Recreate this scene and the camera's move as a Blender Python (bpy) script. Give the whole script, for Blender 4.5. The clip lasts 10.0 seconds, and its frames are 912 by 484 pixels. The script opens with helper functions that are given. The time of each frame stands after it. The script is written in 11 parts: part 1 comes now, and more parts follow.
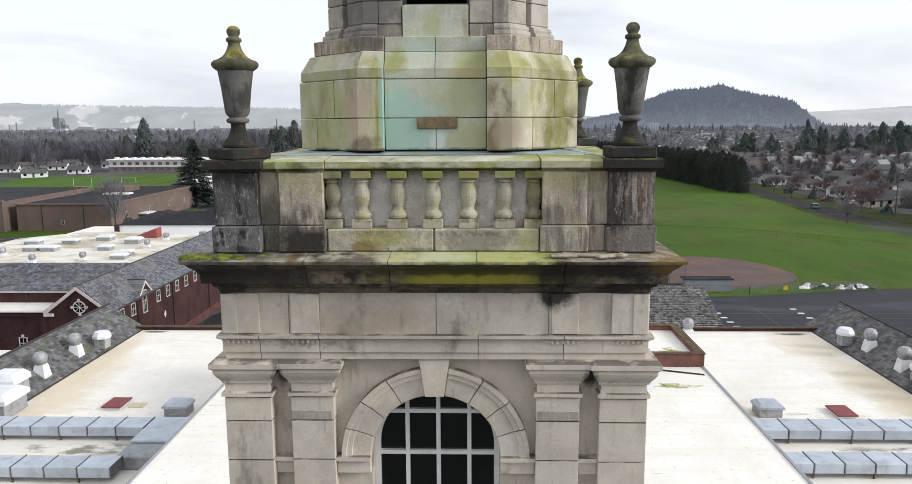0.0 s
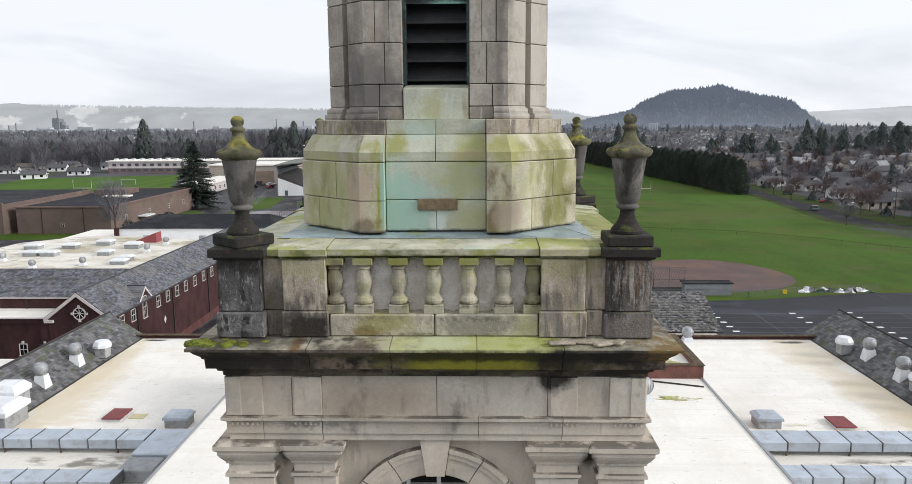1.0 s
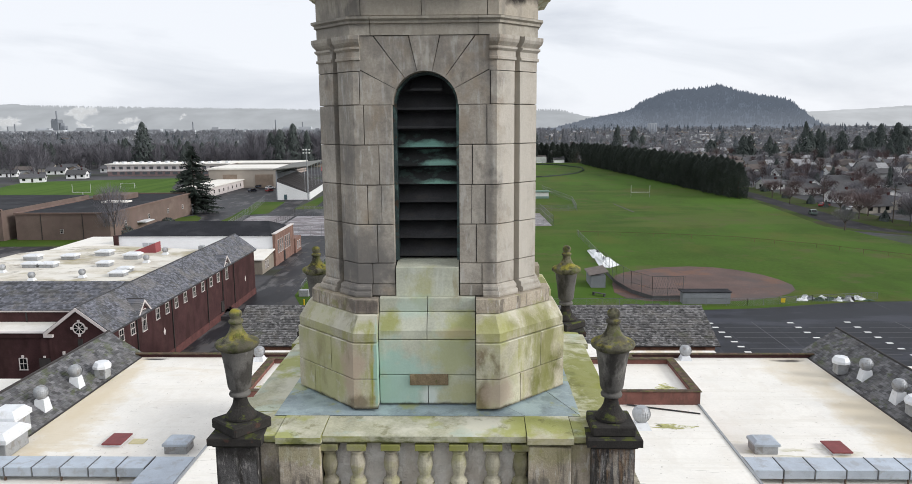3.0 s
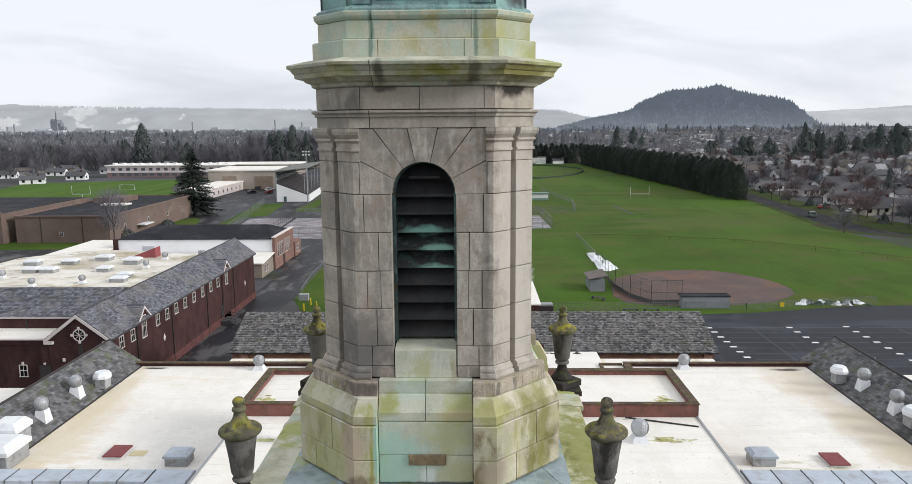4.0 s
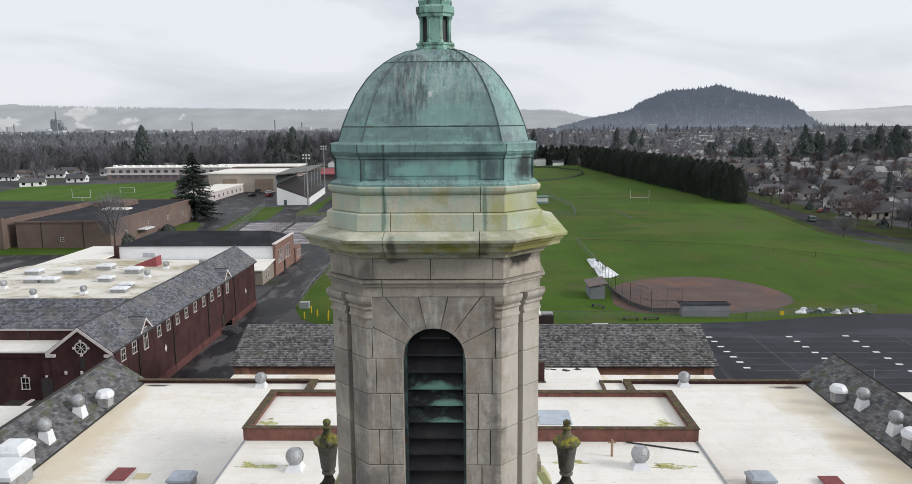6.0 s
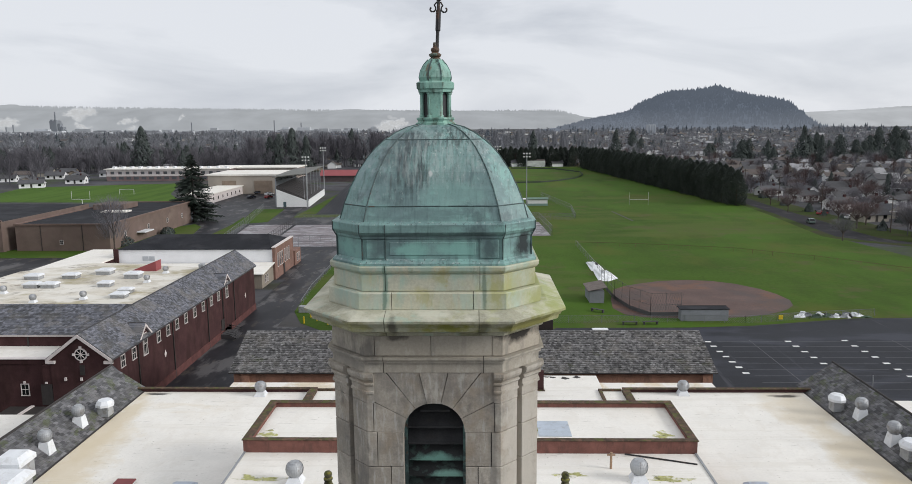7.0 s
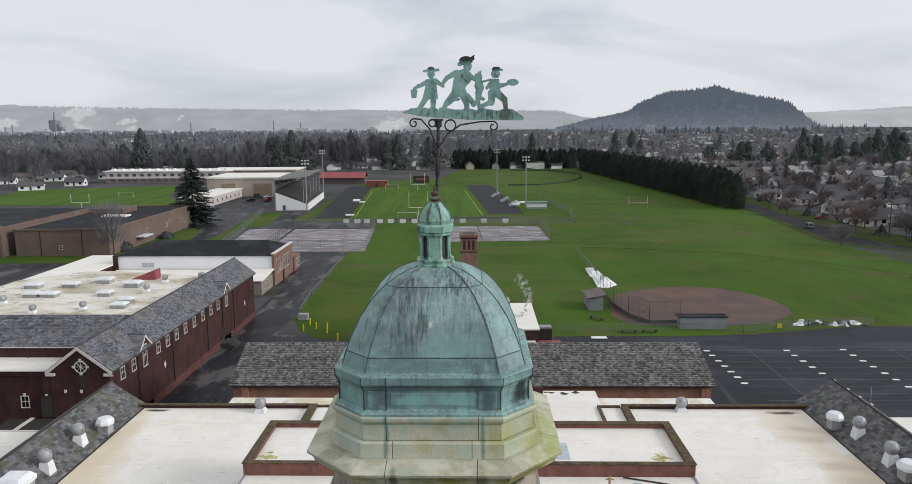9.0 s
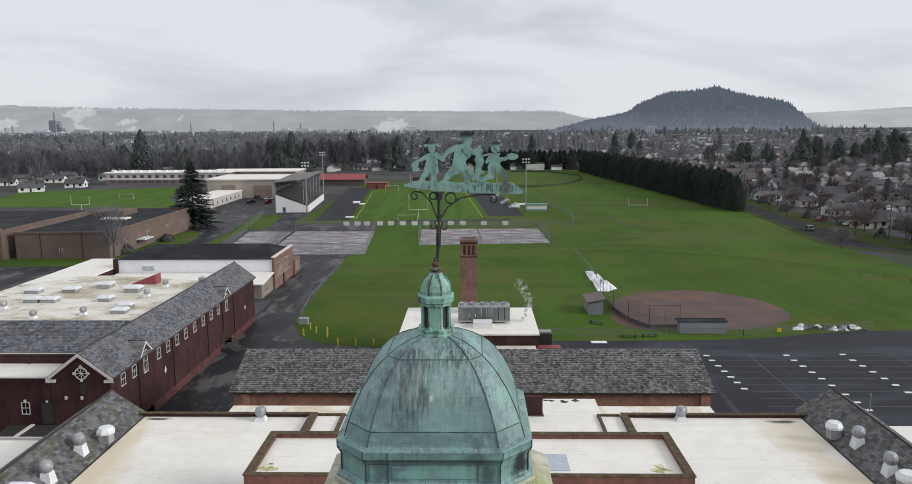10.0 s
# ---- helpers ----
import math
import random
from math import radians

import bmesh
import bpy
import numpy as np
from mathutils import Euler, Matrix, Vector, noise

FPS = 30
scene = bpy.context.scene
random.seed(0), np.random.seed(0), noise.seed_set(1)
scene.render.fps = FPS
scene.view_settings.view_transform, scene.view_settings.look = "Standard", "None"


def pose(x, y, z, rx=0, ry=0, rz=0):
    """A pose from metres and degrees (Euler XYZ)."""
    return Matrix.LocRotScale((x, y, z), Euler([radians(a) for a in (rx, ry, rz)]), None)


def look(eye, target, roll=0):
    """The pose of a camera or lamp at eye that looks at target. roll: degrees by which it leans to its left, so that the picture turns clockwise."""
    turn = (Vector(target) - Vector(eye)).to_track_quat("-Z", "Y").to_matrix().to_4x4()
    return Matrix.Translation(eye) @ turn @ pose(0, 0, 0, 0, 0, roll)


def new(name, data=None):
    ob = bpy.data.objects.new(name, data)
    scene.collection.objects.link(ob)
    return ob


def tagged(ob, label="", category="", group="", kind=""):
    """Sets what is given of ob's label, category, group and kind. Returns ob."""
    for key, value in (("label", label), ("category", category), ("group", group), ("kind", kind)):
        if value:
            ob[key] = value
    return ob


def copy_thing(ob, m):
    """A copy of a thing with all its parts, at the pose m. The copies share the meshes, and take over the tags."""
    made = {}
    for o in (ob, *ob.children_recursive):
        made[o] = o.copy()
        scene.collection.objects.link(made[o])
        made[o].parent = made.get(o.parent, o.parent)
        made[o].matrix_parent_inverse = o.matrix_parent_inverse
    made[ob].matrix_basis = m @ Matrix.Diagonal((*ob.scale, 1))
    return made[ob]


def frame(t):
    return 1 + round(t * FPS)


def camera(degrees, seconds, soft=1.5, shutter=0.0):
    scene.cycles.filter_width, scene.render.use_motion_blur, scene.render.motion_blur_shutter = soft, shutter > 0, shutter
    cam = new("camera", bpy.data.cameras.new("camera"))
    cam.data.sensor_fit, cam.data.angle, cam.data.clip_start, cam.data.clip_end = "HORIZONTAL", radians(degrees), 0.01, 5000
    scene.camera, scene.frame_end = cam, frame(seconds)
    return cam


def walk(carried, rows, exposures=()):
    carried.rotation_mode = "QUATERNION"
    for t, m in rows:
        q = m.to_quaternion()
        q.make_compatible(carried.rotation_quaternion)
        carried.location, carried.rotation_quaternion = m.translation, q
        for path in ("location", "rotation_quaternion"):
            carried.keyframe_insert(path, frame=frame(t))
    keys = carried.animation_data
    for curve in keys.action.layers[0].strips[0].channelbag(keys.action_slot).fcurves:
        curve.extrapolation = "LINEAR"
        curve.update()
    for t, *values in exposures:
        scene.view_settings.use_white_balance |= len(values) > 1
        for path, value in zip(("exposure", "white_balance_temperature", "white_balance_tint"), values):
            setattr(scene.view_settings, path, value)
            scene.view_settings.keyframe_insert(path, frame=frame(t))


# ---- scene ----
cam = camera(63.7, 10.0, soft=0.75)
PATH = [
    (0.0, (0.348, -7.465, 28.501), (0.292, -5.492, 28.181), -0.33),
    (0.5, (0.349, -7.442, 28.845), (0.294, -5.469, 28.525), -0.34),
    (1.0, (0.346, -7.452, 29.197), (0.291, -5.479, 28.877), -0.36),
    (1.5, (0.341, -7.427, 29.575), (0.286, -5.453, 29.256), -0.38),
    (2.0, (0.356, -7.426, 29.959), (0.301, -5.453, 29.639), -0.40),
    (2.5, (0.398, -7.413, 30.364), (0.344, -5.439, 30.044), -0.42),
    (4.0, (0.457, -7.459, 31.545), (0.405, -5.486, 31.225), -0.46),
    (4.5, (0.454, -7.448, 31.929), (0.403, -5.474, 31.608), -0.46),
    (5.0, (0.418, -7.453, 32.307), (0.366, -5.480, 31.987), -0.46),
    (5.5, (0.381, -7.462, 32.685), (0.329, -5.488, 32.364), -0.46),
    (7.0, (0.381, -7.461, 33.774), (0.331, -5.488, 33.454), -0.45),
    (7.5, (0.389, -7.442, 34.113), (0.340, -5.469, 33.793), -0.44),
    (8.0, (0.397, -7.431, 34.460), (0.347, -5.458, 34.140), -0.43),
    (8.5, (0.400, -7.414, 34.814), (0.352, -5.440, 34.494), -0.43),
    (9.0, (0.391, -7.411, 35.189), (0.343, -5.437, 34.869), -0.42),
    (9.5, (0.393, -7.413, 35.546), (0.345, -5.439, 35.227), -0.42),
    (10.0, (0.392, -7.407, 35.914), (0.344, -5.434, 35.595), -0.42),
]
walk(cam, [(t, look(eye, target, roll)) for t, eye, target, roll in PATH], [(0.0, 0.25), (1.0, 0.19), (2.5, 0.16), (5.5, 0.06), (7.0, -0.09), (10.0, -0.14)])

# ---- sky and sun: a bright overcast with thinner cloud towards the right ----
SUN_ELEV, SUN_AZ = 24, 77
world = bpy.data.worlds.new("overcast")
scene.world = world
world.use_nodes = True
wn = world.node_tree
wn.nodes.clear()
w_out = wn.nodes.new("ShaderNodeOutputWorld")
w_bg = wn.nodes.new("ShaderNodeBackground")
w_bg2 = wn.nodes.new("ShaderNodeBackground")
w_mix = wn.nodes.new("ShaderNodeMixShader")
w_sky = wn.nodes.new("ShaderNodeTexSky")
w_sky.sky_type = 'NISHITA'
w_sky.sun_disc = False
w_sky.sun_elevation = radians(SUN_ELEV)
w_sky.sun_rotation = radians(SUN_AZ)
w_bg.inputs[1].default_value = 0.08
wn.links.new(w_sky.outputs[0], w_bg.inputs[0])
w_co = wn.nodes.new("ShaderNodeTexCoord")
w_map = wn.nodes.new("ShaderNodeMapping")
w_map.inputs["Scale"].default_value = (1.0, 1.0, 4.2)
w_map.inputs["Location"].default_value = (0.35, 0.2, 0.13)
w_ns = wn.nodes.new("ShaderNodeTexNoise")
w_ns.inputs["Scale"].default_value = 2.3
w_ns.inputs["Detail"].default_value = 7
w_ns.inputs["Roughness"].default_value = 0.52
w_ns.inputs["Distortion"].default_value = 0.4
w_rmp = wn.nodes.new("ShaderNodeValToRGB")
w_rmp.color_ramp.elements[0].position = 0.30
w_rmp.color_ramp.elements[0].color = (0.60, 0.638, 0.71, 1)
w_rmp.color_ramp.elements[1].position = 0.51
w_rmp.color_ramp.elements[1].color = (0.86, 0.888, 0.945, 1)
wn.links.new(w_co.outputs["Generated"], w_map.inputs[0])
wn.links.new(w_map.outputs[0], w_ns.inputs[0])
wn.links.new(w_ns.outputs[0], w_rmp.inputs[0])
wn.links.new(w_rmp.outputs[0], w_bg2.inputs[0])
w_bg2.inputs[1].default_value = 0.985
w_mix.inputs[0].default_value = 0.93
wn.links.new(w_bg.outputs[0], w_mix.inputs[1])
wn.links.new(w_bg2.outputs[0], w_mix.inputs[2])
wn.links.new(w_mix.outputs[0], w_out.inputs[0])

sun_data = bpy.data.lights.new("sun", 'SUN')
sun_data.energy = 2.35
sun_data.angle = radians(18)
sun_data.color = (1.0, 0.985, 0.97)
sun = new("sun", sun_data)
_az, _el = radians(SUN_AZ), radians(SUN_ELEV)
sun_from = Vector((math.sin(_az) * math.cos(_el), -math.cos(_az) * math.cos(_el), math.sin(_el)))
sun.matrix_world = look(sun_from * 300, (0, 0, 0))


# ---- materials ----
def nd(nt, kind, values=None, **attrs):
    n = nt.nodes.new(kind)
    for k, v in attrs.items():
        setattr(n, k, v)
    for k, v in (values or {}).items():
        if isinstance(v, bpy.types.NodeSocket):
            nt.links.new(v, n.inputs[k])
        else:
            n.inputs[k].default_value = v
    return n


def rgba(c):
    return (c[0], c[1], c[2], 1.0)


def surface(name, base, vary=0.25, scale=6.0, fine=60.0, rough=0.85, metal=0.0, bump=0.3, bump_scale=40.0,
            bump_dist=0.01, rand=0.0, island=0.0, layers=(), spec=0.4, tint=None, spots=(), spot_scale=6.0):
    """A weathered surface in world metres. layers: (colour, (sx, sy, sz) noise scale, low, high, strength, up),
    up > 0 keeps a layer to faces that look up, up < 0 to upright ones.
    tint: a second stone colour that some pieces lean to, and how far. spots: single stains and patches of painted light
    and shade (colour, centre, radii, strength, grain), grain: None, or the noise scale that breaks the patch up into
    streaks."""
    m = bpy.data.materials.new(name)
    m.use_nodes = True
    nt = m.node_tree
    nt.nodes.clear()
    out = nd(nt, "ShaderNodeOutputMaterial")
    bs = nd(nt, "ShaderNodeBsdfPrincipled", {"Roughness": rough, "Metallic": metal, "Specular IOR Level": spec})
    nt.links.new(bs.outputs[0], out.inputs[0])
    geo = nd(nt, "ShaderNodeNewGeometry")
    pos = geo.outputs["Position"]
    big = nd(nt, "ShaderNodeTexNoise", {"Vector": pos, "Scale": scale, "Detail": 4.0, "Roughness": 0.6})
    small = nd(nt, "ShaderNodeTexNoise", {"Vector": pos, "Scale": fine, "Detail": 3.0, "Roughness": 0.6})
    mixv = nd(nt, "ShaderNodeMath", {0: big.outputs[0], 1: 0.62}, operation='MULTIPLY')
    mixs = nd(nt, "ShaderNodeMath", {0: small.outputs[0], 1: 0.38, 2: mixv.outputs[0]}, operation='MULTIPLY_ADD')
    k = nd(nt, "ShaderNodeMapRange", {0: mixs.outputs[0], 1: 0.38, 2: 0.62, 3: 1.0 - vary, 4: 1.0 + vary})
    val = k.outputs[0]
    if rand:
        oi = nd(nt, "ShaderNodeObjectInfo")
        r = nd(nt, "ShaderNodeMapRange", {0: oi.outputs["Random"], 3: 1.0 - rand, 4: 1.0 + rand})
        val = nd(nt, "ShaderNodeMath", {0: val, 1: r.outputs[0]}, operation='MULTIPLY').outputs[0]
    if island:
        r = nd(nt, "ShaderNodeMapRange", {0: geo.outputs["Random Per Island"], 3: 1.0 - island, 4: 1.0 + island})
        val = nd(nt, "ShaderNodeMath", {0: val, 1: r.outputs[0]}, operation='MULTIPLY').outputs[0]
    body = base
    if tint:
        oi2 = nd(nt, "ShaderNodeObjectInfo")
        r1 = nd(nt, "ShaderNodeMath", {0: oi2.outputs["Random"], 1: 13.7}, operation='MULTIPLY')
        r2 = nd(nt, "ShaderNodeMath", {0: r1.outputs[0]}, operation='FRACT')
        r3 = nd(nt, "ShaderNodeMapRange", {0: r2.outputs[0], 1: 0.25, 2: 1.0, 3: 0.0, 4: tint[1]})
        tm = nd(nt, "ShaderNodeMix", data_type='RGBA')
        nt.links.new(r3.outputs[0], tm.inputs[0])
        tm.inputs[6].default_value = rgba(base)
        tm.inputs[7].default_value = rgba(tint[0])
        body = tm.outputs[2]
    col = nd(nt, "ShaderNodeVectorMath", {0: body, "Scale": val}, operation='SCALE').outputs[0]
    if layers:
        sep = nd(nt, "ShaderNodeSeparateXYZ", {0: geo.outputs["Normal"]})
        upf = nd(nt, "ShaderNodeMapRange", {0: sep.outputs[2], 1: 0.15, 2: 0.7}).outputs[0]
        sdf = nd(nt, "ShaderNodeMapRange", {0: sep.outputs[2], 1: 0.15, 2: 0.7, 3: 1.0, 4: 0.0}).outputs[0]
    for i, (c, sv, lo, hi, strength, up) in enumerate(layers):
        mp = nd(nt, "ShaderNodeVectorMath", {0: pos, 1: sv}, operation='MULTIPLY')
        mo = nd(nt, "ShaderNodeVectorMath", {0: mp.outputs[0], 1: (7.3 * i + 1.7, 3.1 * i, 5.9 * i)}, operation='ADD')
        n = nd(nt, "ShaderNodeTexNoise", {"Vector": mo.outputs[0], "Scale": 1.0, "Detail": 6.0, "Roughness": 0.62})
        f = nd(nt, "ShaderNodeMapRange", {0: n.outputs[0], 1: 0.5 + (lo - 0.5) * 0.55, 2: 0.5 + (hi - 0.5) * 0.62, 3: 0.0, 4: strength}).outputs[0]
        if up:
            f = nd(nt, "ShaderNodeMath", {0: f, 1: upf if up > 0 else sdf}, operation='MULTIPLY').outputs[0]
        mx = nd(nt, "ShaderNodeMix", data_type='RGBA')
        nt.links.new(f, mx.inputs[0])
        nt.links.new(col, mx.inputs[6])
        mx.inputs[7].default_value = rgba(c)
        col = mx.outputs[2]
    if spots:
        wn_ = nd(nt, "ShaderNodeTexNoise", {"Vector": pos, "Scale": spot_scale, "Detail": 5.0, "Roughness": 0.65})
        wob = nd(nt, "ShaderNodeVectorMath", {0: wn_.outputs["Color"], 1: (0.5, 0.5, 0.5)}, operation='SUBTRACT')
        wob = nd(nt, "ShaderNodeVectorMath", {0: wob.outputs[0], "Scale": 2.2}, operation='SCALE')
    for i, (c, at, radii, strength, grain) in enumerate(spots):
        d0 = nd(nt, "ShaderNodeVectorMath", {0: pos, 1: at}, operation='SUBTRACT')
        d1 = nd(nt, "ShaderNodeVectorMath", {0: d0.outputs[0], 1: radii}, operation='DIVIDE')
        d2 = nd(nt, "ShaderNodeVectorMath", {0: d1.outputs[0], 1: wob.outputs[0]}, operation='ADD')
        d3 = nd(nt, "ShaderNodeVectorMath", {0: d2.outputs[0]}, operation='LENGTH')
        f = nd(nt, "ShaderNodeMapRange", {0: d3.outputs["Value"], 1: 1.3, 2: 0.6, 3: 0.0, 4: strength}).outputs[0]
        if grain:
            gp = nd(nt, "ShaderNodeVectorMath", {0: pos, 1: grain}, operation='MULTIPLY')
            gn = nd(nt, "ShaderNodeTexNoise", {"Vector": gp.outputs[0], "Scale": 1.0, "Detail": 5.0, "Roughness": 0.6})
            gm = nd(nt, "ShaderNodeMapRange", {0: gn.outputs[0], 1: 0.46, 2: 0.58})
            f = nd(nt, "ShaderNodeMath", {0: f, 1: gm.outputs[0]}, operation='MULTIPLY').outputs[0]
        mx = nd(nt, "ShaderNodeMix", data_type='RGBA')
        nt.links.new(f, mx.inputs[0])
        nt.links.new(col, mx.inputs[6])
        mx.inputs[7].default_value = rgba(c)
        col = mx.outputs[2]
    nt.links.new(col, bs.inputs["Base Color"])
    if bump:
        bn = nd(nt, "ShaderNodeTexNoise", {"Vector": pos, "Scale": bump_scale, "Detail": 5.0, "Roughness": 0.65})
        bm_ = nd(nt, "ShaderNodeBump", {"Strength": bump, "Distance": bump_dist, "Height": bn.outputs[0]})
        nt.links.new(bm_.outputs[0], bs.inputs["Normal"])
    return m


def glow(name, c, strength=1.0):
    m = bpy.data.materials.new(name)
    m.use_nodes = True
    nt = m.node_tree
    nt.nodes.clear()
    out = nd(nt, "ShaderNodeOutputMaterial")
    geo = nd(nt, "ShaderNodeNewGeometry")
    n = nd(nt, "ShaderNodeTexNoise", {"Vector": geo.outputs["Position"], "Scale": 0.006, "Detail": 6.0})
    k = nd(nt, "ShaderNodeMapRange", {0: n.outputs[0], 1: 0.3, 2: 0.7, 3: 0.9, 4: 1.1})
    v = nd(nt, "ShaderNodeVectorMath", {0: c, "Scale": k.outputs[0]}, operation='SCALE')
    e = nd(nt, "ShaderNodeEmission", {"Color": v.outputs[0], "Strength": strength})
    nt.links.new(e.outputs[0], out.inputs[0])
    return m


# vapour gives off its own colour, brightness is not from the lights
def vapour(name, c, see_through):
    m = bpy.data.materials.new(name)
    m.use_nodes = True
    nt = m.node_tree
    nt.nodes.clear()
    out = nd(nt, "ShaderNodeOutputMaterial")
    e = nd(nt, "ShaderNodeEmission", {"Color": rgba(c), "Strength": 1.0})
    t = nd(nt, "ShaderNodeBsdfTransparent")
    mx = nd(nt, "ShaderNodeMixShader", {0: see_through})
    nt.links.new(e.outputs[0], mx.inputs[1])
    nt.links.new(t.outputs[0], mx.inputs[2])
    nt.links.new(mx.outputs[0], out.inputs[0])
    return m


MOSS, LICHEN, SOOT_SHADE, VERD, PALE = (0.085, 0.10, 0.018), (0.23, 0.235, 0.055), (0.022, 0.019, 0.016), (0.20, 0.36, 0.30), (0.50, 0.48, 0.42)
stone_body = surface("stone_body", (0.585, 0.53, 0.448), 0.12, 2.0, 45, 0.9, bump=0.22, rand=0.07, tint=((0.59, 0.50, 0.40), 0.55), layers=[
    (PALE, (9, 9, 3.5), 0.56, 0.74, 0.4, -1), ((0.42, 0.36, 0.28), (1.6, 1.6, 2.2), 0.50, 0.70, 0.4, 0), ((0.33, 0.305, 0.27), (4, 4, 2.2), 0.56, 0.72, 0.28, -1), ((0.17, 0.155, 0.135), (11, 11, 2.0), 0.66, 0.82, 0.4, -1),
    ((0.56, 0.53, 0.47), (14, 14, 10), 0.64, 0.74, 0.5, -1), ((0.09, 0.082, 0.07), (2.6, 2.6, 1.6), 0.70, 0.80, 0.55, 0), (SOOT_SHADE, (4, 4, 4), 0.30, 0.55, 0.75, 1)],
    spots=[(SOOT_SHADE, (0.98, -1.72, 27.13), (0.12, 0.25, 0.10), 0.95, None), (SOOT_SHADE, (0.62, -1.72, 27.18), (0.10, 0.25, 0.035), 0.9, None), (SOOT_SHADE, (-1.02, -1.72, 27.19), (0.10, 0.25, 0.05), 0.85, None),
           ((0.62, 0.59, 0.53), (0.16, -1.70, 27.08), (0.20, 0.25, 0.045), 0.7, (20, 20, 24)), ((0.60, 0.57, 0.50), (1.22, -1.70, 27.04), (0.16, 0.25, 0.07), 0.5, (18, 18, 18)),
           ((0.19, 0.17, 0.145), (-0.9, -1.74, 26.73), (0.55, 0.25, 0.06), 0.6, (9, 9, 12)), (SOOT_SHADE, (-1.27, -1.68, 26.45), (0.05, 0.3, 0.14), 0.8, None), (SOOT_SHADE, (1.27, -1.68, 26.42), (0.06, 0.3, 0.10), 0.9, None),
           ((0.32, 0.26, 0.19), (-0.55, -1.70, 26.93), (0.45, 0.3, 0.14), 0.45, None), ((0.13, 0.12, 0.105), (-1.55, -1.74, 25.75), (0.2, 0.3, 0.35), 0.5, (8, 8, 2))])
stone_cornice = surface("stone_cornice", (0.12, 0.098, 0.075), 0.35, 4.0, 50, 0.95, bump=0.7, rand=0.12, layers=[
    (SOOT_SHADE, (2.0, 2.0, 4), 0.40, 0.58, 0.85, -1), ((0.22, 0.175, 0.125), (3, 3, 5), 0.54, 0.70, 0.65, -1), ((0.40, 0.37, 0.29), (1.6, 1.6, 2), 0.40, 0.54, 0.85, 1),
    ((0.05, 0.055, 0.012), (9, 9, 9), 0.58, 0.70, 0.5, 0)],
    # the dark z 27.37 band is the lip's shadow put into the colour
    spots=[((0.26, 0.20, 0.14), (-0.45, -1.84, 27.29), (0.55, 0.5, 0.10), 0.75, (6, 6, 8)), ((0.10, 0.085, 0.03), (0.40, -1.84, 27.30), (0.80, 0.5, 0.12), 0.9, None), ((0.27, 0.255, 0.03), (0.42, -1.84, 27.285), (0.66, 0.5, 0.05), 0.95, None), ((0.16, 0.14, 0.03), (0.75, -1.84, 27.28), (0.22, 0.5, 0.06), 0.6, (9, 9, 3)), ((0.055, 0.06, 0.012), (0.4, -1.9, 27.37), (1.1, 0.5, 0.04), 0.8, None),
           ((0.44, 0.41, 0.30), (-0.10, -1.82, 27.475), (1.25, 0.35, 0.045), 0.9, (3.4, 3.4, 2)), ((0.45, 0.47, 0.19), (0.36, -1.82, 27.475), (0.72, 0.35, 0.05), 0.9, None), ((0.50, 0.54, 0.36), (0.05, -1.82, 27.475), (0.22, 0.3, 0.03), 0.7, None), ((0.30, 0.33, 0.06), (0.75, -1.82, 27.475), (0.3, 0.3, 0.04), 0.7, (5, 5, 5)), ((0.16, 0.085, 0.03), (-1.08, -1.85, 27.465), (0.05, 0.3, 0.04), 0.85, None), (SOOT_SHADE, (-0.85, -1.80, 27.47), (0.22, 0.4, 0.05), 0.85, (5, 5, 5)),
           (SOOT_SHADE, (-1.6, -1.9, 27.33), (0.65, 0.6, 0.13), 0.85, None), (SOOT_SHADE, (1.0, -1.85, 27.33), (0.22, 0.5, 0.13), 0.9, None), (SOOT_SHADE, (1.45, -1.85, 27.38), (0.32, 0.5, 0.10), 0.8, None),
           ((0.17, 0.105, 0.03), (1.86, -1.86, 27.44), (0.30, 0.45, 0.10), 0.9, (5, 5, 6)), (SOOT_SHADE, (-1.35, -1.75, 27.48), (0.35, 0.2, 0.04), 0.7, None)])
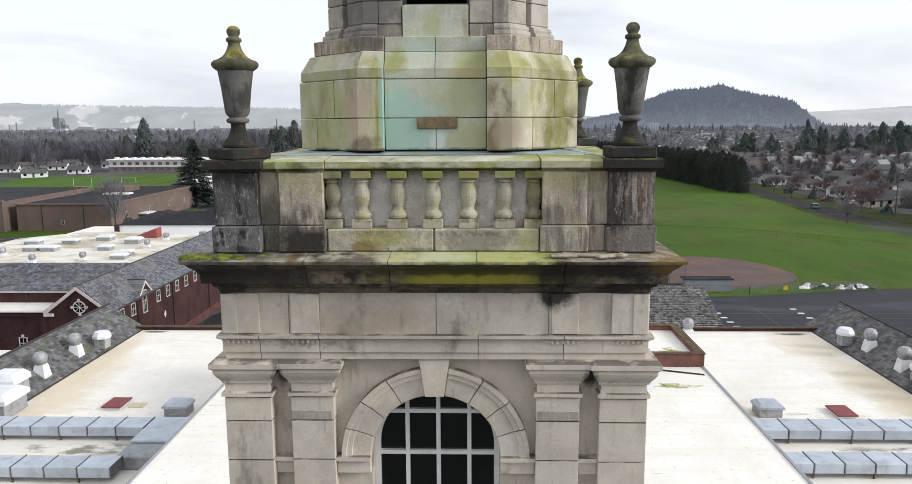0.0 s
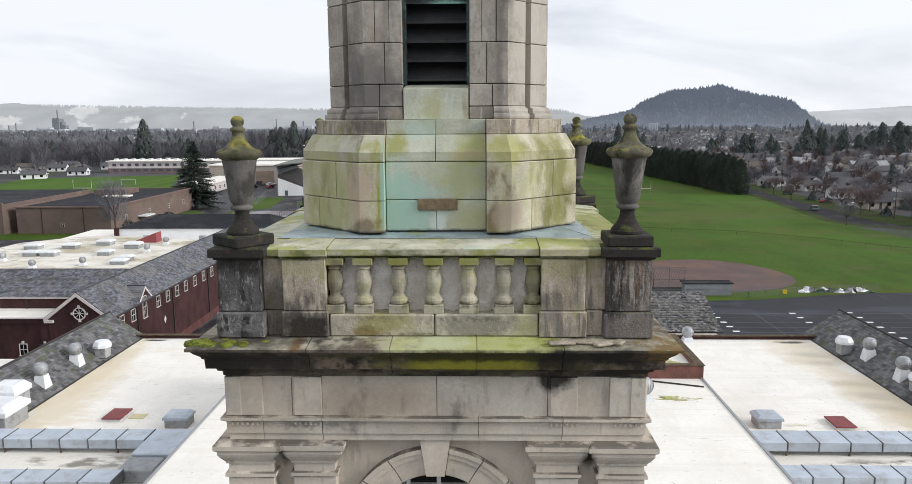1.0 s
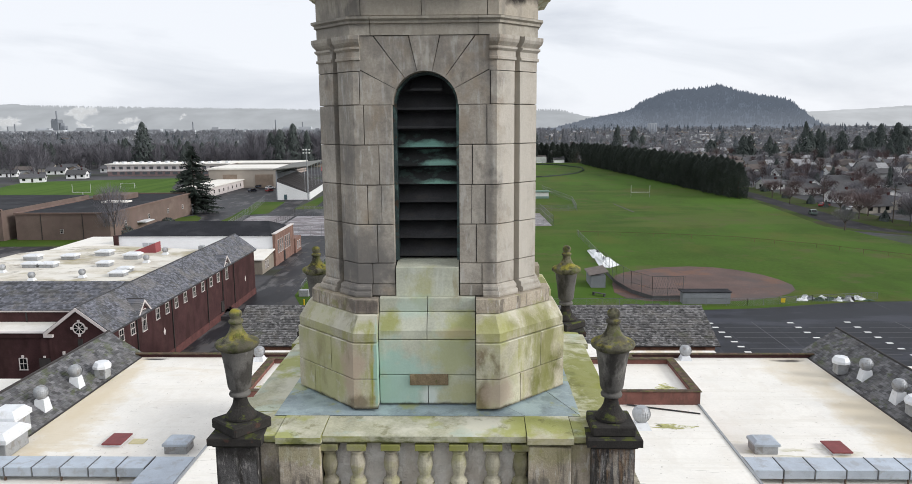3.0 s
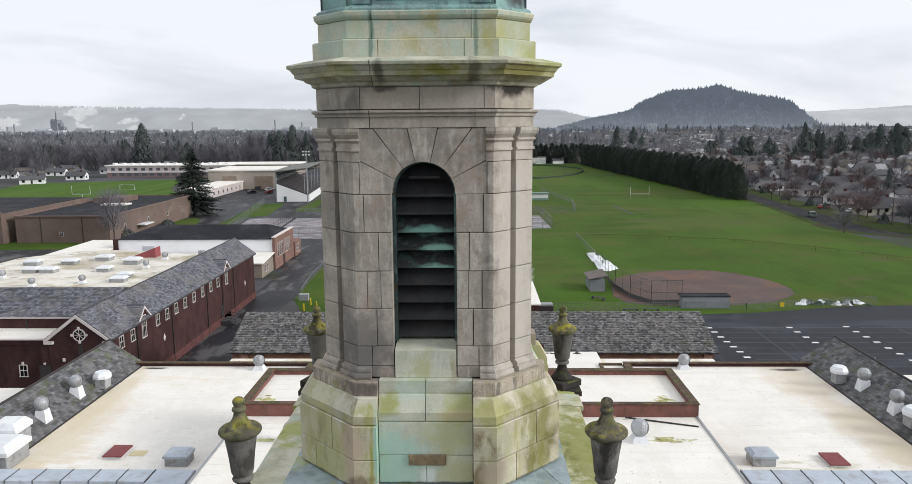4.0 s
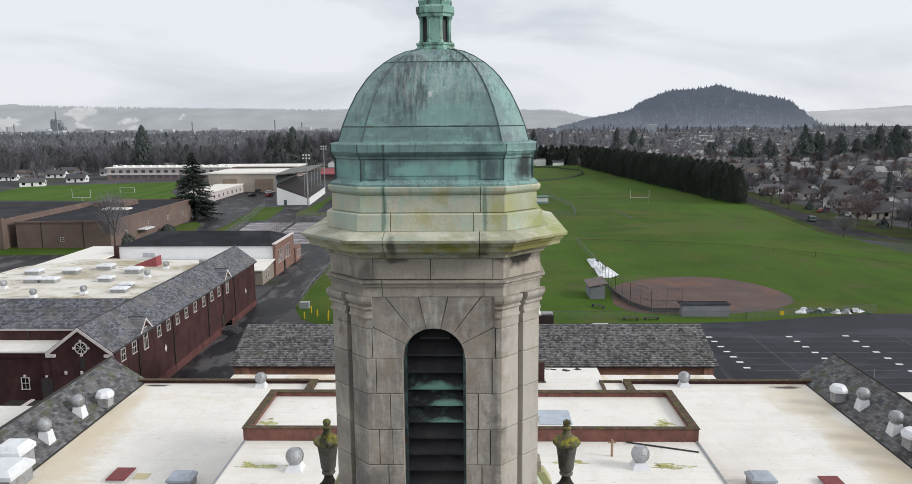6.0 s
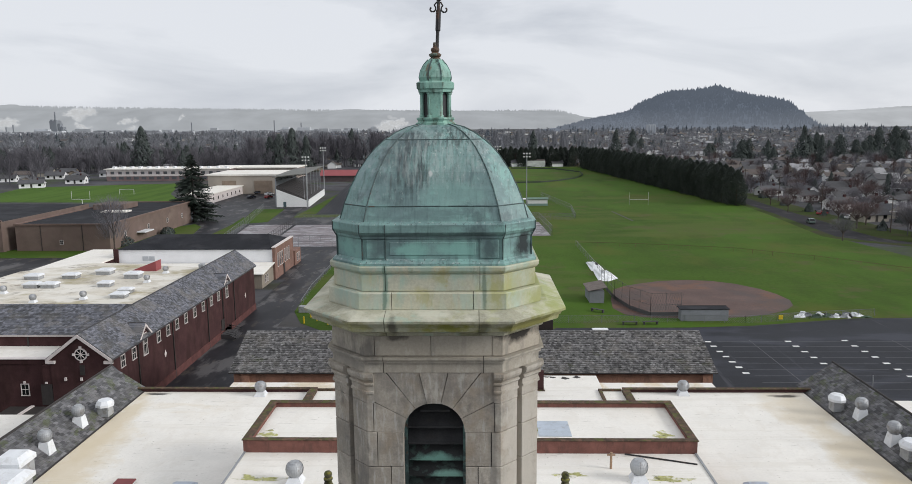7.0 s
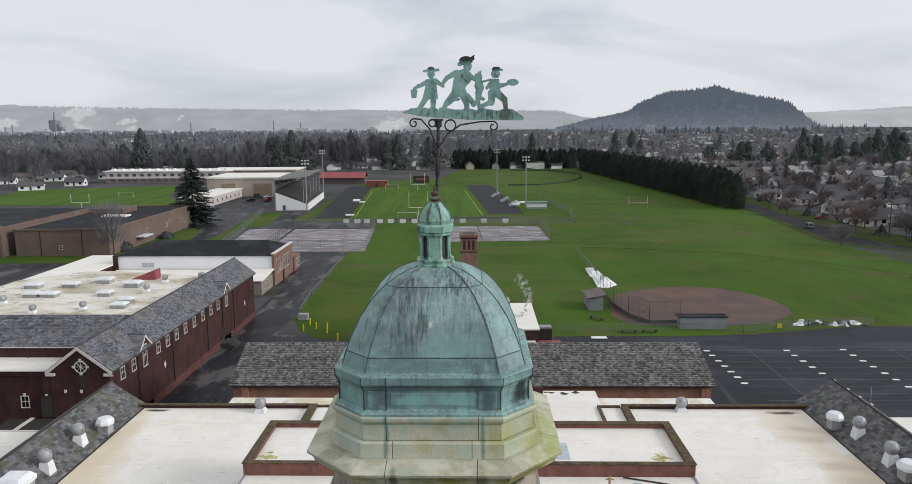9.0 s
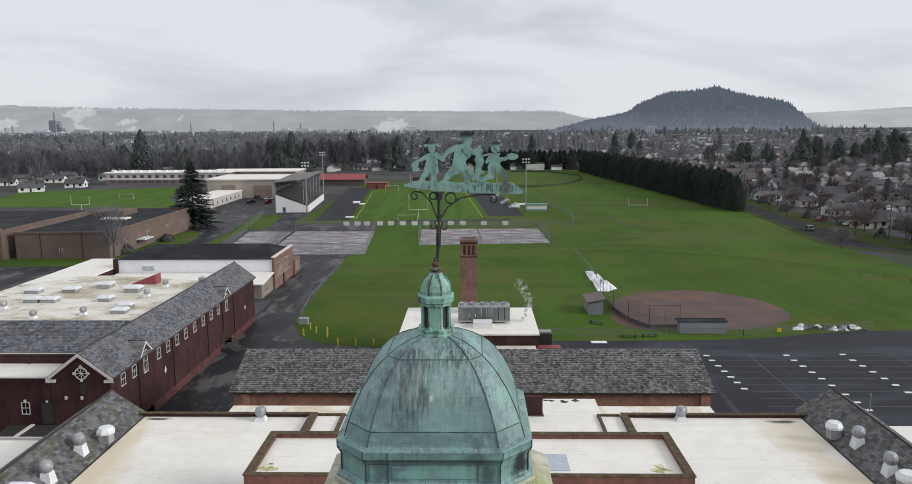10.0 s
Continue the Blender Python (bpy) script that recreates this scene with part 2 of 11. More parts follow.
stone_pier = surface("stone_pier", (0.105, 0.10, 0.098), 0.3, 4.0, 60, 0.95, bump=0.9, bump_dist=0.02, rand=0.12, layers=[
    ((0.30, 0.285, 0.27), (9, 9, 3.0), 0.54, 0.68, 0.7, -1), (SOOT_SHADE, (10, 10, 1.4), 0.52, 0.64, 0.85, -1), ((0.38, 0.36, 0.34), (30, 30, 10), 0.62, 0.72, 0.6, -1),
    (SOOT_SHADE, (5, 5, 5), 0.35, 0.6, 0.85, 1), (MOSS, (7, 7, 7), 0.56, 0.7, 0.8, 1)],
    spots=[((0.24, 0.15, 0.085), (1.56, -1.74, 27.98), (0.24, 0.3, 0.26), 0.9, (13, 13, 1.6)), ((0.42, 0.38, 0.32), (1.62, -1.74, 27.86), (0.14, 0.3, 0.2), 0.8, (24, 24, 3)), (SOOT_SHADE, (1.45, -1.74, 28.0), (0.10, 0.3, 0.35), 0.75, (14, 14, 1.2)),
           ((0.25, 0.245, 0.24), (-1.56, -1.75, 27.62), (0.28, 0.3, 0.16), 0.6, (6, 6, 6)), ((0.22, 0.19, 0.165), (1.6, -1.75, 27.58), (0.25, 0.3, 0.13), 0.7, None), (SOOT_SHADE, (-1.56, -1.74, 28.08), (0.3, 0.3, 0.08), 0.8, None)])
stone_die = surface("stone_die", (0.40, 0.345, 0.27), 0.27, 4.0, 60, 0.95, bump=0.6, bump_dist=0.014, rand=0.08, tint=((0.36, 0.31, 0.25), 0.5), layers=[
    ((0.30, 0.25, 0.16), (5, 5, 3), 0.52, 0.7, 0.45, 0), ((0.10, 0.088, 0.075), (17, 17, 1.8), 0.55, 0.68, 0.7, -1), ((0.54, 0.51, 0.45), (22, 22, 6), 0.60, 0.70, 0.6, -1), ((0.24, 0.25, 0.06), (5, 5, 5), 0.64, 0.74, 0.5, 0)],
    spots=[(SOOT_SHADE, (-1.04, -1.72, 27.56), (0.28, 0.3, 0.15), 0.95, None), ((0.05, 0.045, 0.045), (-1.04, -1.70, 27.74), (0.24, 0.3, 0.10), 0.7, (14, 14, 3)), ((0.17, 0.16, 0.15), (1.02, -1.72, 27.58), (0.24, 0.3, 0.13), 0.65, (12, 12, 3)),
           # the z 28.13 spot is a thin dark line just below the coping
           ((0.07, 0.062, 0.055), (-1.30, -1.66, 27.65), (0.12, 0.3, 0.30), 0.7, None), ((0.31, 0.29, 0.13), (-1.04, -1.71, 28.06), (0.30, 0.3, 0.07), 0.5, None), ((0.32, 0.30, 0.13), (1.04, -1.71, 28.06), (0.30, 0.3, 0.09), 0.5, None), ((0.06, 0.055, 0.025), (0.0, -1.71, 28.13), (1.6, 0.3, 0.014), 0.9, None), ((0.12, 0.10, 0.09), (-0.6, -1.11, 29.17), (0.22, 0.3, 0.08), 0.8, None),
           ((0.10, 0.092, 0.085), (1.02, -1.71, 27.78), (0.26, 0.3, 0.09), 0.6, (12, 12, 3))])
stone_rough = surface("stone_rough", (0.42, 0.38, 0.295), 0.24, 5.0, 30, 0.95, bump=0.6, bump_scale=16, bump_dist=0.02, rand=0.04, layers=[
    ((0.34, 0.28, 0.17), (4, 4, 4), 0.54, 0.7, 0.45, 0), ((0.55, 0.53, 0.42), (9, 9, 5), 0.58, 0.72, 0.5, 0), ((0.08, 0.07, 0.06), (6, 6, 5), 0.66, 0.78, 0.5, 0)],
    spots=[((0.30, 0.28, 0.075), (-0.42, -1.70, 27.60), (0.22, 0.3, 0.10), 0.6, None), ((0.20, 0.15, 0.05), (-0.56, -1.70, 27.52), (0.11, 0.3, 0.05), 0.85, None), ((0.20, 0.185, 0.16), (0.36, -1.70, 27.59), (0.30, 0.3, 0.12), 0.65, None), ((0.12, 0.105, 0.085), (0.3, -1.70, 27.63), (0.38, 0.3, 0.025), 0.6, (24, 24, 24)),
           ((0.16, 0.14, 0.10), (-0.5, -1.70, 27.64), (0.32, 0.3, 0.02), 0.5, (24, 24, 24)), ((0.15, 0.13, 0.06), (-0.1, -1.70, 27.50), (0.7, 0.3, 0.02), 0.7, (9, 9, 9)), ((0.40, 0.39, 0.20), (0.74, -1.70, 27.58), (0.10, 0.3, 0.10), 0.6, None)])
stone_back = surface("stone_back", (0.60, 0.56, 0.505), 0.1, 5.0, 30, 0.95, bump=0.9, bump_scale=14, bump_dist=0.03, layers=[
    ((0.68, 0.655, 0.61), (6, 6, 6), 0.54, 0.7, 0.6, 0), ((0.46, 0.40, 0.33), (4, 4, 3), 0.56, 0.72, 0.5, 0)],
    spots=[((0.36, 0.35, 0.20), (0, -1.52, 28.12), (1.2, 0.3, 0.03), 0.6, None), ((0.16, 0.14, 0.10), (0, -1.52, 27.672), (1.2, 0.3, 0.012), 0.8, (12, 12, 4))])
stone_baluster = surface("stone_baluster", (0.42, 0.392, 0.295), 0.18, 8.0, 60, 0.92, bump=0.3, rand=0.12, tint=((0.40, 0.36, 0.285), 0.8), layers=[
    ((0.33, 0.32, 0.14), (4, 4, 5), 0.52, 0.68, 0.55, 0), ((0.13, 0.115, 0.08), (6, 6, 5), 0.60, 0.74, 0.6, 0), (SOOT_SHADE, (5, 5, 5), 0.68, 0.78, 0.5, 0)],
    spots=[((0.23, 0.24, 0.04), (0, -1.66, 28.11), (1.2, 0.3, 0.05), 0.8, None), ((0.10, 0.085, 0.05), (0, -1.62, 27.745), (1.2, 0.3, 0.025), 0.75, (14, 14, 14)), ((0.09, 0.075, 0.055), (-0.8, -1.6, 27.9), (0.08, 0.3, 0.3), 0.6, None), ((0.12, 0.11, 0.04), (0.8, -1.6, 27.9), (0.08, 0.3, 0.3), 0.6, None)])
stone_coping = surface("stone_coping", (0.45, 0.44, 0.32), 0.2, 4.0, 50, 0.9, bump=0.3, rand=0.07, layers=[
    ((0.28, 0.29, 0.06), (1.7, 3, 4), 0.40, 0.58, 0.85, -1), ((0.66, 0.64, 0.53), (1.6, 1.6, 2), 0.42, 0.58, 0.85, 1), ((0.46, 0.55, 0.47), (2, 2, 2), 0.58, 0.7, 0.6, 1), ((0.36, 0.375, 0.09), (1.1, 1.1, 2), 0.54, 0.64, 0.8, 1),
    (MOSS, (3, 3, 8), 0.56, 0.68, 0.7, -1), (SOOT_SHADE, (4, 4, 5), 0.67, 0.78, 0.5, -1), ((0.15, 0.14, 0.05), (6, 6, 6), 0.66, 0.74, 0.5, 1)],
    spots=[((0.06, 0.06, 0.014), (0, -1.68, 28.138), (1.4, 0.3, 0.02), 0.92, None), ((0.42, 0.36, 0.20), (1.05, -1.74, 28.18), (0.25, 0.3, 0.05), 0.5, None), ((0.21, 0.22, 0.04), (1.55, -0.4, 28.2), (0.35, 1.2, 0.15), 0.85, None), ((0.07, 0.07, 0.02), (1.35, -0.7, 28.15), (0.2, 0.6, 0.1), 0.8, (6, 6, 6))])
stone_pedestal = surface("stone_pedestal", (0.45, 0.425, 0.315), 0.18, 4.0, 55, 0.9, bump=0.3, rand=0.08, tint=((0.44, 0.36, 0.26), 0.65), layers=[
    ((0.40, 0.40, 0.165), (1.2, 1.2, 0.9), 0.50, 0.66, 0.65, 0), ((0.28, 0.28, 0.05), (5, 5, 0.9), 0.60, 0.72, 0.55, -1), ((0.62, 0.60, 0.49), (3, 3, 3), 0.46, 0.62, 0.8, 1),
    ((0.085, 0.085, 0.02), (4, 4, 1.6), 0.68, 0.80, 0.65, 0), ((0.60, 0.58, 0.49), (7, 7, 5), 0.62, 0.76, 0.5, 0)],
    spots=[((0.27, 0.28, 0.035), (-0.49, -1.27, 28.62), (0.055, 0.3, 0.5), 0.9, (10, 10, 1.2)), ((0.46, 0.36, 0.275), (-0.66, -1.24, 28.62), (0.10, 0.2, 0.3), 0.8, None), ((0.30, 0.50, 0.43), (-0.445, -1.25, 28.6), (0.022, 0.3, 0.4), 0.8, None),
           ((0.19, 0.145, 0.08), (0.55, -1.27, 28.68), (0.12, 0.3, 0.15), 0.85, (6, 6, 3)), ((0.16, 0.11, 0.06), (0.50, -1.27, 28.40), (0.07, 0.3, 0.16), 0.75, None), ((0.46, 0.37, 0.29), (0.63, -1.25, 28.42), (0.12, 0.25, 0.14), 0.8, None),
           # the z 28.262 spot is the gap's shadow along the foot, as colour
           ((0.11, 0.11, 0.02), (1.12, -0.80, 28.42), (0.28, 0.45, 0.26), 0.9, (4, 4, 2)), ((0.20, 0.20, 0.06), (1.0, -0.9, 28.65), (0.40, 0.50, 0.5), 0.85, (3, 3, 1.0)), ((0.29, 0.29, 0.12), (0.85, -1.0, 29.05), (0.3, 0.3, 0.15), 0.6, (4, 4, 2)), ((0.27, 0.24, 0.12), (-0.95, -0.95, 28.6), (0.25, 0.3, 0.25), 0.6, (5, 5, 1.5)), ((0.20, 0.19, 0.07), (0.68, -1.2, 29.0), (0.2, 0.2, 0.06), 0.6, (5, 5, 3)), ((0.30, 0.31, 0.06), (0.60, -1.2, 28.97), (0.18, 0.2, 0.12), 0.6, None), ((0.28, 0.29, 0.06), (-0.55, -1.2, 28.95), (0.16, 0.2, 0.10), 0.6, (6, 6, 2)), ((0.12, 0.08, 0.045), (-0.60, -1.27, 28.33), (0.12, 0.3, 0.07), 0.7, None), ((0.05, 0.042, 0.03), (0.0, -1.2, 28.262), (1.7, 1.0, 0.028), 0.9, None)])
stone_runoff = surface("stone_runoff", (0.47, 0.48, 0.385), 0.16, 4.0, 55, 0.85, bump=0.25, rand=0.06, layers=[
    ((0.42, 0.50, 0.42), (1.3, 1.3, 0.9), 0.50, 0.64, 0.6, 0), ((0.60, 0.62, 0.55), (7, 7, 1.2), 0.56, 0.74, 0.6, -1), ((0.40, 0.39, 0.17), (1.8, 1.8, 1.2), 0.56, 0.70, 0.6, 0)],
    spots=[((0.345, 0.53, 0.465), (-0.28, -1.15, 28.45), (0.32, 0.4, 0.36), 0.75, None), ((0.29, 0.50, 0.43), (-0.40, -1.15, 28.55), (0.05, 0.3, 0.4), 0.8, (8, 8, 1)), ((0.44, 0.46, 0.24), (0.24, -1.15, 28.75), (0.22, 0.4, 0.24), 0.75, None), ((0.42, 0.41, 0.20), (0.3, -1.15, 28.36), (0.2, 0.4, 0.12), 0.7, None), ((0.66, 0.70, 0.66), (0.02, -1.15, 28.34), (0.07, 0.3, 0.1), 0.7, None),
           ((0.29, 0.30, 0.06), (-0.34, -1.12, 29.02), (0.10, 0.3, 0.12), 0.75, None), ((0.34, 0.35, 0.08), (0.30, -1.12, 29.0), (0.13, 0.3, 0.13), 0.65, None), ((0.40, 0.53, 0.46), (-0.13, -1.06, 29.15), (0.16, 0.2, 0.09), 0.5, None),
           # here too the z 28.262 spot paints the shadowed gap below
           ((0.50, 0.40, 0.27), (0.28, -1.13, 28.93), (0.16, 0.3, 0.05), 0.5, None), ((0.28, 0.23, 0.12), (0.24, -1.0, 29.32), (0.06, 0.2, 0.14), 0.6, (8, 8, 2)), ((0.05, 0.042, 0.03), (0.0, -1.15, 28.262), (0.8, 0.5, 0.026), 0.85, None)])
stone_shaft = surface("stone_shaft", (0.385, 0.348, 0.295), 0.22, 3.0, 50, 0.92, bump=0.35, rand=0.13, tint=((0.30, 0.265, 0.22), 0.8), layers=[
    ((0.46, 0.425, 0.365), (7, 7, 4.0), 0.58, 0.74, 0.5, -1), ((0.20, 0.19, 0.17), (6, 6, 2.4), 0.56, 0.74, 0.5, -1), ((0.50, 0.48, 0.44), (22, 22, 3.5), 0.60, 0.70, 0.55, -1), ((0.07, 0.065, 0.06), (3, 3, 1.6), 0.70, 0.80, 0.6, 0),
    ((0.30, 0.235, 0.165), (4, 4, 3), 0.56, 0.72, 0.5, 0)],
    # left darkening is part soot, part shade; pale right pilaster is painted side light
    spots=[((0.165, 0.155, 0.145), (-0.60, -0.95, 30.3), (0.30, 0.4, 1.9), 0.75, (2.5, 2.5, 1.2)), ((0.155, 0.145, 0.135), (-0.55, -1.0, 29.5), (0.30, 0.4, 0.35), 0.7, None), ((0.50, 0.465, 0.405), (0.82, -0.78, 30.3), (0.26, 0.30, 1.6), 0.75, None),
           ((0.16, 0.148, 0.135), (0.0, -0.99, 31.32), (0.62, 0.2, 0.3), 0.5, (5, 5, 4)), ((0.50, 0.47, 0.41), (0.02, -1.0, 31.36), (0.08, 0.2, 0.16), 0.6, (14, 14, 2)), ((0.14, 0.13, 0.12), (0.55, -1.0, 30.2), (0.035, 0.2, 1.2), 0.5, None)])
stone_frieze = surface("stone_frieze", (0.385, 0.35, 0.29), 0.13, 3.0, 50, 0.92, bump=0.3, rand=0.09, tint=((0.40, 0.345, 0.275), 0.6), layers=[
    ((0.19, 0.18, 0.16), (7, 7, 1.8), 0.58, 0.76, 0.5, -1), ((0.50, 0.465, 0.40), (9, 9, 5), 0.58, 0.74, 0.45, -1)],
    # black mark under the right eave: soot stain and painted eave shadow together
    spots=[(SOOT_SHADE, (0.84, -0.86, 31.84), (0.26, 0.26, 0.07), 0.97, None), ((0.13, 0.12, 0.11), (-0.70, -0.95, 31.74), (0.22, 0.3, 0.14), 0.7, (9, 9, 2.5)), (SOOT_SHADE, (-0.34, -1.0, 31.855), (0.10, 0.2, 0.04), 0.7, None), ((0.20, 0.185, 0.165), (-0.80, -0.85, 31.6), (0.25, 0.3, 0.12), 0.6, None)])
stone_eave = surface("stone_eave", (0.40, 0.385, 0.29), 0.18, 3.0, 50, 0.92, bump=0.35, rand=0.06, layers=[
    ((0.33, 0.46, 0.38), (6, 6, 1.2), 0.60, 0.72, 0.5, 0), ((0.15, 0.145, 0.05), (3, 3, 5), 0.56, 0.70, 0.6, -1), ((0.60, 0.585, 0.48), (2, 2, 2), 0.42, 0.60, 0.8, 1)],
    spots=[((0.37, 0.37, 0.12), (0.1, -1.2, 31.985), (1.3, 0.6, 0.06), 0.6, (3, 3, 2)), ((0.34, 0.47, 0.39), (-0.25, -1.15, 32.0), (0.2, 0.4, 0.1), 0.65, (6, 6, 1)), ((0.36, 0.37, 0.16), (0.6, -1.0, 32.06), (0.55, 0.5, 0.08), 0.6, (3, 3, 3)), ((0.36, 0.36, 0.14), (1.1, -0.8, 32.0), (0.4, 0.5, 0.10), 0.7, (3, 3, 2)), ((0.20, 0.20, 0.035), (0.18, -1.2, 31.985), (0.62, 0.3, 0.07), 0.9, (3, 3, 4)), ((0.17, 0.16, 0.04), (0.85, -0.95, 31.99), (0.30, 0.35, 0.07), 0.85, None), ((0.19, 0.18, 0.05), (-0.72, -1.1, 31.95), (0.25, 0.3, 0.05), 0.7, (4, 4, 4)), ((0.42, 0.40, 0.33), (-0.35, -1.2, 31.99), (0.22, 0.3, 0.06), 0.6, None),
           (SOOT_SHADE, (0.46, -1.2, 31.97), (0.06, 0.3, 0.1), 0.6, None), (SOOT_SHADE, (-0.35, -1.2, 31.97), (0.04, 0.3, 0.12), 0.7, None), ((0.30, 0.34, 0.10), (1.05, -0.3, 32.06), (0.3, 0.6, 0.08), 0.7, None)])
stone_drum = surface("stone_drum", (0.50, 0.495, 0.395), 0.15, 3.0, 50, 0.88, bump=0.22, rand=0.05, tint=((0.45, 0.43, 0.31), 0.6), layers=[
    ((0.42, 0.53, 0.45), (4, 4, 0.7), 0.54, 0.70, 0.6, -1), ((0.45, 0.42, 0.22), (1.5, 1.5, 1.6), 0.56, 0.70, 0.5, 0), ((0.16, 0.20, 0.13), (9, 9, 1.6), 0.66, 0.78, 0.5, -1)],
    spots=[((0.30, 0.47, 0.40), (-0.42, -0.98, 32.35), (0.16, 0.3, 0.26), 0.8, (9, 9, 1)), ((0.33, 0.46, 0.39), (0.0, -0.96, 32.48), (1.0, 0.4, 0.10), 0.75, (6, 6, 2)), ((0.35, 0.47, 0.41), (-0.7, -0.85, 32.35), (0.28, 0.3, 0.25), 0.7, (5, 5, 1)), ((0.36, 0.48, 0.41), (0.75, -0.85, 32.35), (0.2, 0.3, 0.2), 0.6, (5, 5, 1)), ((0.38, 0.37, 0.13), (0.55, -0.95, 32.3), (0.22, 0.3, 0.22), 0.7, (4, 4, 2)), ((0.40, 0.37, 0.16), (-0.1, -0.96, 32.2), (0.3, 0.2, 0.08), 0.6, (5, 5, 3)), ((0.12, 0.17, 0.12), (0.47, -0.96, 32.3), (0.02, 0.3, 0.3), 0.7, None), ((0.16, 0.24, 0.19), (-0.43, -0.98, 32.3), (0.022, 0.3, 0.3), 0.85, None), ((0.33, 0.29, 0.09), (0.15, -0.96, 32.38), (0.16, 0.2, 0.10), 0.55, (5, 5, 5)), ((0.30, 0.32, 0.11), (1.0, -0.3, 32.2), (0.25, 0.6, 0.3), 0.8, None), ((0.36, 0.36, 0.22), (0.85, -0.75, 32.25), (0.25, 0.3, 0.2), 0.6, (3, 3, 2))])
stone_urn = surface("stone_urn", (0.125, 0.118, 0.108), 0.22, 5.0, 70, 0.95, bump=0.4, rand=0.14, layers=[
    ((0.37, 0.35, 0.32), (5, 5, 2.4), 0.56, 0.7, 0.5, -1), (SOOT_SHADE, (4, 4, 2), 0.50, 0.66, 0.75, 0)])
stone_urn_lid = surface("stone_urn_lid", (0.15, 0.14, 0.09), 0.25, 8.0, 70, 0.95, bump=0.6, layers=[
    ((0.29, 0.255, 0.03), (7, 7, 7), 0.46, 0.6, 0.85, 1), (MOSS, (13, 13, 13), 0.5, 0.64, 0.7, 0), (SOOT_SHADE, (7, 7, 7), 0.52, 0.66, 0.8, 0)],
    spots=[((0.075, 0.068, 0.055), (1.56, -1.56, 29.05), (0.25, 0.25, 0.3), 0.85, (9, 9, 9)), ((0.05, 0.045, 0.035), (-1.45, -1.6, 28.97), (0.2, 0.2, 0.06), 0.6, None)])
stone_urn_foot = surface("stone_urn_foot", (0.030, 0.027, 0.024), 0.3, 8.0, 70, 0.95, bump=0.6, layers=[
    (MOSS, (11, 11, 11), 0.55, 0.66, 0.8, 1), ((0.11, 0.05, 0.035), (10, 10, 10), 0.66, 0.76, 0.5, -1)])
plaque_stone = surface("plaque_stone", (0.20, 0.15, 0.09), 0.3, 14.0, 70, 0.9, bump=0.6, layers=[(MOSS, (14, 14, 14), 0.6, 0.7, 0.6, 0)])
moss_bright = surface("moss_bright", (0.15, 0.17, 0.018), 0.4, 12.0, 80, 0.95, bump=0.8, bump_scale=60, bump_dist=0.02, layers=[((0.05, 0.06, 0.01), (14, 14, 14), 0.5, 0.64, 0.8, 0)])
mortar = surface("mortar", (0.135, 0.12, 0.098), 0.3, 8.0, 60, 0.95, bump=0.3)
lead_deck = surface("lead_deck", (0.27, 0.335, 0.355), 0.14, 3.0, 50, 0.5, bump=0.2, rand=0.1, layers=[
    ((0.40, 0.50, 0.50), (3, 3, 3), 0.52, 0.66, 0.6, 0), ((0.16, 0.20, 0.20), (5, 5, 5), 0.56, 0.7, 0.5, 0), ((0.34, 0.36, 0.12), (3, 3, 3), 0.60, 0.70, 0.7, 0)])
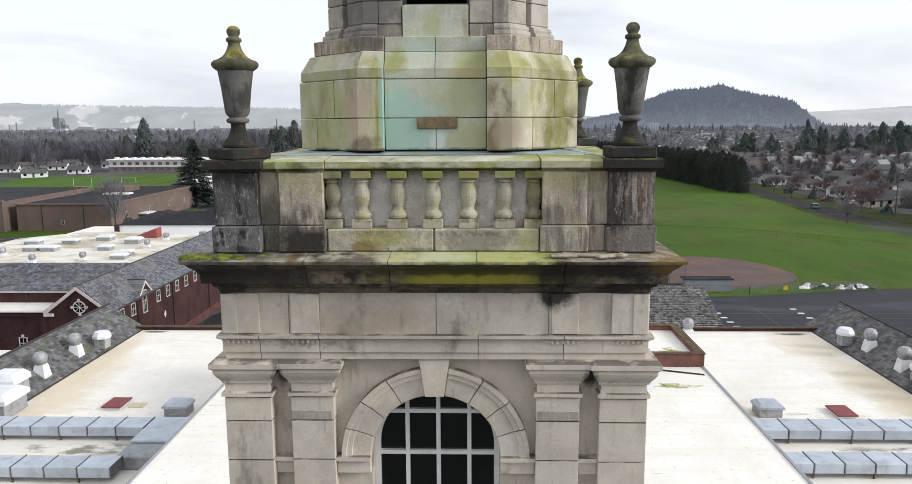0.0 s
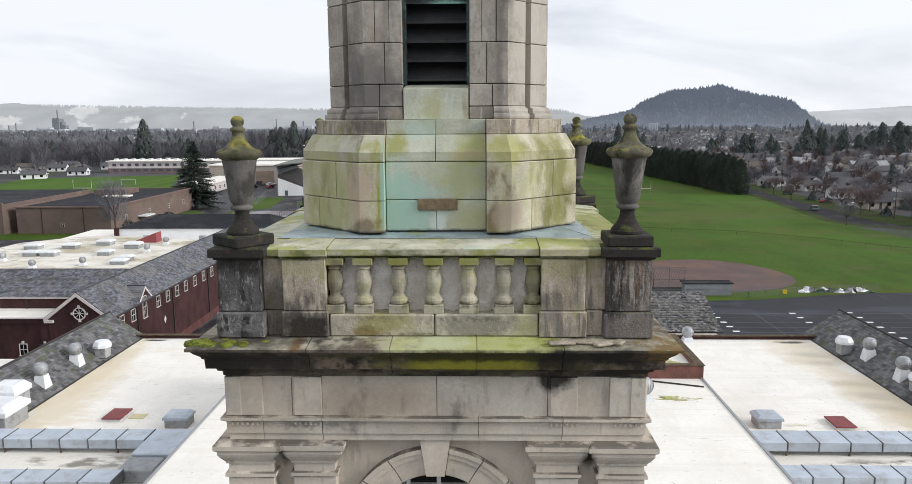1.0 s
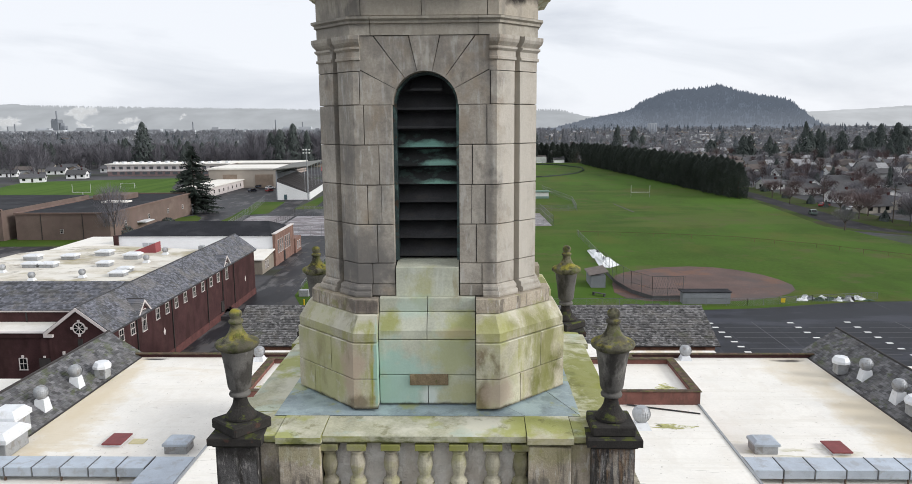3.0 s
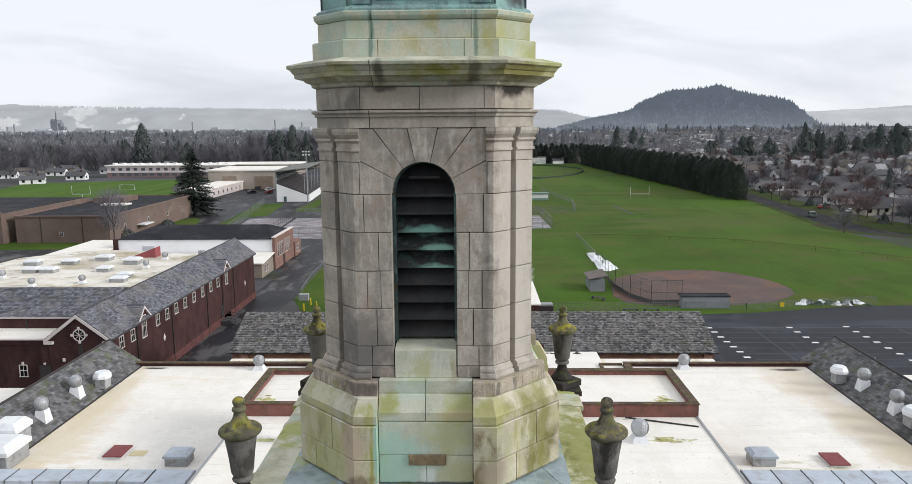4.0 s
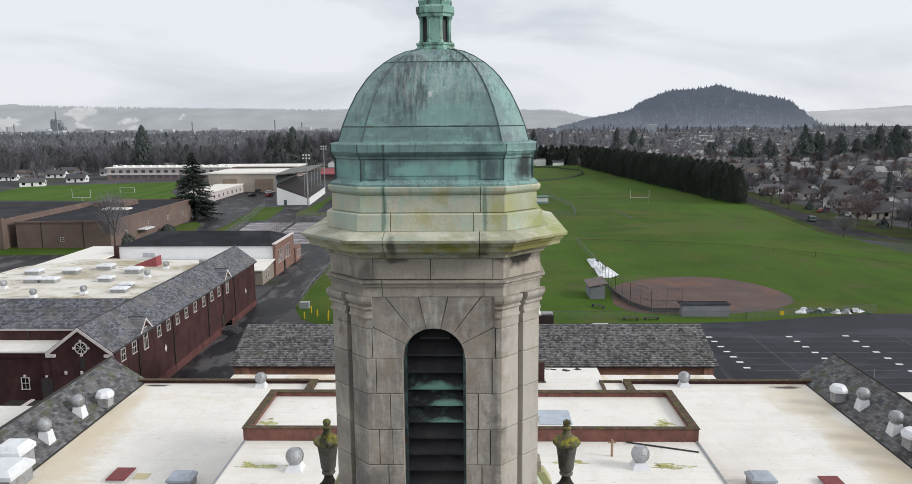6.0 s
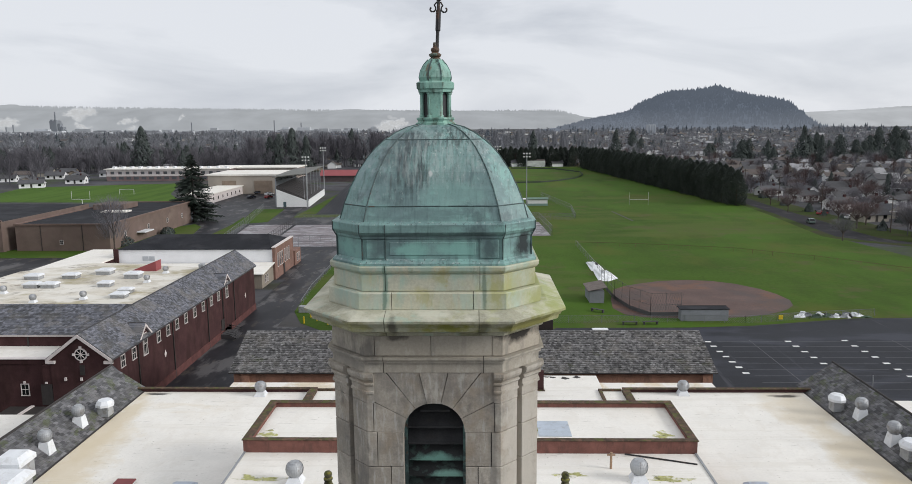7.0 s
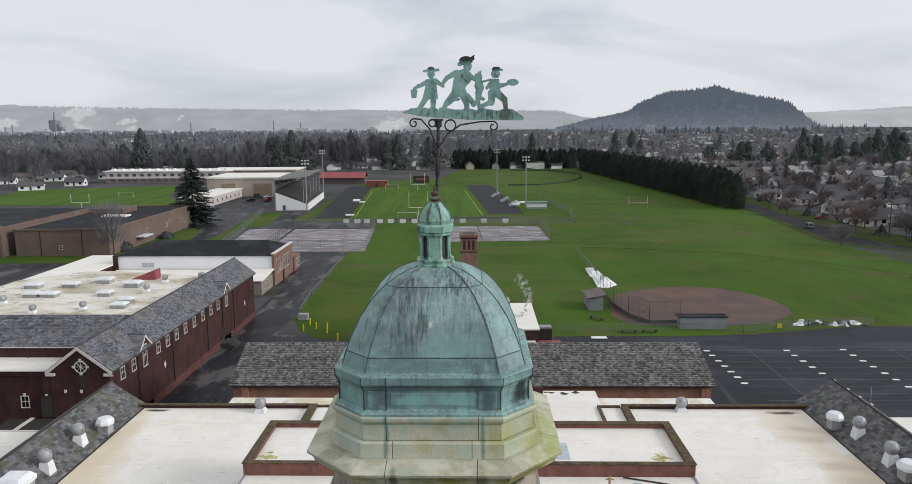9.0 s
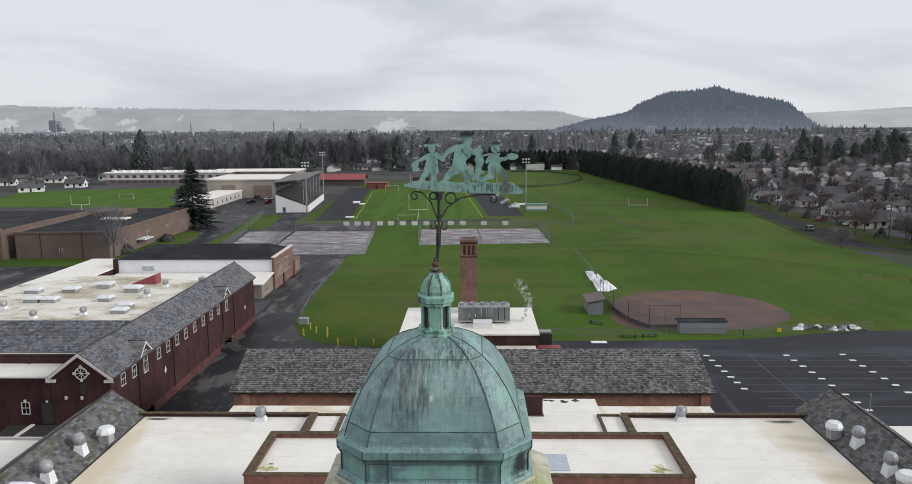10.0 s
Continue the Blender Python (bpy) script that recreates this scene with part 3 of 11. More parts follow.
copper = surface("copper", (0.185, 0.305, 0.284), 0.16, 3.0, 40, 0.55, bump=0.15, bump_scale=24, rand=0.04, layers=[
    # layers ending in 1 lie on up-facing copper only, -1 on upright faces
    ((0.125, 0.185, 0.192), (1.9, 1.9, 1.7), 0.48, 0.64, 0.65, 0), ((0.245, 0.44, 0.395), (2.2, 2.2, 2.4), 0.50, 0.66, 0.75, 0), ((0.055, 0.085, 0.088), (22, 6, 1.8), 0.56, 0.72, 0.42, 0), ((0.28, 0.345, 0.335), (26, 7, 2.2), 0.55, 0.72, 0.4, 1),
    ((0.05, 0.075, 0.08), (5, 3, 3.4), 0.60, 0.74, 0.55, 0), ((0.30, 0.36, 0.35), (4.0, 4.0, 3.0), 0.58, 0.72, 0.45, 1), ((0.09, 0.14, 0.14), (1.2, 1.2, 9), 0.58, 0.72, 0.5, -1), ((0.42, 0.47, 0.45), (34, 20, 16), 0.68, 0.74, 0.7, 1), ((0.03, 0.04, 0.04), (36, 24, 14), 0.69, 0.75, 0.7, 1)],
    spots=[((0.03, 0.042, 0.042), (-0.22, -0.62, 33.40), (0.22, 0.4, 0.36), 0.85, (30, 5, 2.6)), ((0.07, 0.088, 0.095), (-0.28, -0.6, 33.5), (0.22, 0.4, 0.24), 0.6, None), ((0.38, 0.43, 0.41), (0.05, -0.6, 33.5), (0.5, 0.5, 0.3), 0.4, (40, 6, 4)), ((0.035, 0.045, 0.045), (0.20, -0.4, 33.66), (0.2, 0.4, 0.14), 0.75, (34, 8, 3)),
           ((0.50, 0.53, 0.51), (-0.02, -0.72, 33.32), (0.02, 0.2, 0.025), 0.9, None), ((0.19, 0.33, 0.30), (0.25, -0.80, 33.12), (0.3, 0.3, 0.14), 0.5, None), ((0.015, 0.02, 0.022), (0.84, -0.72, 32.66), (0.09, 0.2, 0.12), 0.95, None), ((0.30, 0.37, 0.38), (-0.62, -0.55, 33.3), (0.2, 0.3, 0.3), 0.5, (10, 10, 2)),
           ((0.24, 0.47, 0.41), (-0.18, -0.92, 32.64), (0.17, 0.1, 0.07), 0.8, None), ((0.24, 0.47, 0.41), (0.24, -0.92, 32.64), (0.15, 0.1, 0.07), 0.8, None), ((0.07, 0.10, 0.105), (-0.52, -0.93, 32.66), (0.09, 0.1, 0.12), 0.6, None), ((0.05, 0.075, 0.08), (0.52, -0.93, 32.64), (0.07, 0.1, 0.12), 0.7, None),
           ((0.23, 0.45, 0.39), (-0.80, -0.75, 32.64), (0.10, 0.15, 0.08), 0.7, None), ((0.06, 0.085, 0.09), (0, -0.95, 32.77), (0.8, 0.2, 0.03), 0.6, None), ((0.10, 0.15, 0.155), (0, -0.88, 32.96), (0.75, 0.2, 0.06), 0.5, (4, 4, 9))])
copper_rib = surface("copper_rib", (0.055, 0.085, 0.083), 0.3, 6.0, 40, 0.6, bump=0.2, layers=[((0.15, 0.27, 0.24), (7, 7, 7), 0.54, 0.68, 0.6, 0), ((0.10, 0.055, 0.03), (14, 14, 14), 0.66, 0.74, 0.7, 0)])
copper_bright = surface("copper_bright", (0.22, 0.40, 0.33), 0.2, 5.0, 60, 0.6, bump=0.2, layers=[
    ((0.05, 0.07, 0.05), (16, 16, 3), 0.56, 0.70, 0.8, 0), ((0.36, 0.53, 0.45), (9, 9, 4), 0.55, 0.7, 0.6, 0), ((0.15, 0.085, 0.045), (8, 8, 3), 0.62, 0.72, 0.8, 0)])
vane_copper = surface("vane_copper", (0.25, 0.42, 0.37), 0.2, 6.0, 60, 0.55, bump=0.2, layers=[((0.10, 0.17, 0.155), (9, 9, 6), 0.54, 0.70, 0.6, 0), ((0.03, 0.04, 0.04), (16, 16, 9), 0.66, 0.74, 0.7, 0)],
    spots=[((0.02, 0.022, 0.022), (0.32, 0, 35.82), (0.12, 0.3, 0.055), 0.95, None), ((0.02, 0.022, 0.022), (0.61, 0, 35.73), (0.09, 0.3, 0.035), 0.9, None), ((0.04, 0.045, 0.045), (-0.03, 0, 35.73), (0.08, 0.3, 0.02), 0.8, None), ((0.05, 0.07, 0.065), (0.55, 0, 35.27), (0.4, 0.3, 0.05), 0.8, (26, 1, 5)), ((0.36, 0.40, 0.36), (-0.05, 0, 35.26), (0.3, 0.3, 0.05), 0.6, (14, 1, 6)), ((0.06, 0.05, 0.03), (0.72, 0, 35.36), (0.06, 0.2, 0.16), 0.7, None)])
dark_iron = surface("dark_iron", (0.022, 0.022, 0.024), 0.3, 10, 80, 0.55, bump=0.2, layers=[((0.12, 0.055, 0.03), (12, 12, 5), 0.6, 0.72, 0.7, 0), ((0.09, 0.12, 0.11), (20, 20, 6), 0.62, 0.7, 0.5, 0)])
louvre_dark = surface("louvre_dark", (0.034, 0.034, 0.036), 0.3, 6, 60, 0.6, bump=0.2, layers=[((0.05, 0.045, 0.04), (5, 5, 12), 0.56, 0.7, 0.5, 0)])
louvre_green = surface("louvre_green", (0.028, 0.03, 0.03), 0.3, 6, 60, 0.6, bump=0.2, layers=[((0.07, 0.11, 0.095), (9, 9, 14), 0.56, 0.68, 0.6, 0)],
    # verdigris kept to lower edges; dark upper parts paint the next slat's shadow
    spots=[((0.20, 0.40, 0.33), (0.02, -0.78, 30.56), (0.24, 0.12, 0.05), 0.95, None), ((0.25, 0.46, 0.38), (0.10, -0.78, 30.39), (0.19, 0.12, 0.042), 0.95, None), ((0.25, 0.47, 0.38), (0.12, -0.78, 30.22), (0.17, 0.12, 0.04), 0.95, None)])
white_paint = surface("white_paint", (0.78, 0.78, 0.77), 0.06, 4, 50, 0.5, bump=0.08, layers=[((0.45, 0.43, 0.40), (6, 6, 3), 0.62, 0.76, 0.4, 0)])
dark_glass = surface("dark_glass", (0.008, 0.010, 0.009), 0.2, 2, 10, 0.08, bump=0.0, spec=0.5)


# ---- mesh helpers ----
def finish(name, bm, material, parent=None, smooth=False):
    bmesh.ops.recalc_face_normals(bm, faces=bm.faces[:])
    me = bpy.data.meshes.new(name)
    bm.to_mesh(me)
    bm.free()
    me.materials.append(material)
    if smooth:
        me.polygons.foreach_set("use_smooth", [True] * len(me.polygons))
    ob = new(name, me)
    if parent is not None:
        ob.parent = parent
    return ob


def part(name, bm, material, parent, label="", smooth=False):
    ob = finish(name, bm, material, parent, smooth)
    if label:
        tagged(ob, label)
    return ob


def again(name, ob, m, parent):
    """Another object on the same mesh, under the same or another parent."""
    o = new(name, ob.data)
    o.parent = parent
    o.matrix_basis = m
    return o


def thing(name, label, category, group="", kind="", at=(0, 0, 0), rz=0.0):
    ob = new(name)
    ob.empty_display_size = 0.2
    ob.matrix_basis = pose(*at, 0, 0, rz)
    return tagged(ob, label, category, group, kind)


def face(bm, pts):
    return bm.faces.new([bm.verts.new(p) for p in pts])


def box(bm, x0, x1, y0, y1, z0, z1, bevel=0.0):
    vs = [bm.verts.new((x, y, z)) for z in (z0, z1) for x, y in ((x0, y0), (x1, y0), (x1, y1), (x0, y1))]
    fs = [bm.faces.new([vs[i] for i in q]) for q in ((3, 2, 1, 0), (4, 5, 6, 7), (0, 1, 5, 4), (1, 2, 6, 5), (2, 3, 7, 6), (3, 0, 4, 7))]
    if bevel:
        es = list({e for f in fs for e in f.edges})
        bmesh.ops.bevel(bm, geom=es, offset=bevel, segments=1, affect='EDGES')


def boxes(*rows, bevel=0.0):
    bm = bmesh.new()
    for r in rows:
        box(bm, *r, bevel=bevel)
    return bm


def prism(bm, pts, z0, z1):
    a = [bm.verts.new((x, y, z0)) for x, y in pts]
    b = [bm.verts.new((x, y, z1)) for x, y in pts]
    n = len(pts)
    bm.faces.new(a[::-1])
    bm.faces.new(b)
    for i in range(n):
        bm.faces.new((a[i], a[(i + 1) % n], b[(i + 1) % n], b[i]))


def plate(bm, pts, y0, y1):
    """A flat outline in x and z, given thickness along y."""
    a = [bm.verts.new((x, y0, z)) for x, z in pts]
    b = [bm.verts.new((x, y1, z)) for x, z in pts]
    n = len(pts)
    bm.faces.new(a)
    bm.faces.new(b[::-1])
    for i in range(n):
        bm.faces.new((a[i], b[i], b[(i + 1) % n], a[(i + 1) % n]))


def lathe(bm, profile, seg=20, c=(0, 0)):
    rings = []
    for r, z in profile:
        if r < 1e-5:
            rings.append([bm.verts.new((c[0], c[1], z))])
        else:
            rings.append([bm.verts.new((c[0] + r * math.cos(2 * math.pi * i / seg), c[1] + r * math.sin(2 * math.pi * i / seg), z)) for i in range(seg)])
    for a, b in zip(rings, rings[1:]):
        for i in range(seg):
            j = (i + 1) % seg
            if len(a) == 1 and len(b) == 1:
                continue
            if len(a) == 1:
                bm.faces.new((a[0], b[j], b[i]))
            elif len(b) == 1:
                bm.faces.new((a[i], a[j], b[0]))
            else:
                bm.faces.new((a[i], a[j], b[j], b[i]))
    for r in (rings[0], rings[-1]):
        if len(r) > 2:
            bm.faces.new(r)


def tube(bm, pts, rad, seg=6):
    pts = [Vector(p) for p in pts]
    rads = rad if isinstance(rad, (list, tuple)) else [rad] * len(pts)
    rings = []
    up = Vector((0.13, 0.21, 0.97))
    for i, p in enumerate(pts):
        d = (pts[min(i + 1, len(pts) - 1)] - pts[max(i - 1, 0)]).normalized()
        if abs(d.dot(up)) > 0.95:
            up = Vector((1, 0.1, 0.05)).normalized()
        u = d.cross(up).normalized()
        v = d.cross(u)
        rings.append([bm.verts.new(p + (u * math.cos(2 * math.pi * k / seg) + v * math.sin(2 * math.pi * k / seg)) * rads[i]) for k in range(seg)])
    for a, b in zip(rings, rings[1:]):
        for k in range(seg):
            bm.faces.new((a[k], a[(k + 1) % seg], b[(k + 1) % seg], b[k]))
    bm.faces.new(rings[0][::-1])
    bm.faces.new(rings[-1])


# An eight-sided plan: front at distance b, front corners at x = +-a, and the same on every side.
def oct_a(a, b, o):
    return ((a + b) / math.sqrt(2) + o) * math.sqrt(2) - (b + o)


def on_plan(node, a, b, o):
    """The point of the plan grown by o. ('f', x): on the front face; ('c',): right front corner; ('d', t): along the right
    diagonal; ('e',): its far corner; ('s', y): on the right side face."""
    aa, bb = (b + o if a == b else oct_a(a, b, o)), b + o
    k = node[0]
    if k == 'f':
        return (node[1], -bb)
    if k == 'c':
        return (aa, -bb)
    if k == 'e':
        return (bb, -aa)
    if k == 'd':
        t = node[1]
        return (aa + (bb - aa) * t, -bb + (bb - aa) * t)
    return (bb, node[1])


def run(bm, nodes, profile, a, b):
    """Sweep a closed profile of (offset, z) along nodes of the plan."""
    rings = [[bm.verts.new((*on_plan(n, a, b, o), z)) for o, z in profile] for n in nodes]
    m = len(profile)
    for p, q in zip(rings, rings[1:]):
        for i in range(m):
            j = (i + 1) % m
            bm.faces.new((p[i], q[i], q[j], p[j]))
    bm.faces.new(rings[0])
    bm.faces.new(rings[-1][::-1])


def course(z0, z1, depth=0.18, ch=0.0045, o=0.0):
    return [(o - depth, z0), (o - ch, z0), (o, z0 + ch), (o, z1 - ch), (o - ch, z1), (o - depth, z1)]


def mirror(bm):
    bmesh.ops.transform(bm, matrix=Matrix.Diagonal((-1, 1, 1, 1)), verts=bm.verts[:])
    bmesh.ops.reverse_faces(bm, faces=bm.faces[:])


TURNS = [pose(0, 0, 0, 0, 0, 90 * k) for k in range(4)]


def stones(name, parent, material, runs, both=False):
    """Each run (nodes, profile, a, b) becomes one stone on all four sides; both: its mirror image too."""
    for nodes, profile, a, b in runs:
        for flip in ((False, True) if both else (False,)):
            bm = bmesh.new()
            run(bm, nodes, profile, a, b)
            if flip:
                mirror(bm)
            first = part(name, bm, material, parent)
            for m in TURNS[1:]:
                again(name, first, m, parent)


def four(name, bm, material, parent, smooth=False, label="", turns=TURNS):
    first = part(name, bm, material, parent, label, smooth)
    for m in turns[1:]:
        again(name, first, m, parent)
    return first


G = 0.0028   # half a joint
tower = thing("bell_tower", "weathered stone bell tower with mossy cornice and green copper dome", "tower")

# core behind the joints
part("core", boxes((-1.48, 1.48, -1.48, 1.48, 26.58, 28.12)), mortar, tower)
for r, z0, z1 in ((0.93, 28.13, 29.22), (0.89, 31.52, 32.52)):
    bm = bmesh.new()
    prism(bm, [(0.5, -r), (r, -0.5), (r, 0.5), (0.5, r), (-0.5, r), (-r, 0.5), (-r, -0.5), (-0.5, -r)], z0, z1)
    part("core", bm, mortar, tower)

# ---- belfry body: walls with an arched window, pilasters, entablature ----
B = 1.60


def arch_wall(bm, half, z0, ztop, r, zs, yf, depth, seg=24):
    """A wall panel with an arched opening, its face at y = yf, reveals running back by depth."""
    inner = [(-r, z0)] + [(-r * math.cos(math.pi * i / seg), zs + r * math.sin(math.pi * i / seg)) for i in range(seg + 1)] + [(r, z0)]
    outer = []
    for x, z in inner:
        if z <= zs + 1e-6:
            outer.append((math.copysign(half, x), z))
        else:
            dx, dz = x, z - zs
            k = min(half / abs(dx) if abs(dx) > 1e-6 else 1e9, (ztop - zs) / dz)
            outer.append((dx * k, zs + dz * k))
    fi = [bm.verts.new((x, yf, z)) for x, z in inner]
    fo = [bm.verts.new((x, yf, z)) for x, z in outer]
    bi = [bm.verts.new((x, yf + depth, z)) for x, z in inner]
    for i in range(len(inner) - 1):
        bm.faces.new((fi[i], fi[i + 1], fo[i + 1], fo[i]))
        bm.faces.new((fi[i], bi[i], bi[i + 1], fi[i + 1]))
    for sx in (-1, 1):
        k = seg // 4
        for i in range(len(outer) - 1):
            (x1, z1), (x2, z2) = outer[i], outer[i + 1]
            if abs(abs(x1) - half) < 1e-5 and abs(z2 - ztop) < 1e-5 and abs(x2) < half - 1e-5 and sx < 0:
                face(bm, [(x1, yf, z1), (x2, yf, z2), (-half, yf, ztop)])
            if abs(abs(x2) - half) < 1e-5 and abs(z1 - ztop) < 1e-5 and abs(x1) < half - 1e-5 and sx > 0:
                face(bm, [(x1, yf, z1), (x2, yf, z2), (half, yf, ztop)])


bm = bmesh.new()
arch_wall(bm, 1.60, 14.8, 26.60, 0.545, 25.72, -B, 0.30)
four("wall", bm, stone_body, tower)

# window with its white bars and dark panes
glaze = []
for k, m in enumerate(TURNS):
    win = new("window")
    win.parent = tower
    win.matrix_basis = m
    if k == 0:
        bm = bmesh.new()
        n = 24
        ro, ri, zs = 0.56, 0.500, 25.72
        pts_o = [(-ro, 23.6)] + [(-ro * math.cos(math.pi * i / n), zs + ro * math.sin(math.pi * i / n)) for i in range(n + 1)] + [(ro, 23.6)]
        pts_i = [(-ri, 23.6)] + [(-ri * math.cos(math.pi * i / n), zs + ri * math.sin(math.pi * i / n)) for i in range(n + 1)] + [(ri, 23.6)]
        vo = [[bm.verts.new((x, y, z)) for x, z in pts_o] for y in (-1.38, -1.30)]
        vi = [[bm.verts.new((x, y, z)) for x, z in pts_i] for y in (-1.38, -1.30)]
        for i in range(len(pts_o) - 1):
            bm.faces.new((vo[0][i], vo[0][i + 1], vi[0][i + 1], vi[0][i]))
            bm.faces.new((vi[0][i], vi[0][i + 1], vi[1][i + 1], vi[1][i]))
        fr = part("window_frame", bm, white_paint, win)
        bars = []
        for x in (-0.260, 0.011, 0.282):
            h = math.sqrt(max(0.0, 0.51 ** 2 - x * x))
            bars.append(part("glazing_bar", boxes((x - 0.018, x + 0.018, -1.375, -1.315, 23.6, 25.72 + h)), white_paint, win))
        for z in (26.015, 25.632, 25.25, 24.87):
            h = 0.51 if z < 25.72 else math.sqrt(max(0.0, 0.51 ** 2 - (z - 25.72) ** 2))
            bars.append(part("glazing_bar", boxes((-h, h, -1.372, -1.318, z - 0.017, z + 0.017)), white_paint, win))
        bm = bmesh.new()
        plate(bm, [(x, z) for x, z in pts_o], -1.335, -1.33)
        pn = part("pane", bm, dark_glass, win)
        glaze = [("window_frame", fr), ("pane", pn)] + [("glazing_bar", b) for b in bars]
    else:
        for nm, o in glaze:
            again(nm, o, Matrix(), win)

# near-black box behind the panes: the room's darkness as colour
part("inner_dark", boxes((-1.2, 1.2, -1.2, 1.2, 15, 26.5)), louvre_dark, tower)

# arch stones with a stepped face
ARCH = [(8.3, 30.5), (30.5, 51), (51, 70.5), (70.5, 90)]
for i, (t0, t1) in enumerate(ARCH):
    lo = t0
    for flip in (False, True):
        bm = bmesh.new()
        sec = [(0.545, -1.648), (0.552, -1.655), (0.70, -1.655), (0.706, -1.668), (0.745, -1.668), (0.752, -1.680), (0.79, -1.680), (0.79, -1.45), (0.545, -1.45)]
        n = 5
        rings = []
        for j in range(n + 1):
            th = radians(lo + 0.35 + (t1 - lo - 0.7) * j / n)
            rings.append([bm.verts.new((r * math.sin(th), y, 25.72 + r * math.cos(th))) for r, y in sec])
        for p, q in zip(rings, rings[1:]):
            for s in range(len(sec)):
                bm.faces.new((p[s], q[s], q[(s + 1) % len(sec)], p[(s + 1) % len(sec)]))
        bm.faces.new(rings[0])
        bm.faces.new(rings[-1][::-1])
        if flip:
            mirror(bm)
        four("arch_stone", bm, stone_body, tower)
bm = bmesh.new()
plate(bm, [(-0.078, 26.27), (0.078, 26.27), (0.127, 26.597), (-0.127, 26.597)], -1.695, -1.45)
four("keystone", bm, stone_body, tower)

# pilasters: corner piers and inner ones, each in stones, with base, plaque and capital
PIL_Z = [14.8, 22.5, 23.3, 24.1, 24.75, 25.30, 25.725, 26.07, 26.275]
for z0, z1 in zip(PIL_Z, PIL_Z[1:]):
    bm = boxes((1.35, 1.735, -1.735, -1.35, z0 + G, z1 - G), bevel=0.003)
    four("pilaster_stone", bm, stone_body, tower)
    for s in (-1, 1):
        bm = boxes((min(s * 0.835, s * 1.19), max(s * 0.835, s * 1.19), -1.715, -1.50, z0 + G, z1 - G), bevel=0.003)
        four("pilaster_stone", bm, stone_body, tower)
CAP = [(-0.1, 26.275), (0.0, 26.275), (0.03, 26.285), (0.03, 26.315), (0.004, 26.322), (0.004, 26.395), (0.02, 26.40), (0.025, 26.42), (0.06, 26.47),
       (0.075, 26.50), (0.075, 26.525), (0.10, 26.545), (0.10, 26.585), (0.085, 26.598), (-0.1, 26.598)]


def cap_block(bm, x0, x1, y0, y1, prof):
    rings = []
    for o, z in prof[1:-1]:
        rings.append([bm.verts.new(p) for p in ((x0 - o, y0 - o, z), (x1 + o, y0 - o, z), (x1 + o, y1 + o, z), (x0 - o, y1 + o, z))])
    for p, q in zip(rings, rings[1:]):
        for i in range(4):
            bm.faces.new((p[i], p[(i + 1) % 4], q[(i + 1) % 4], q[i]))
    bm.faces.new(rings[0][::-1])
    bm.faces.new(rings[-1])


bm = bmesh.new()
cap_block(bm, 1.36, 1.725, -1.725, -1.36, CAP)
four("capital", bm, stone_body, tower)
for s in (-1, 1):
    bm = bmesh.new()
    cap_block(bm, *sorted((s * 0.845, s * 1.18)), -1.705, -1.5, CAP)
    four("capital", bm, stone_body, tower)
    bm = boxes((*sorted((s * 0.85, s * 1.185)), -1.722, -1.6, 26.078, 26.158), bevel=0.004)
    four("plaque", bm, stone_shaft, tower, label="narrow grey-green stone panel")
    for x0, x1 in ((1.19, 1.35), (0.545, 0.835)):
        bm = boxes((*sorted((s * x0, s * x1)), -1.665, -1.5, 25.575, 25.70), bevel=0.008)
        box(bm, *sorted((s * x0, s * x1)), -1.70, -1.5, 25.70, 25.735)
        four("impost", bm, stone_body, tower)

# entablature: architrave, fillet with pegs, frieze, cornice
ARCHI = [(1.4, 26.60), (1.712, 26.60), (1.712, 26.66), (1.728, 26.662), (1.728, 26.765), (1.74, 26.77), (1.765, 26.785), (1.765, 26.81), (1.4, 26.81)]


def ring_cuts(name, prof, cuts, material, half):
    """A square ring in stones: cuts are the joints on a side, the end stones wrap round the corner."""
    runs = [([('f', x0 + G), ('f', x1 - G)], prof, half, half) for x0, x1 in zip(cuts, cuts[1:])]
    stones(name, tower, material, runs)
    stones(name, tower, material, [([('f', cuts[-1] + G), ('c',), ('s', cuts[0] - G)], prof, half, half)])


def dist(prof, half):
    return [(d - half, z) for d, z in prof]


ring_cuts("architrave", dist(ARCHI, 1.4), (-1.42, -0.93, 0.36, 1.05), stone_body, 1.4)
FRZ = [(1.4, 26.81), (1.700, 26.81), (1.700, 27.155), (1.4, 27.155)]
ring_cuts("frieze", dist(FRZ, 1.4), (-1.18, -0.93, 0.02, 0.93, 1.16), stone_body, 1.4)
for x0, x1 in ((-1.73, -1.42), (-1.16, -0.93), (0.95, 1.17), (1.43, 1.73)):
    bm = boxes((x0, x1, -1.722, -1.6, 26.815, 27.15), bevel=0.004)
    four("frieze_panel", bm, stone_body, tower)
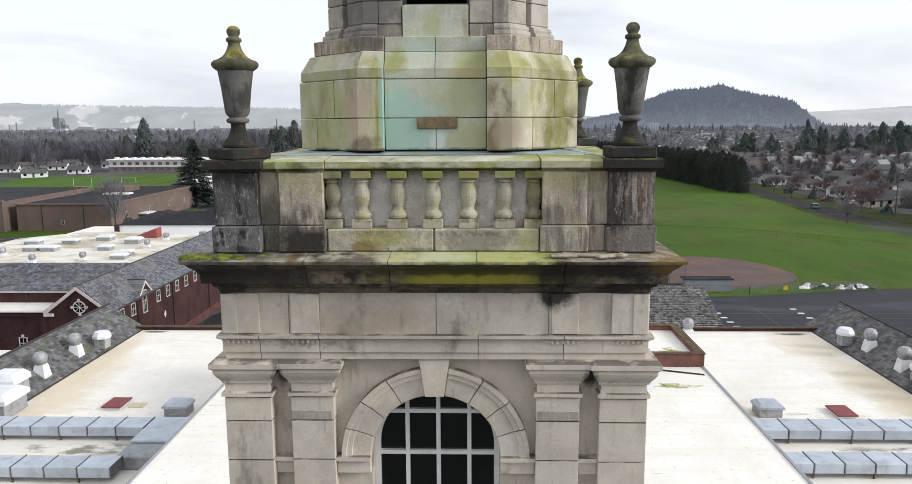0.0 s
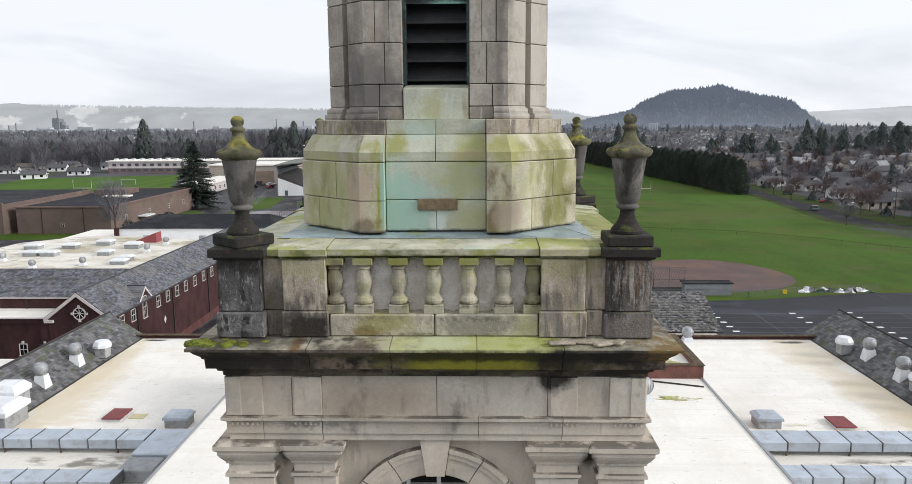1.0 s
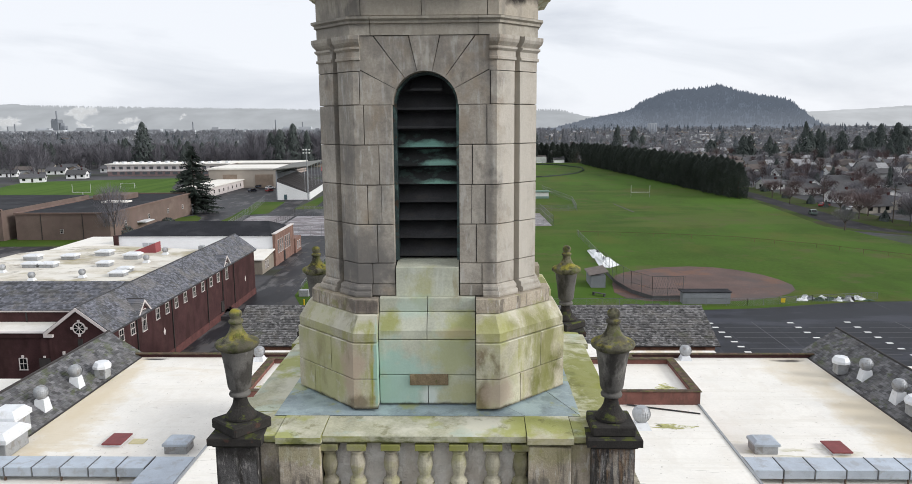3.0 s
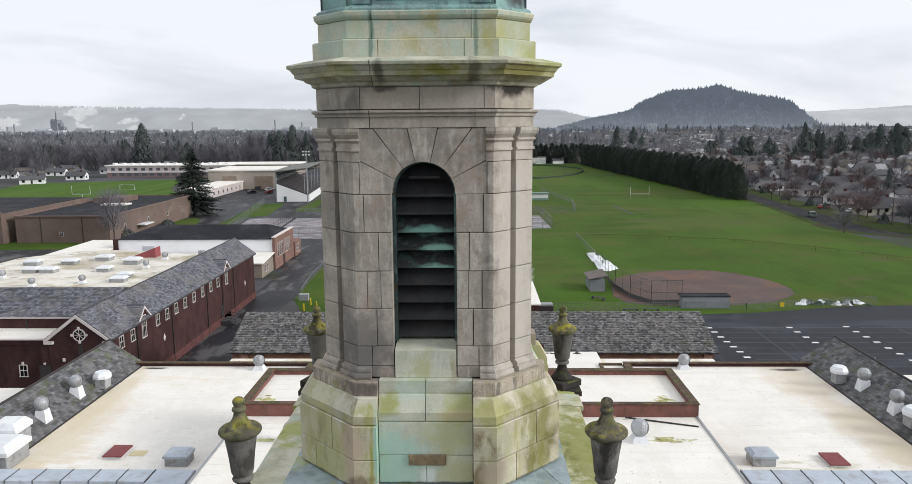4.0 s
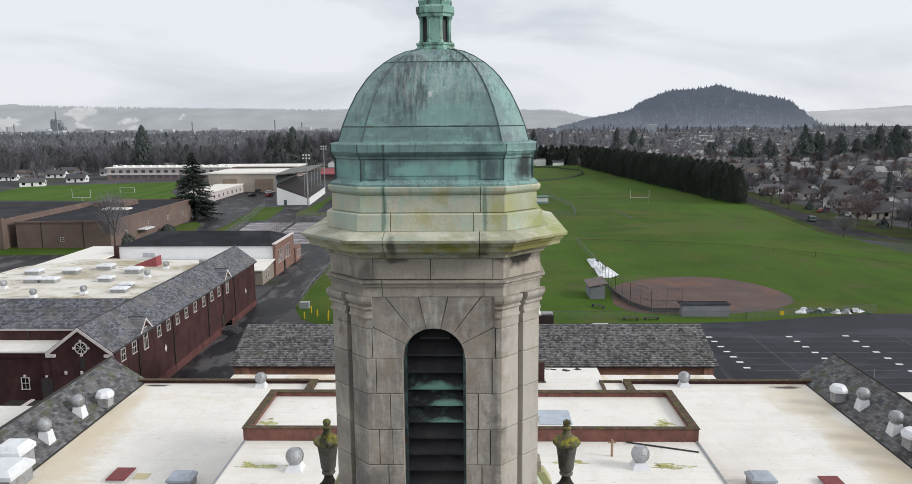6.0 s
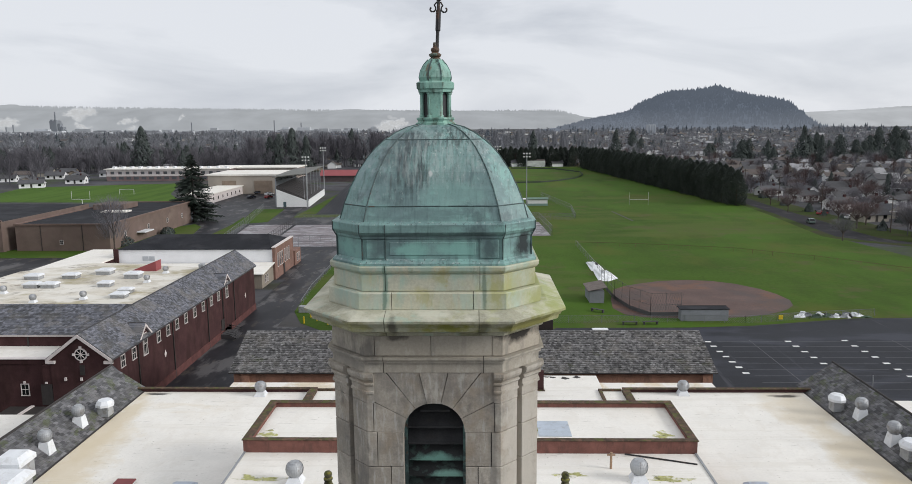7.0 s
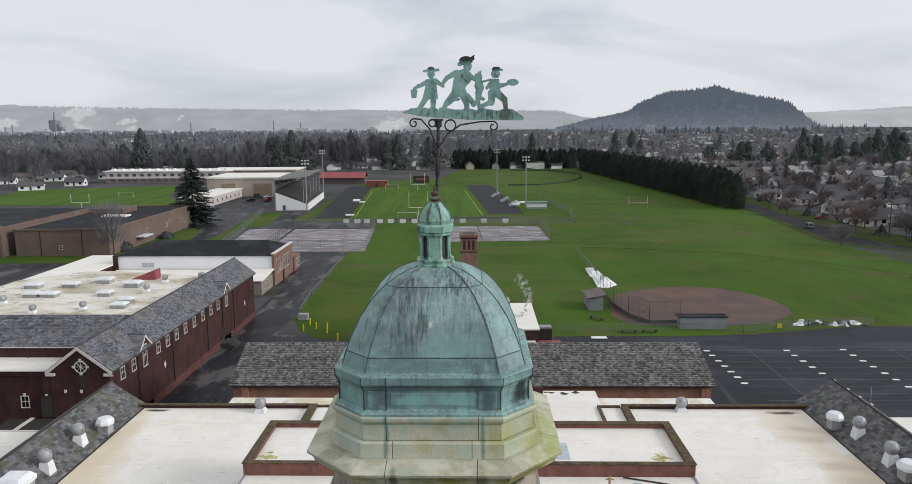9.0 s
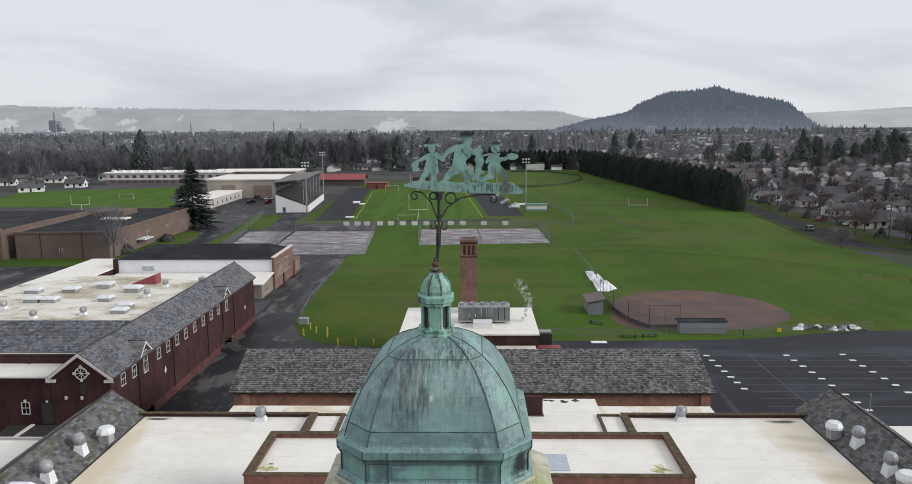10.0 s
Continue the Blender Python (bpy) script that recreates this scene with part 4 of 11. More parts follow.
for xc in (-1.57, -1.045, 1.06, 1.58):
    for j in range(6):
        x = xc + (j - 2.5) * 0.042
        if j == 0 and xc == -1.57:
            bm = bmesh.new()
            lathe(bm, [(0.011, 26.742), (0.008, 26.77)], 8, (0, -1.738))
            peg = part("peg", bm, stone_body, tower)
            peg.matrix_basis = pose(x, 0, 0)
            for m in TURNS[1:]:
                again("peg", peg, m @ pose(x, 0, 0), tower)
        else:
            for m in TURNS:
                again("peg", peg, m @ pose(x, 0, 0), tower)
CORN = [(1.4, 27.155), (1.712, 27.155), (1.73, 27.165), (1.735, 27.20), (1.765, 27.215), (1.775, 27.245), (1.82, 27.255), (1.835, 27.256), (1.84, 27.335), (1.855, 27.342), (1.86, 27.36),
        (1.905, 27.40), (1.925, 27.425), (1.953, 27.43), (1.953, 27.452), (1.945, 27.458), (1.66, 27.488), (1.4, 27.49)]
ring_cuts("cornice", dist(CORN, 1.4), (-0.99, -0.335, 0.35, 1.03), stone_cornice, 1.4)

# moss cushion and loose stone flakes on the cornice
bm = bmesh.new()
rng = random.Random(19)
for k in range(26):
    u = rng.random()
    c = Vector((-1.93 + 0.62 * u, -1.90 + rng.uniform(0.0, 0.20), 27.452 + rng.uniform(0.0, 0.015)))
    r = rng.uniform(0.025, 0.06) * (1.0 - 0.45 * u)
    bmesh.ops.create_icosphere(bm, subdivisions=2, radius=r, matrix=Matrix.Translation(c) @ Matrix.Diagonal((1.4, 1.2, 0.6, 1)))
for v in bm.verts:
    v.co += noise.noise_vector(v.co * 38.0) * 0.012
part("moss_cushion", bm, moss_bright, tower, "bumpy bright green moss cushion", True)
for x, y, w, rz in ((1.02, -1.86, 0.11, 12), (1.16, -1.83, 0.15, -8), (1.36, -1.87, 0.10, 25), (1.47, -1.84, 0.07, 60)):
    bm = boxes((-w, w, -0.035, 0.035, 0.0, 0.028), bevel=0.01)
    for v in bm.verts:
        v.co += noise.noise_vector(v.co * 9.0 + Vector((x, y, 0))) * 0.02
    fl = part("stone_flake", bm, stone_die, tower)
    fl.matrix_basis = pose(x, y, 27.468, 0, 0, rz)

# ---- balustrade ----
bm = boxes((1.385, 1.735, -1.735, -1.385, 27.705, 28.125), bevel=0.007)
four("corner_pier", bm, stone_pier, tower)
bm = boxes((1.365, 1.755, -1.755, -1.365, 27.488, 27.70), bevel=0.01)
four("pier_base", bm, stone_pier, tower)
PCAP = [(-0.1, 28.125), (0.0, 28.125), (0.015, 28.13), (0.02, 28.145), (0.05, 28.155), (0.05, 28.215), (0.04, 28.225), (-0.1, 28.225)]
bm = bmesh.new()
cap_block(bm, 1.385, 1.735, -1.735, -1.385, PCAP)
four("pier_cap", bm, stone_urn_foot, tower)
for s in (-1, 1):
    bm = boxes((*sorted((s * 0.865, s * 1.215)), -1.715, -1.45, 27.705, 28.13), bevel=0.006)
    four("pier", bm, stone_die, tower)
    bm = boxes((*sorted((s * 0.85, s * 1.23)), -1.728, -1.45, 27.488, 27.70), bevel=0.008)
    four("pier_base", bm, stone_die, tower)
    bm = boxes((*sorted((s * 1.215, s * 1.385)), -1.655, -1.45, 27.70, 28.13), bevel=0.004)
    four("wall_stone", bm, stone_die, tower)
    bm = boxes((*sorted((s * 1.23, s * 1.365)), -1.67, -1.45, 27.488, 27.695), bevel=0.006)
    four("wall_stone", bm, stone_die, tower)
for x0, x1 in ((-0.845, 0.005), (0.013, 0.845)):
    bm = boxes((x0, x1, -1.70, -1.45, 27.488, 27.672), bevel=0.012)
    four("plinth_stone", bm, stone_rough, tower)
rng = random.Random(4)
for x0, x1 in ((-0.86, 0.288), (0.292, 0.86)):
    bm = bmesh.new()
    n = 14
    grid = [[bm.verts.new((x0 + (x1 - x0) * i / n, -1.572 + rng.uniform(-0.012, 0.012), 27.66 + 0.47 * j / 6)) for i in range(n + 1)] for j in range(7)]
    for j in range(6):
        for i in range(n):
            bm.faces.new((grid[j][i], grid[j][i + 1], grid[j + 1][i + 1], grid[j + 1][i]))
    four("back_stone", bm, stone_back, tower, label="rough-faced stone behind the balusters")
bm = bmesh.new()
lathe(bm, [(0.05, 27.742), (0.069, 27.755), (0.074, 27.777), (0.066, 27.80), (0.05, 27.815), (0.046, 27.828), (0.045, 27.84), (0.052, 27.865), (0.062, 27.90), (0.066, 27.93), (0.062, 27.97),
           (0.054, 28.005), (0.049, 28.02), (0.048, 28.032), (0.058, 28.04), (0.058, 28.052), (0.05, 28.058), (0.056, 28.066), (0.056, 28.074)], 18, (0, -1.615))
box(bm, -0.080, 0.080, -1.692, -1.538, 27.672, 27.745, bevel=0.005)
box(bm, -0.079, 0.079, -1.690, -1.540, 28.072, 28.128, bevel=0.004)
bal = None
for x in (-0.805, -0.57, -0.285, 0.0, 0.285, 0.57, 0.805):
    for m in TURNS:
        if bal is None:
            bal = part("baluster", bm, stone_baluster, tower)
            bal.matrix_basis = m @ pose(x, 0, 0)
        else:
            again("baluster", bal, m @ pose(x, 0, 0), tower)

# coping: long stones, thicker over the inner piers
COP = [(1.34, 28.132), (1.655, 28.132), (1.665, 28.145), (1.69, 28.15), (1.69, 28.203), (1.68, 28.213), (1.45, 28.232), (1.34, 28.236)]
COP_P = [(1.34, 28.130), (1.695, 28.130), (1.70, 28.15), (1.735, 28.155), (1.735, 28.208), (1.725, 28.218), (1.45, 28.236), (1.34, 28.24)]
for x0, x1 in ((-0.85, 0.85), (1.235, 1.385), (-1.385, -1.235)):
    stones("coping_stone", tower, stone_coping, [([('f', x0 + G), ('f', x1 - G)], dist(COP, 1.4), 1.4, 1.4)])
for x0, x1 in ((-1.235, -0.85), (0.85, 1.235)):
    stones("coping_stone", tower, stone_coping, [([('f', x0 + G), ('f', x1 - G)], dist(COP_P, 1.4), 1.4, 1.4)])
# corner infill behind the urns and grey sheet deck
for sx, sy in ((1, -1), (1, 1), (-1, 1), (-1, -1)):
    bm = bmesh.new()
    prism(bm, [(sx * 1.335, sy * 1.335), (sx * 1.385, sy * 1.335), (sx * 1.385, sy * 1.385), (sx * 1.335, sy * 1.385)], 28.10, 28.231)
    part("coping_stone", bm, stone_coping, tower)
def deck_z(x, y):
    return 28.275 - 0.04 * (max(abs(x), abs(y)) - 0.95) / 0.39


DECK = [((-0.5, -0.95), (0.5, -0.95), (0.86, -1.34), (-0.86, -1.34)), ((0.504, -0.95), (0.95, -0.504), (1.34, -1.335), (1.335, -1.34), (0.865, -1.34))]
for pl in DECK:
    bm = bmesh.new()
    face(bm, [(x, y, deck_z(x, y) + 0.004) for x, y in pl])
    four("deck_sheet", bm, lead_deck, tower)
bm = bmesh.new()
face(bm, [(x, y, deck_z(x, y) + 0.006) for x, y in ((0.954, -0.5), (0.954, 0.5), (1.34, 0.6), (1.34, -1.33))])
four("deck_sheet", bm, lead_deck, tower)

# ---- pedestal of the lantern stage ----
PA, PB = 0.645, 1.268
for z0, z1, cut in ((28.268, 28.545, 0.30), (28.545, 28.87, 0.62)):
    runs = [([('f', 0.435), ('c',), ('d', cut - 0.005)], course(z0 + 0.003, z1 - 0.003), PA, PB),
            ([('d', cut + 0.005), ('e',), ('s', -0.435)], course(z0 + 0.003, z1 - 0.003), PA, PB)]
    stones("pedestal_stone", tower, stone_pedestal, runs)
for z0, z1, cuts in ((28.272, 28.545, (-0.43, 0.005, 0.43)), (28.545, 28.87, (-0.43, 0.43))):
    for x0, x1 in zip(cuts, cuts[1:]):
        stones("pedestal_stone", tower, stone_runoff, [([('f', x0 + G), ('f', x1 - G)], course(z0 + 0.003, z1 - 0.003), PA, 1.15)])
SLOPE = [(-0.35, 28.873), (-0.02, 28.873), (-0.013, 28.88), (-0.013, 28.955), (-0.021, 28.968), (-0.095, 29.095), (-0.11, 29.10), (-0.35, 29.10)]
stones("sloped_stone", tower, stone_pedestal, [([('f', 0.435), ('c',), ('e',), ('s', -0.435)], SLOPE, PA, PB)])
for x0, x1 in ((-0.43, 0.0), (0.0, 0.43)):
    stones("sloped_stone", tower, stone_runoff, [([('f', x0 + G), ('f', x1 - G)], [(o + 0.015, z) for o, z in SLOPE], PA, 1.15)])
    stones("sloped_stone", tower, stone_runoff, [([('f', x0 + G), ('f', x1 - G)], course(29.103, 29.228, 0.1), PA, 1.05)])
stones("base_stone", tower, stone_die, [([('f', 0.435), ('c',), ('e',), ('s', -0.435)], course(29.103, 29.228, 0.12), 0.635, 1.125)])
bm = boxes((-0.158, 0.185, -1.173, -1.0, 28.455, 28.555), bevel=0.006)
part("plaque", bm, plaque_stone, tower, "small brown stone tablet")

# ---- louvred lantern stage ----
SA, SB = 0.62, 0.99
LV, LZ0, LZS = 0.285, 29.53, 30.925
z = 29.232
zs_l = [29.34, 29.53, 29.88, 30.23, 30.58, 30.925, 31.21]
bm = bmesh.new()
BASE_P = [(-0.15, 29.232), (0.05, 29.232), (0.055, 29.25), (0.05, 29.275), (0.03, 29.28), (0.034, 29.30), (0.028, 29.32), (0.006, 29.33), (0.0, 29.34), (-0.15, 29.34)]
CAP_P = [(-0.15, 31.213), (0.0, 31.213), (0.0, 31.30), (0.018, 31.305), (0.018, 31.325), (0.006, 31.33), (0.006, 31.375), (0.03, 31.395), (0.03, 31.41), (0.012, 31.415), (0.045, 31.45),
         (0.055, 31.475), (0.055, 31.505), (-0.15, 31.505)]
D0, D1 = 0.43, 0.57
for i, (z0, z1) in enumerate(zip(zs_l, zs_l[1:])):
    q = (0.49, 0.44, 0.52, 0.41, 0.535, 0.565)[i]
    p = course(z0 + 0.003, z1 - 0.003, 0.12)
    stones("quoin", tower, stone_shaft, [([('f', q + G), ('c',), ('d', D0)], p, SA, SB), ([('d', D1), ('e',), ('s', -q - G)], p, SA, SB)])
    for s in (-1, 1):
        xs = [LV + 0.004] + ([0.395] if i == 2 else []) + [q - G]
        for x0, x1 in zip(xs, xs[1:]):
            bm = bmesh.new()
            run(bm, [('f', x0 + 0.003), ('f', x1 - 0.001)], course(z0 + 0.003, z1 - 0.003, 0.12), SA, SB - 0.004)
            if s < 0:
                mirror(bm)
            if z1 <= LZS + 0.01:
                four("face_stone", bm, stone_shaft, tower)
            else:
                bm.free()
stones("pilaster_base", tower, stone_shaft, [([('f', 0.50), ('c',), ('d', D0 + 0.01)], BASE_P, SA, SB), ([('d', D1 - 0.01), ('e',), ('s', -0.50)], BASE_P, SA, SB)])
stones("pilaster_capital", tower, stone_shaft, [([('f', 0.555), ('c',), ('d', D0 + 0.01)], CAP_P, SA, SB), ([('d', D1 - 0.01), ('e',), ('s', -0.555)], CAP_P, SA, SB)])
bm = bmesh.new()
run(bm, [('d', D0 - 0.06), ('d', D1 + 0.06)], [(-0.13, 29.24), (-0.075, 29.24), (-0.075, 31.50), (-0.13, 31.50)], SA, SB)
four("groove", bm, stone_shaft, tower)
for s in (-1, 1):
    bm = boxes((*sorted((s * (LV + 0.005), s * 0.50)), -0.984, -0.80, 29.232, 29.337), bevel=0.005)
    four("face_stone", bm, stone_shaft, tower)
# radiating arch stones up to the band above
ANG = [0, 13, 37, 62, 90]
HX, ZT = 0.5615, 31.503


def edge_pt(th):
    sx, cz = math.sin(th), math.cos(th)
    k = min(HX / sx if sx > 1e-6 else 1e9, (ZT - LZS) / cz if cz > 1e-6 else 1e9)
    return (sx * k, LZS + cz * k)


for i in range(4):
    for flip in (False, True):
        if i == 0 and flip:
            continue
        t0, t1 = radians(ANG[i] if i else -ANG[1]), radians(ANG[i + 1])
        e = radians(0.35)
        arc = [(LV * math.sin(t0 + e + (t1 - t0 - 2 * e) * j / 5), LZS + LV * math.cos(t0 + e + (t1 - t0 - 2 * e) * j / 5)) for j in range(6)]
        if i == 0:
            o2, o1 = edge_pt(t1 - e), (-edge_pt(t1 - e)[0], ZT)
        else:
            o2, o1 = edge_pt(t1 - e), edge_pt(t0 + e)
        outline = arc + [o2]
        if abs(o1[1] - ZT) < 1e-4 and abs(o2[0] - HX) < 1e-4 and o2[1] < ZT - 1e-3:
            outline.append((HX, ZT))
        outline.append(o1)
        bm = bmesh.new()
        plate(bm, outline, -0.986 if i else -0.995, -0.80)
        if flip:
            mirror(bm)
        four("arch_stone", bm, stone_shaft, tower)
# sill with a sloping top
bm = bmesh.new()
prof = [(-0.86, 29.232), (-0.993, 29.232), (-0.993, 29.49), (-0.77, 29.535), (-0.70, 29.535), (-0.70, 29.232)]
a_ = [bm.verts.new((-0.281, y, z)) for y, z in prof]
b_ = [bm.verts.new((0.281, y, z)) for y, z in prof]
bm.faces.new(a_)
bm.faces.new(b_[::-1])
for i in range(6):
    bm.faces.new((a_[i], b_[i], b_[(i + 1) % 6], a_[(i + 1) % 6]))
four("sill", bm, stone_runoff, tower)
# louvre frame, slats and a near-black box painting the darkness behind them
bm = bmesh.new()
n = 20
for y0, y1, ro, ri in ((-0.82, -0.70, 0.30, 0.265),):
    po = [(-ro, LZ0)] + [(-ro * math.cos(math.pi * i / n), LZS + ro * math.sin(math.pi * i / n)) for i in range(n + 1)] + [(ro, LZ0)]
    pi_ = [(-ri, LZ0)] + [(-ri * math.cos(math.pi * i / n), LZS + ri * math.sin(math.pi * i / n)) for i in range(n + 1)] + [(ri, LZ0)]
    f0, f1 = [bm.verts.new((x, y0, z)) for x, z in po], [bm.verts.new((x, y0, z)) for x, z in pi_]
    g1 = [bm.verts.new((x, y1, z)) for x, z in pi_]
    for i in range(len(po) - 1):
        bm.faces.new((f0[i], f0[i + 1], f1[i + 1], f1[i]))
        bm.faces.new((f1[i], f1[i + 1], g1[i + 1], g1[i]))
four("louvre_frame", bm, copper_rib, tower)
slat_z = [29.62 + 0.165 * i for i in range(10)]
for i, zc in enumerate(slat_z):
    hw = 0.268 if zc < LZS else math.sqrt(max(0.01, 0.27 ** 2 - (zc + 0.05 - LZS) ** 2))
    bm = bmesh.new()
    pr = [(-0.80, zc - 0.055), (-0.80, zc - 0.035), (-0.66, zc + 0.085), (-0.66, zc + 0.065)]
    a_ = [bm.verts.new((-hw, y, z)) for y, z in pr]
    b_ = [bm.verts.new((hw, y, z)) for y, z in pr]
    bm.faces.new(a_)
    bm.faces.new(b_[::-1])
    for j in range(4):
        bm.faces.new((a_[j], b_[j], b_[(j + 1) % 4], a_[(j + 1) % 4]))
    four("slat", bm, louvre_green if i in (4, 5, 6) else louvre_dark, tower, label="verdigris-stained slat" if i in (4, 5, 6) else "")
part("inner_dark", boxes((-0.60, 0.60, -0.60, 0.60, 29.2, 31.6)), louvre_dark, tower)

# ---- upper entablature, blocking courses ----
UA, UB = 0.635, 1.0
BAND = [(-0.2, 31.508), (0.0, 31.508), (0.0, 31.60), (0.02, 31.605), (0.02, 31.625), (0.045, 31.64), (0.045, 31.66), (-0.2, 31.665)]
EAVE = [(-0.2, 31.862), (0.012, 31.862), (0.03, 31.872), (0.035, 31.898), (0.08, 31.912), (0.105, 31.938), (0.170, 31.948), (0.176, 31.985), (0.188, 31.99), (0.208, 32.022), (0.234, 32.034),
        (0.237, 32.058), (0.227, 32.066), (0.07, 32.105), (-0.2, 32.105)]


def oct_ring(name, prof, cut, material, a, b, mid=None):
    """Corner stones round each diagonal between the joints at +-cut, and front stones between them."""
    stones(name, tower, material, [([('f', cut + G), ('c',), ('e',), ('s', -cut - G)], prof, a, b)])
    xs = [-cut] + ([mid] if mid is not None else []) + [cut]
    for x0, x1 in zip(xs, xs[1:]):
        stones(name, tower, material, [([('f', x0 + G), ('f', x1 - G)], prof, a, b)])


oct_ring("band_stone", BAND, 0.46, stone_frieze, UA, UB - 0.005)
oct_ring("frieze_stone", course(31.668, 31.860, 0.15), 0.54, stone_frieze, UA, UB - 0.005, -0.02)
oct_ring("cornice_stone", EAVE, 0.42, stone_eave, UA, UB)
oct_ring("blocking_stone", course(32.10, 32.262, 0.18, 0.01), 0.37, stone_drum, 0.668, 1.006)
oct_ring("blocking_stone", course(32.265, 32.425, 0.18, 0.008), 0.43, stone_drum, 0.645, 0.955)
oct_ring("blocking_stone", [(-0.2, 32.428), (0.0, 32.428), (0.02, 32.445), (0.03, 32.46), (0.035, 32.49), (0.03, 32.50), (-0.2, 32.50)], 0.43, stone_drum, 0.645, 0.955)

# ---- copper dome ----
DA, DB = 0.632, 0.912


def ring8(bm, prof, a, b):
    rings = []
    for o, z in prof:
        q = [on_plan(('c',), a, b, o), on_plan(('e',), a, b, o)]
        pts = []
        for k in range(4):
            ck, sk = math.cos(k * math.pi / 2), math.sin(k * math.pi / 2)
            pts += [(x * ck - y * sk, x * sk + y * ck) for x, y in q]
        rings.append([bm.verts.new((x, y, z)) for x, y in pts])
    for p, q in zip(rings, rings[1:]):
        for i in range(8):
            bm.faces.new((p[i], p[(i + 1) % 8], q[(i + 1) % 8], q[i]))
    return rings


bm = bmesh.new()
r8 = ring8(bm, [(0.0, 32.502), (0.05, 32.502), (0.05, 32.52), (0.035, 32.535), (0.01, 32.545), (0.0, 32.555), (0.0, 32.735), (0.012, 32.745), (0.012, 32.765), (0.03, 32.785), (0.038, 32.80),
                (0.046, 32.805), (0.046, 32.872), (0.038, 32.882), (0.0, 32.89), (-0.03, 32.895)], DA, DB)
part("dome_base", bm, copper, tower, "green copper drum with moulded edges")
for s in (-1, 1):
    bm = boxes((*sorted((s * 0.60, s * 0.43)), -0.925, -0.88, 32.56, 32.735), bevel=0.006)
    four("drum_panel", bm, copper, tower)
bm = boxes((-0.395, 0.40, -0.919, -0.88, 32.585, 32.715), bevel=0.01)
four("drum_panel", bm, copper, tower)
for k in range(4):
    for x, y in ((DA + 0.006, -DB - 0.006), (DB + 0.006, -DA - 0.006)):
        bm = bmesh.new()
        tube(bm, [(x, y, 32.55), (x, y, 32.735), (x * 1.035, y * 1.035, 32.80), (x * 1.035, y * 1.035, 32.875)], 0.007, 5)
        part("seam", bm, copper_rib, tower).matrix_basis = TURNS[k]
bm = bmesh.new()
tube(bm, [(-0.425, -DB - 0.012, 32.55), (-0.425, -DB - 0.014, 32.74), (-0.425, -DB - 0.05, 32.80), (-0.425, -DB - 0.05, 32.875)], 0.006, 5)
part("seam", bm, copper_rib, tower)
dome_prof = [(0.885, 32.885), (0.872, 32.93), (0.845, 33.03), (0.788, 33.18), (0.717, 33.33), (0.625, 33.47), (0.555, 33.55), (0.475, 33.62), (0.38, 33.685), (0.28, 33.735), (0.165, 33.765)]
bm = bmesh.new()
rings = []
for d, z in dome_prof:
    k = d / DB
    aa, bb = DA * k * (1.02 if d > 0.6 else 1.02 + 0.08 * (0.6 - d) / 0.4), d
    pts = []
    for q in range(4):
        ck, sk = math.cos(q * math.pi / 2), math.sin(q * math.pi / 2)
        pts += [(x * ck - y * sk, x * sk + y * ck) for x, y in ((aa, -bb), (bb, -aa))]
    rings.append([bm.verts.new((x, y, z)) for x, y in pts])
for p, q in zip(rings, rings[1:]):
    for i in range(8):
        bm.faces.new((p[i], p[(i + 1) % 8], q[(i + 1) % 8], q[i]))
bm.faces.new(rings[-1])
rib_paths = [[r[i].co.copy() for r in rings] for i in range(8)]
band_paths = [[rings[2][i].co.copy() for i in range(8)], [rings[7][i].co.copy() for i in range(8)]]
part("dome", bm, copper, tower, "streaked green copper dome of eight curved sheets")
for path in rib_paths:
    bm = bmesh.new()
    tube(bm, path, 0.007, 6)
    part("rib", bm, copper_rib, tower)
for path in band_paths:
    bm = bmesh.new()
    tube(bm, path + [path[0]], 0.006, 5)
    part("seam", bm, copper_rib, tower)

# ---- small copper lantern on the dome ----
LA, LB = 0.075, 0.158
bm = bmesh.new()
r8 = ring8(bm, [(0.02, 33.68), (0.035, 33.715), (0.038, 33.775), (0.018, 33.785), (0.016, 33.80), (0.028, 33.81), (0.028, 33.828), (-0.02, 33.832)], LA, LB)
bm.faces.new(r8[-1])
part("lantern_base", bm, copper_bright, tower)
bm = bmesh.new()
lathe(bm, [(0.027, 33.83), (0.027, 33.85), (0.019, 33.857), (0.019, 34.05), (0.027, 34.06), (0.027, 34.078)], 8)
post = None
for k in range(8):
    th = math.radians(22.5 + 45 * k)
    m = pose(0.145 * math.cos(th), 0.145 * math.sin(th), 0)
    if post is None:
        post = part("lantern_post", bm, copper_bright, tower)
        post.matrix_basis = m
    else:
        again("lantern_post", post, m, tower)
# solid core, its near-black colour stands for the shade between the posts
bm = bmesh.new()
r8 = ring8(bm, [(-0.045, 33.83), (-0.045, 34.075)], LA, LB)
part("lantern_core", bm, louvre_dark, tower, "near-black core for the shaded openings between the posts")
for k in range(4):
    bm = bmesh.new()
    box(bm, -0.05, 0.05, -0.150, -0.12, 33.83, 34.075)
    o = part("lantern_panel", bm, copper_bright, tower)
    o.matrix_basis = pose(0, 0, 0, 0, 0, 90 * k)
bm = bmesh.new()
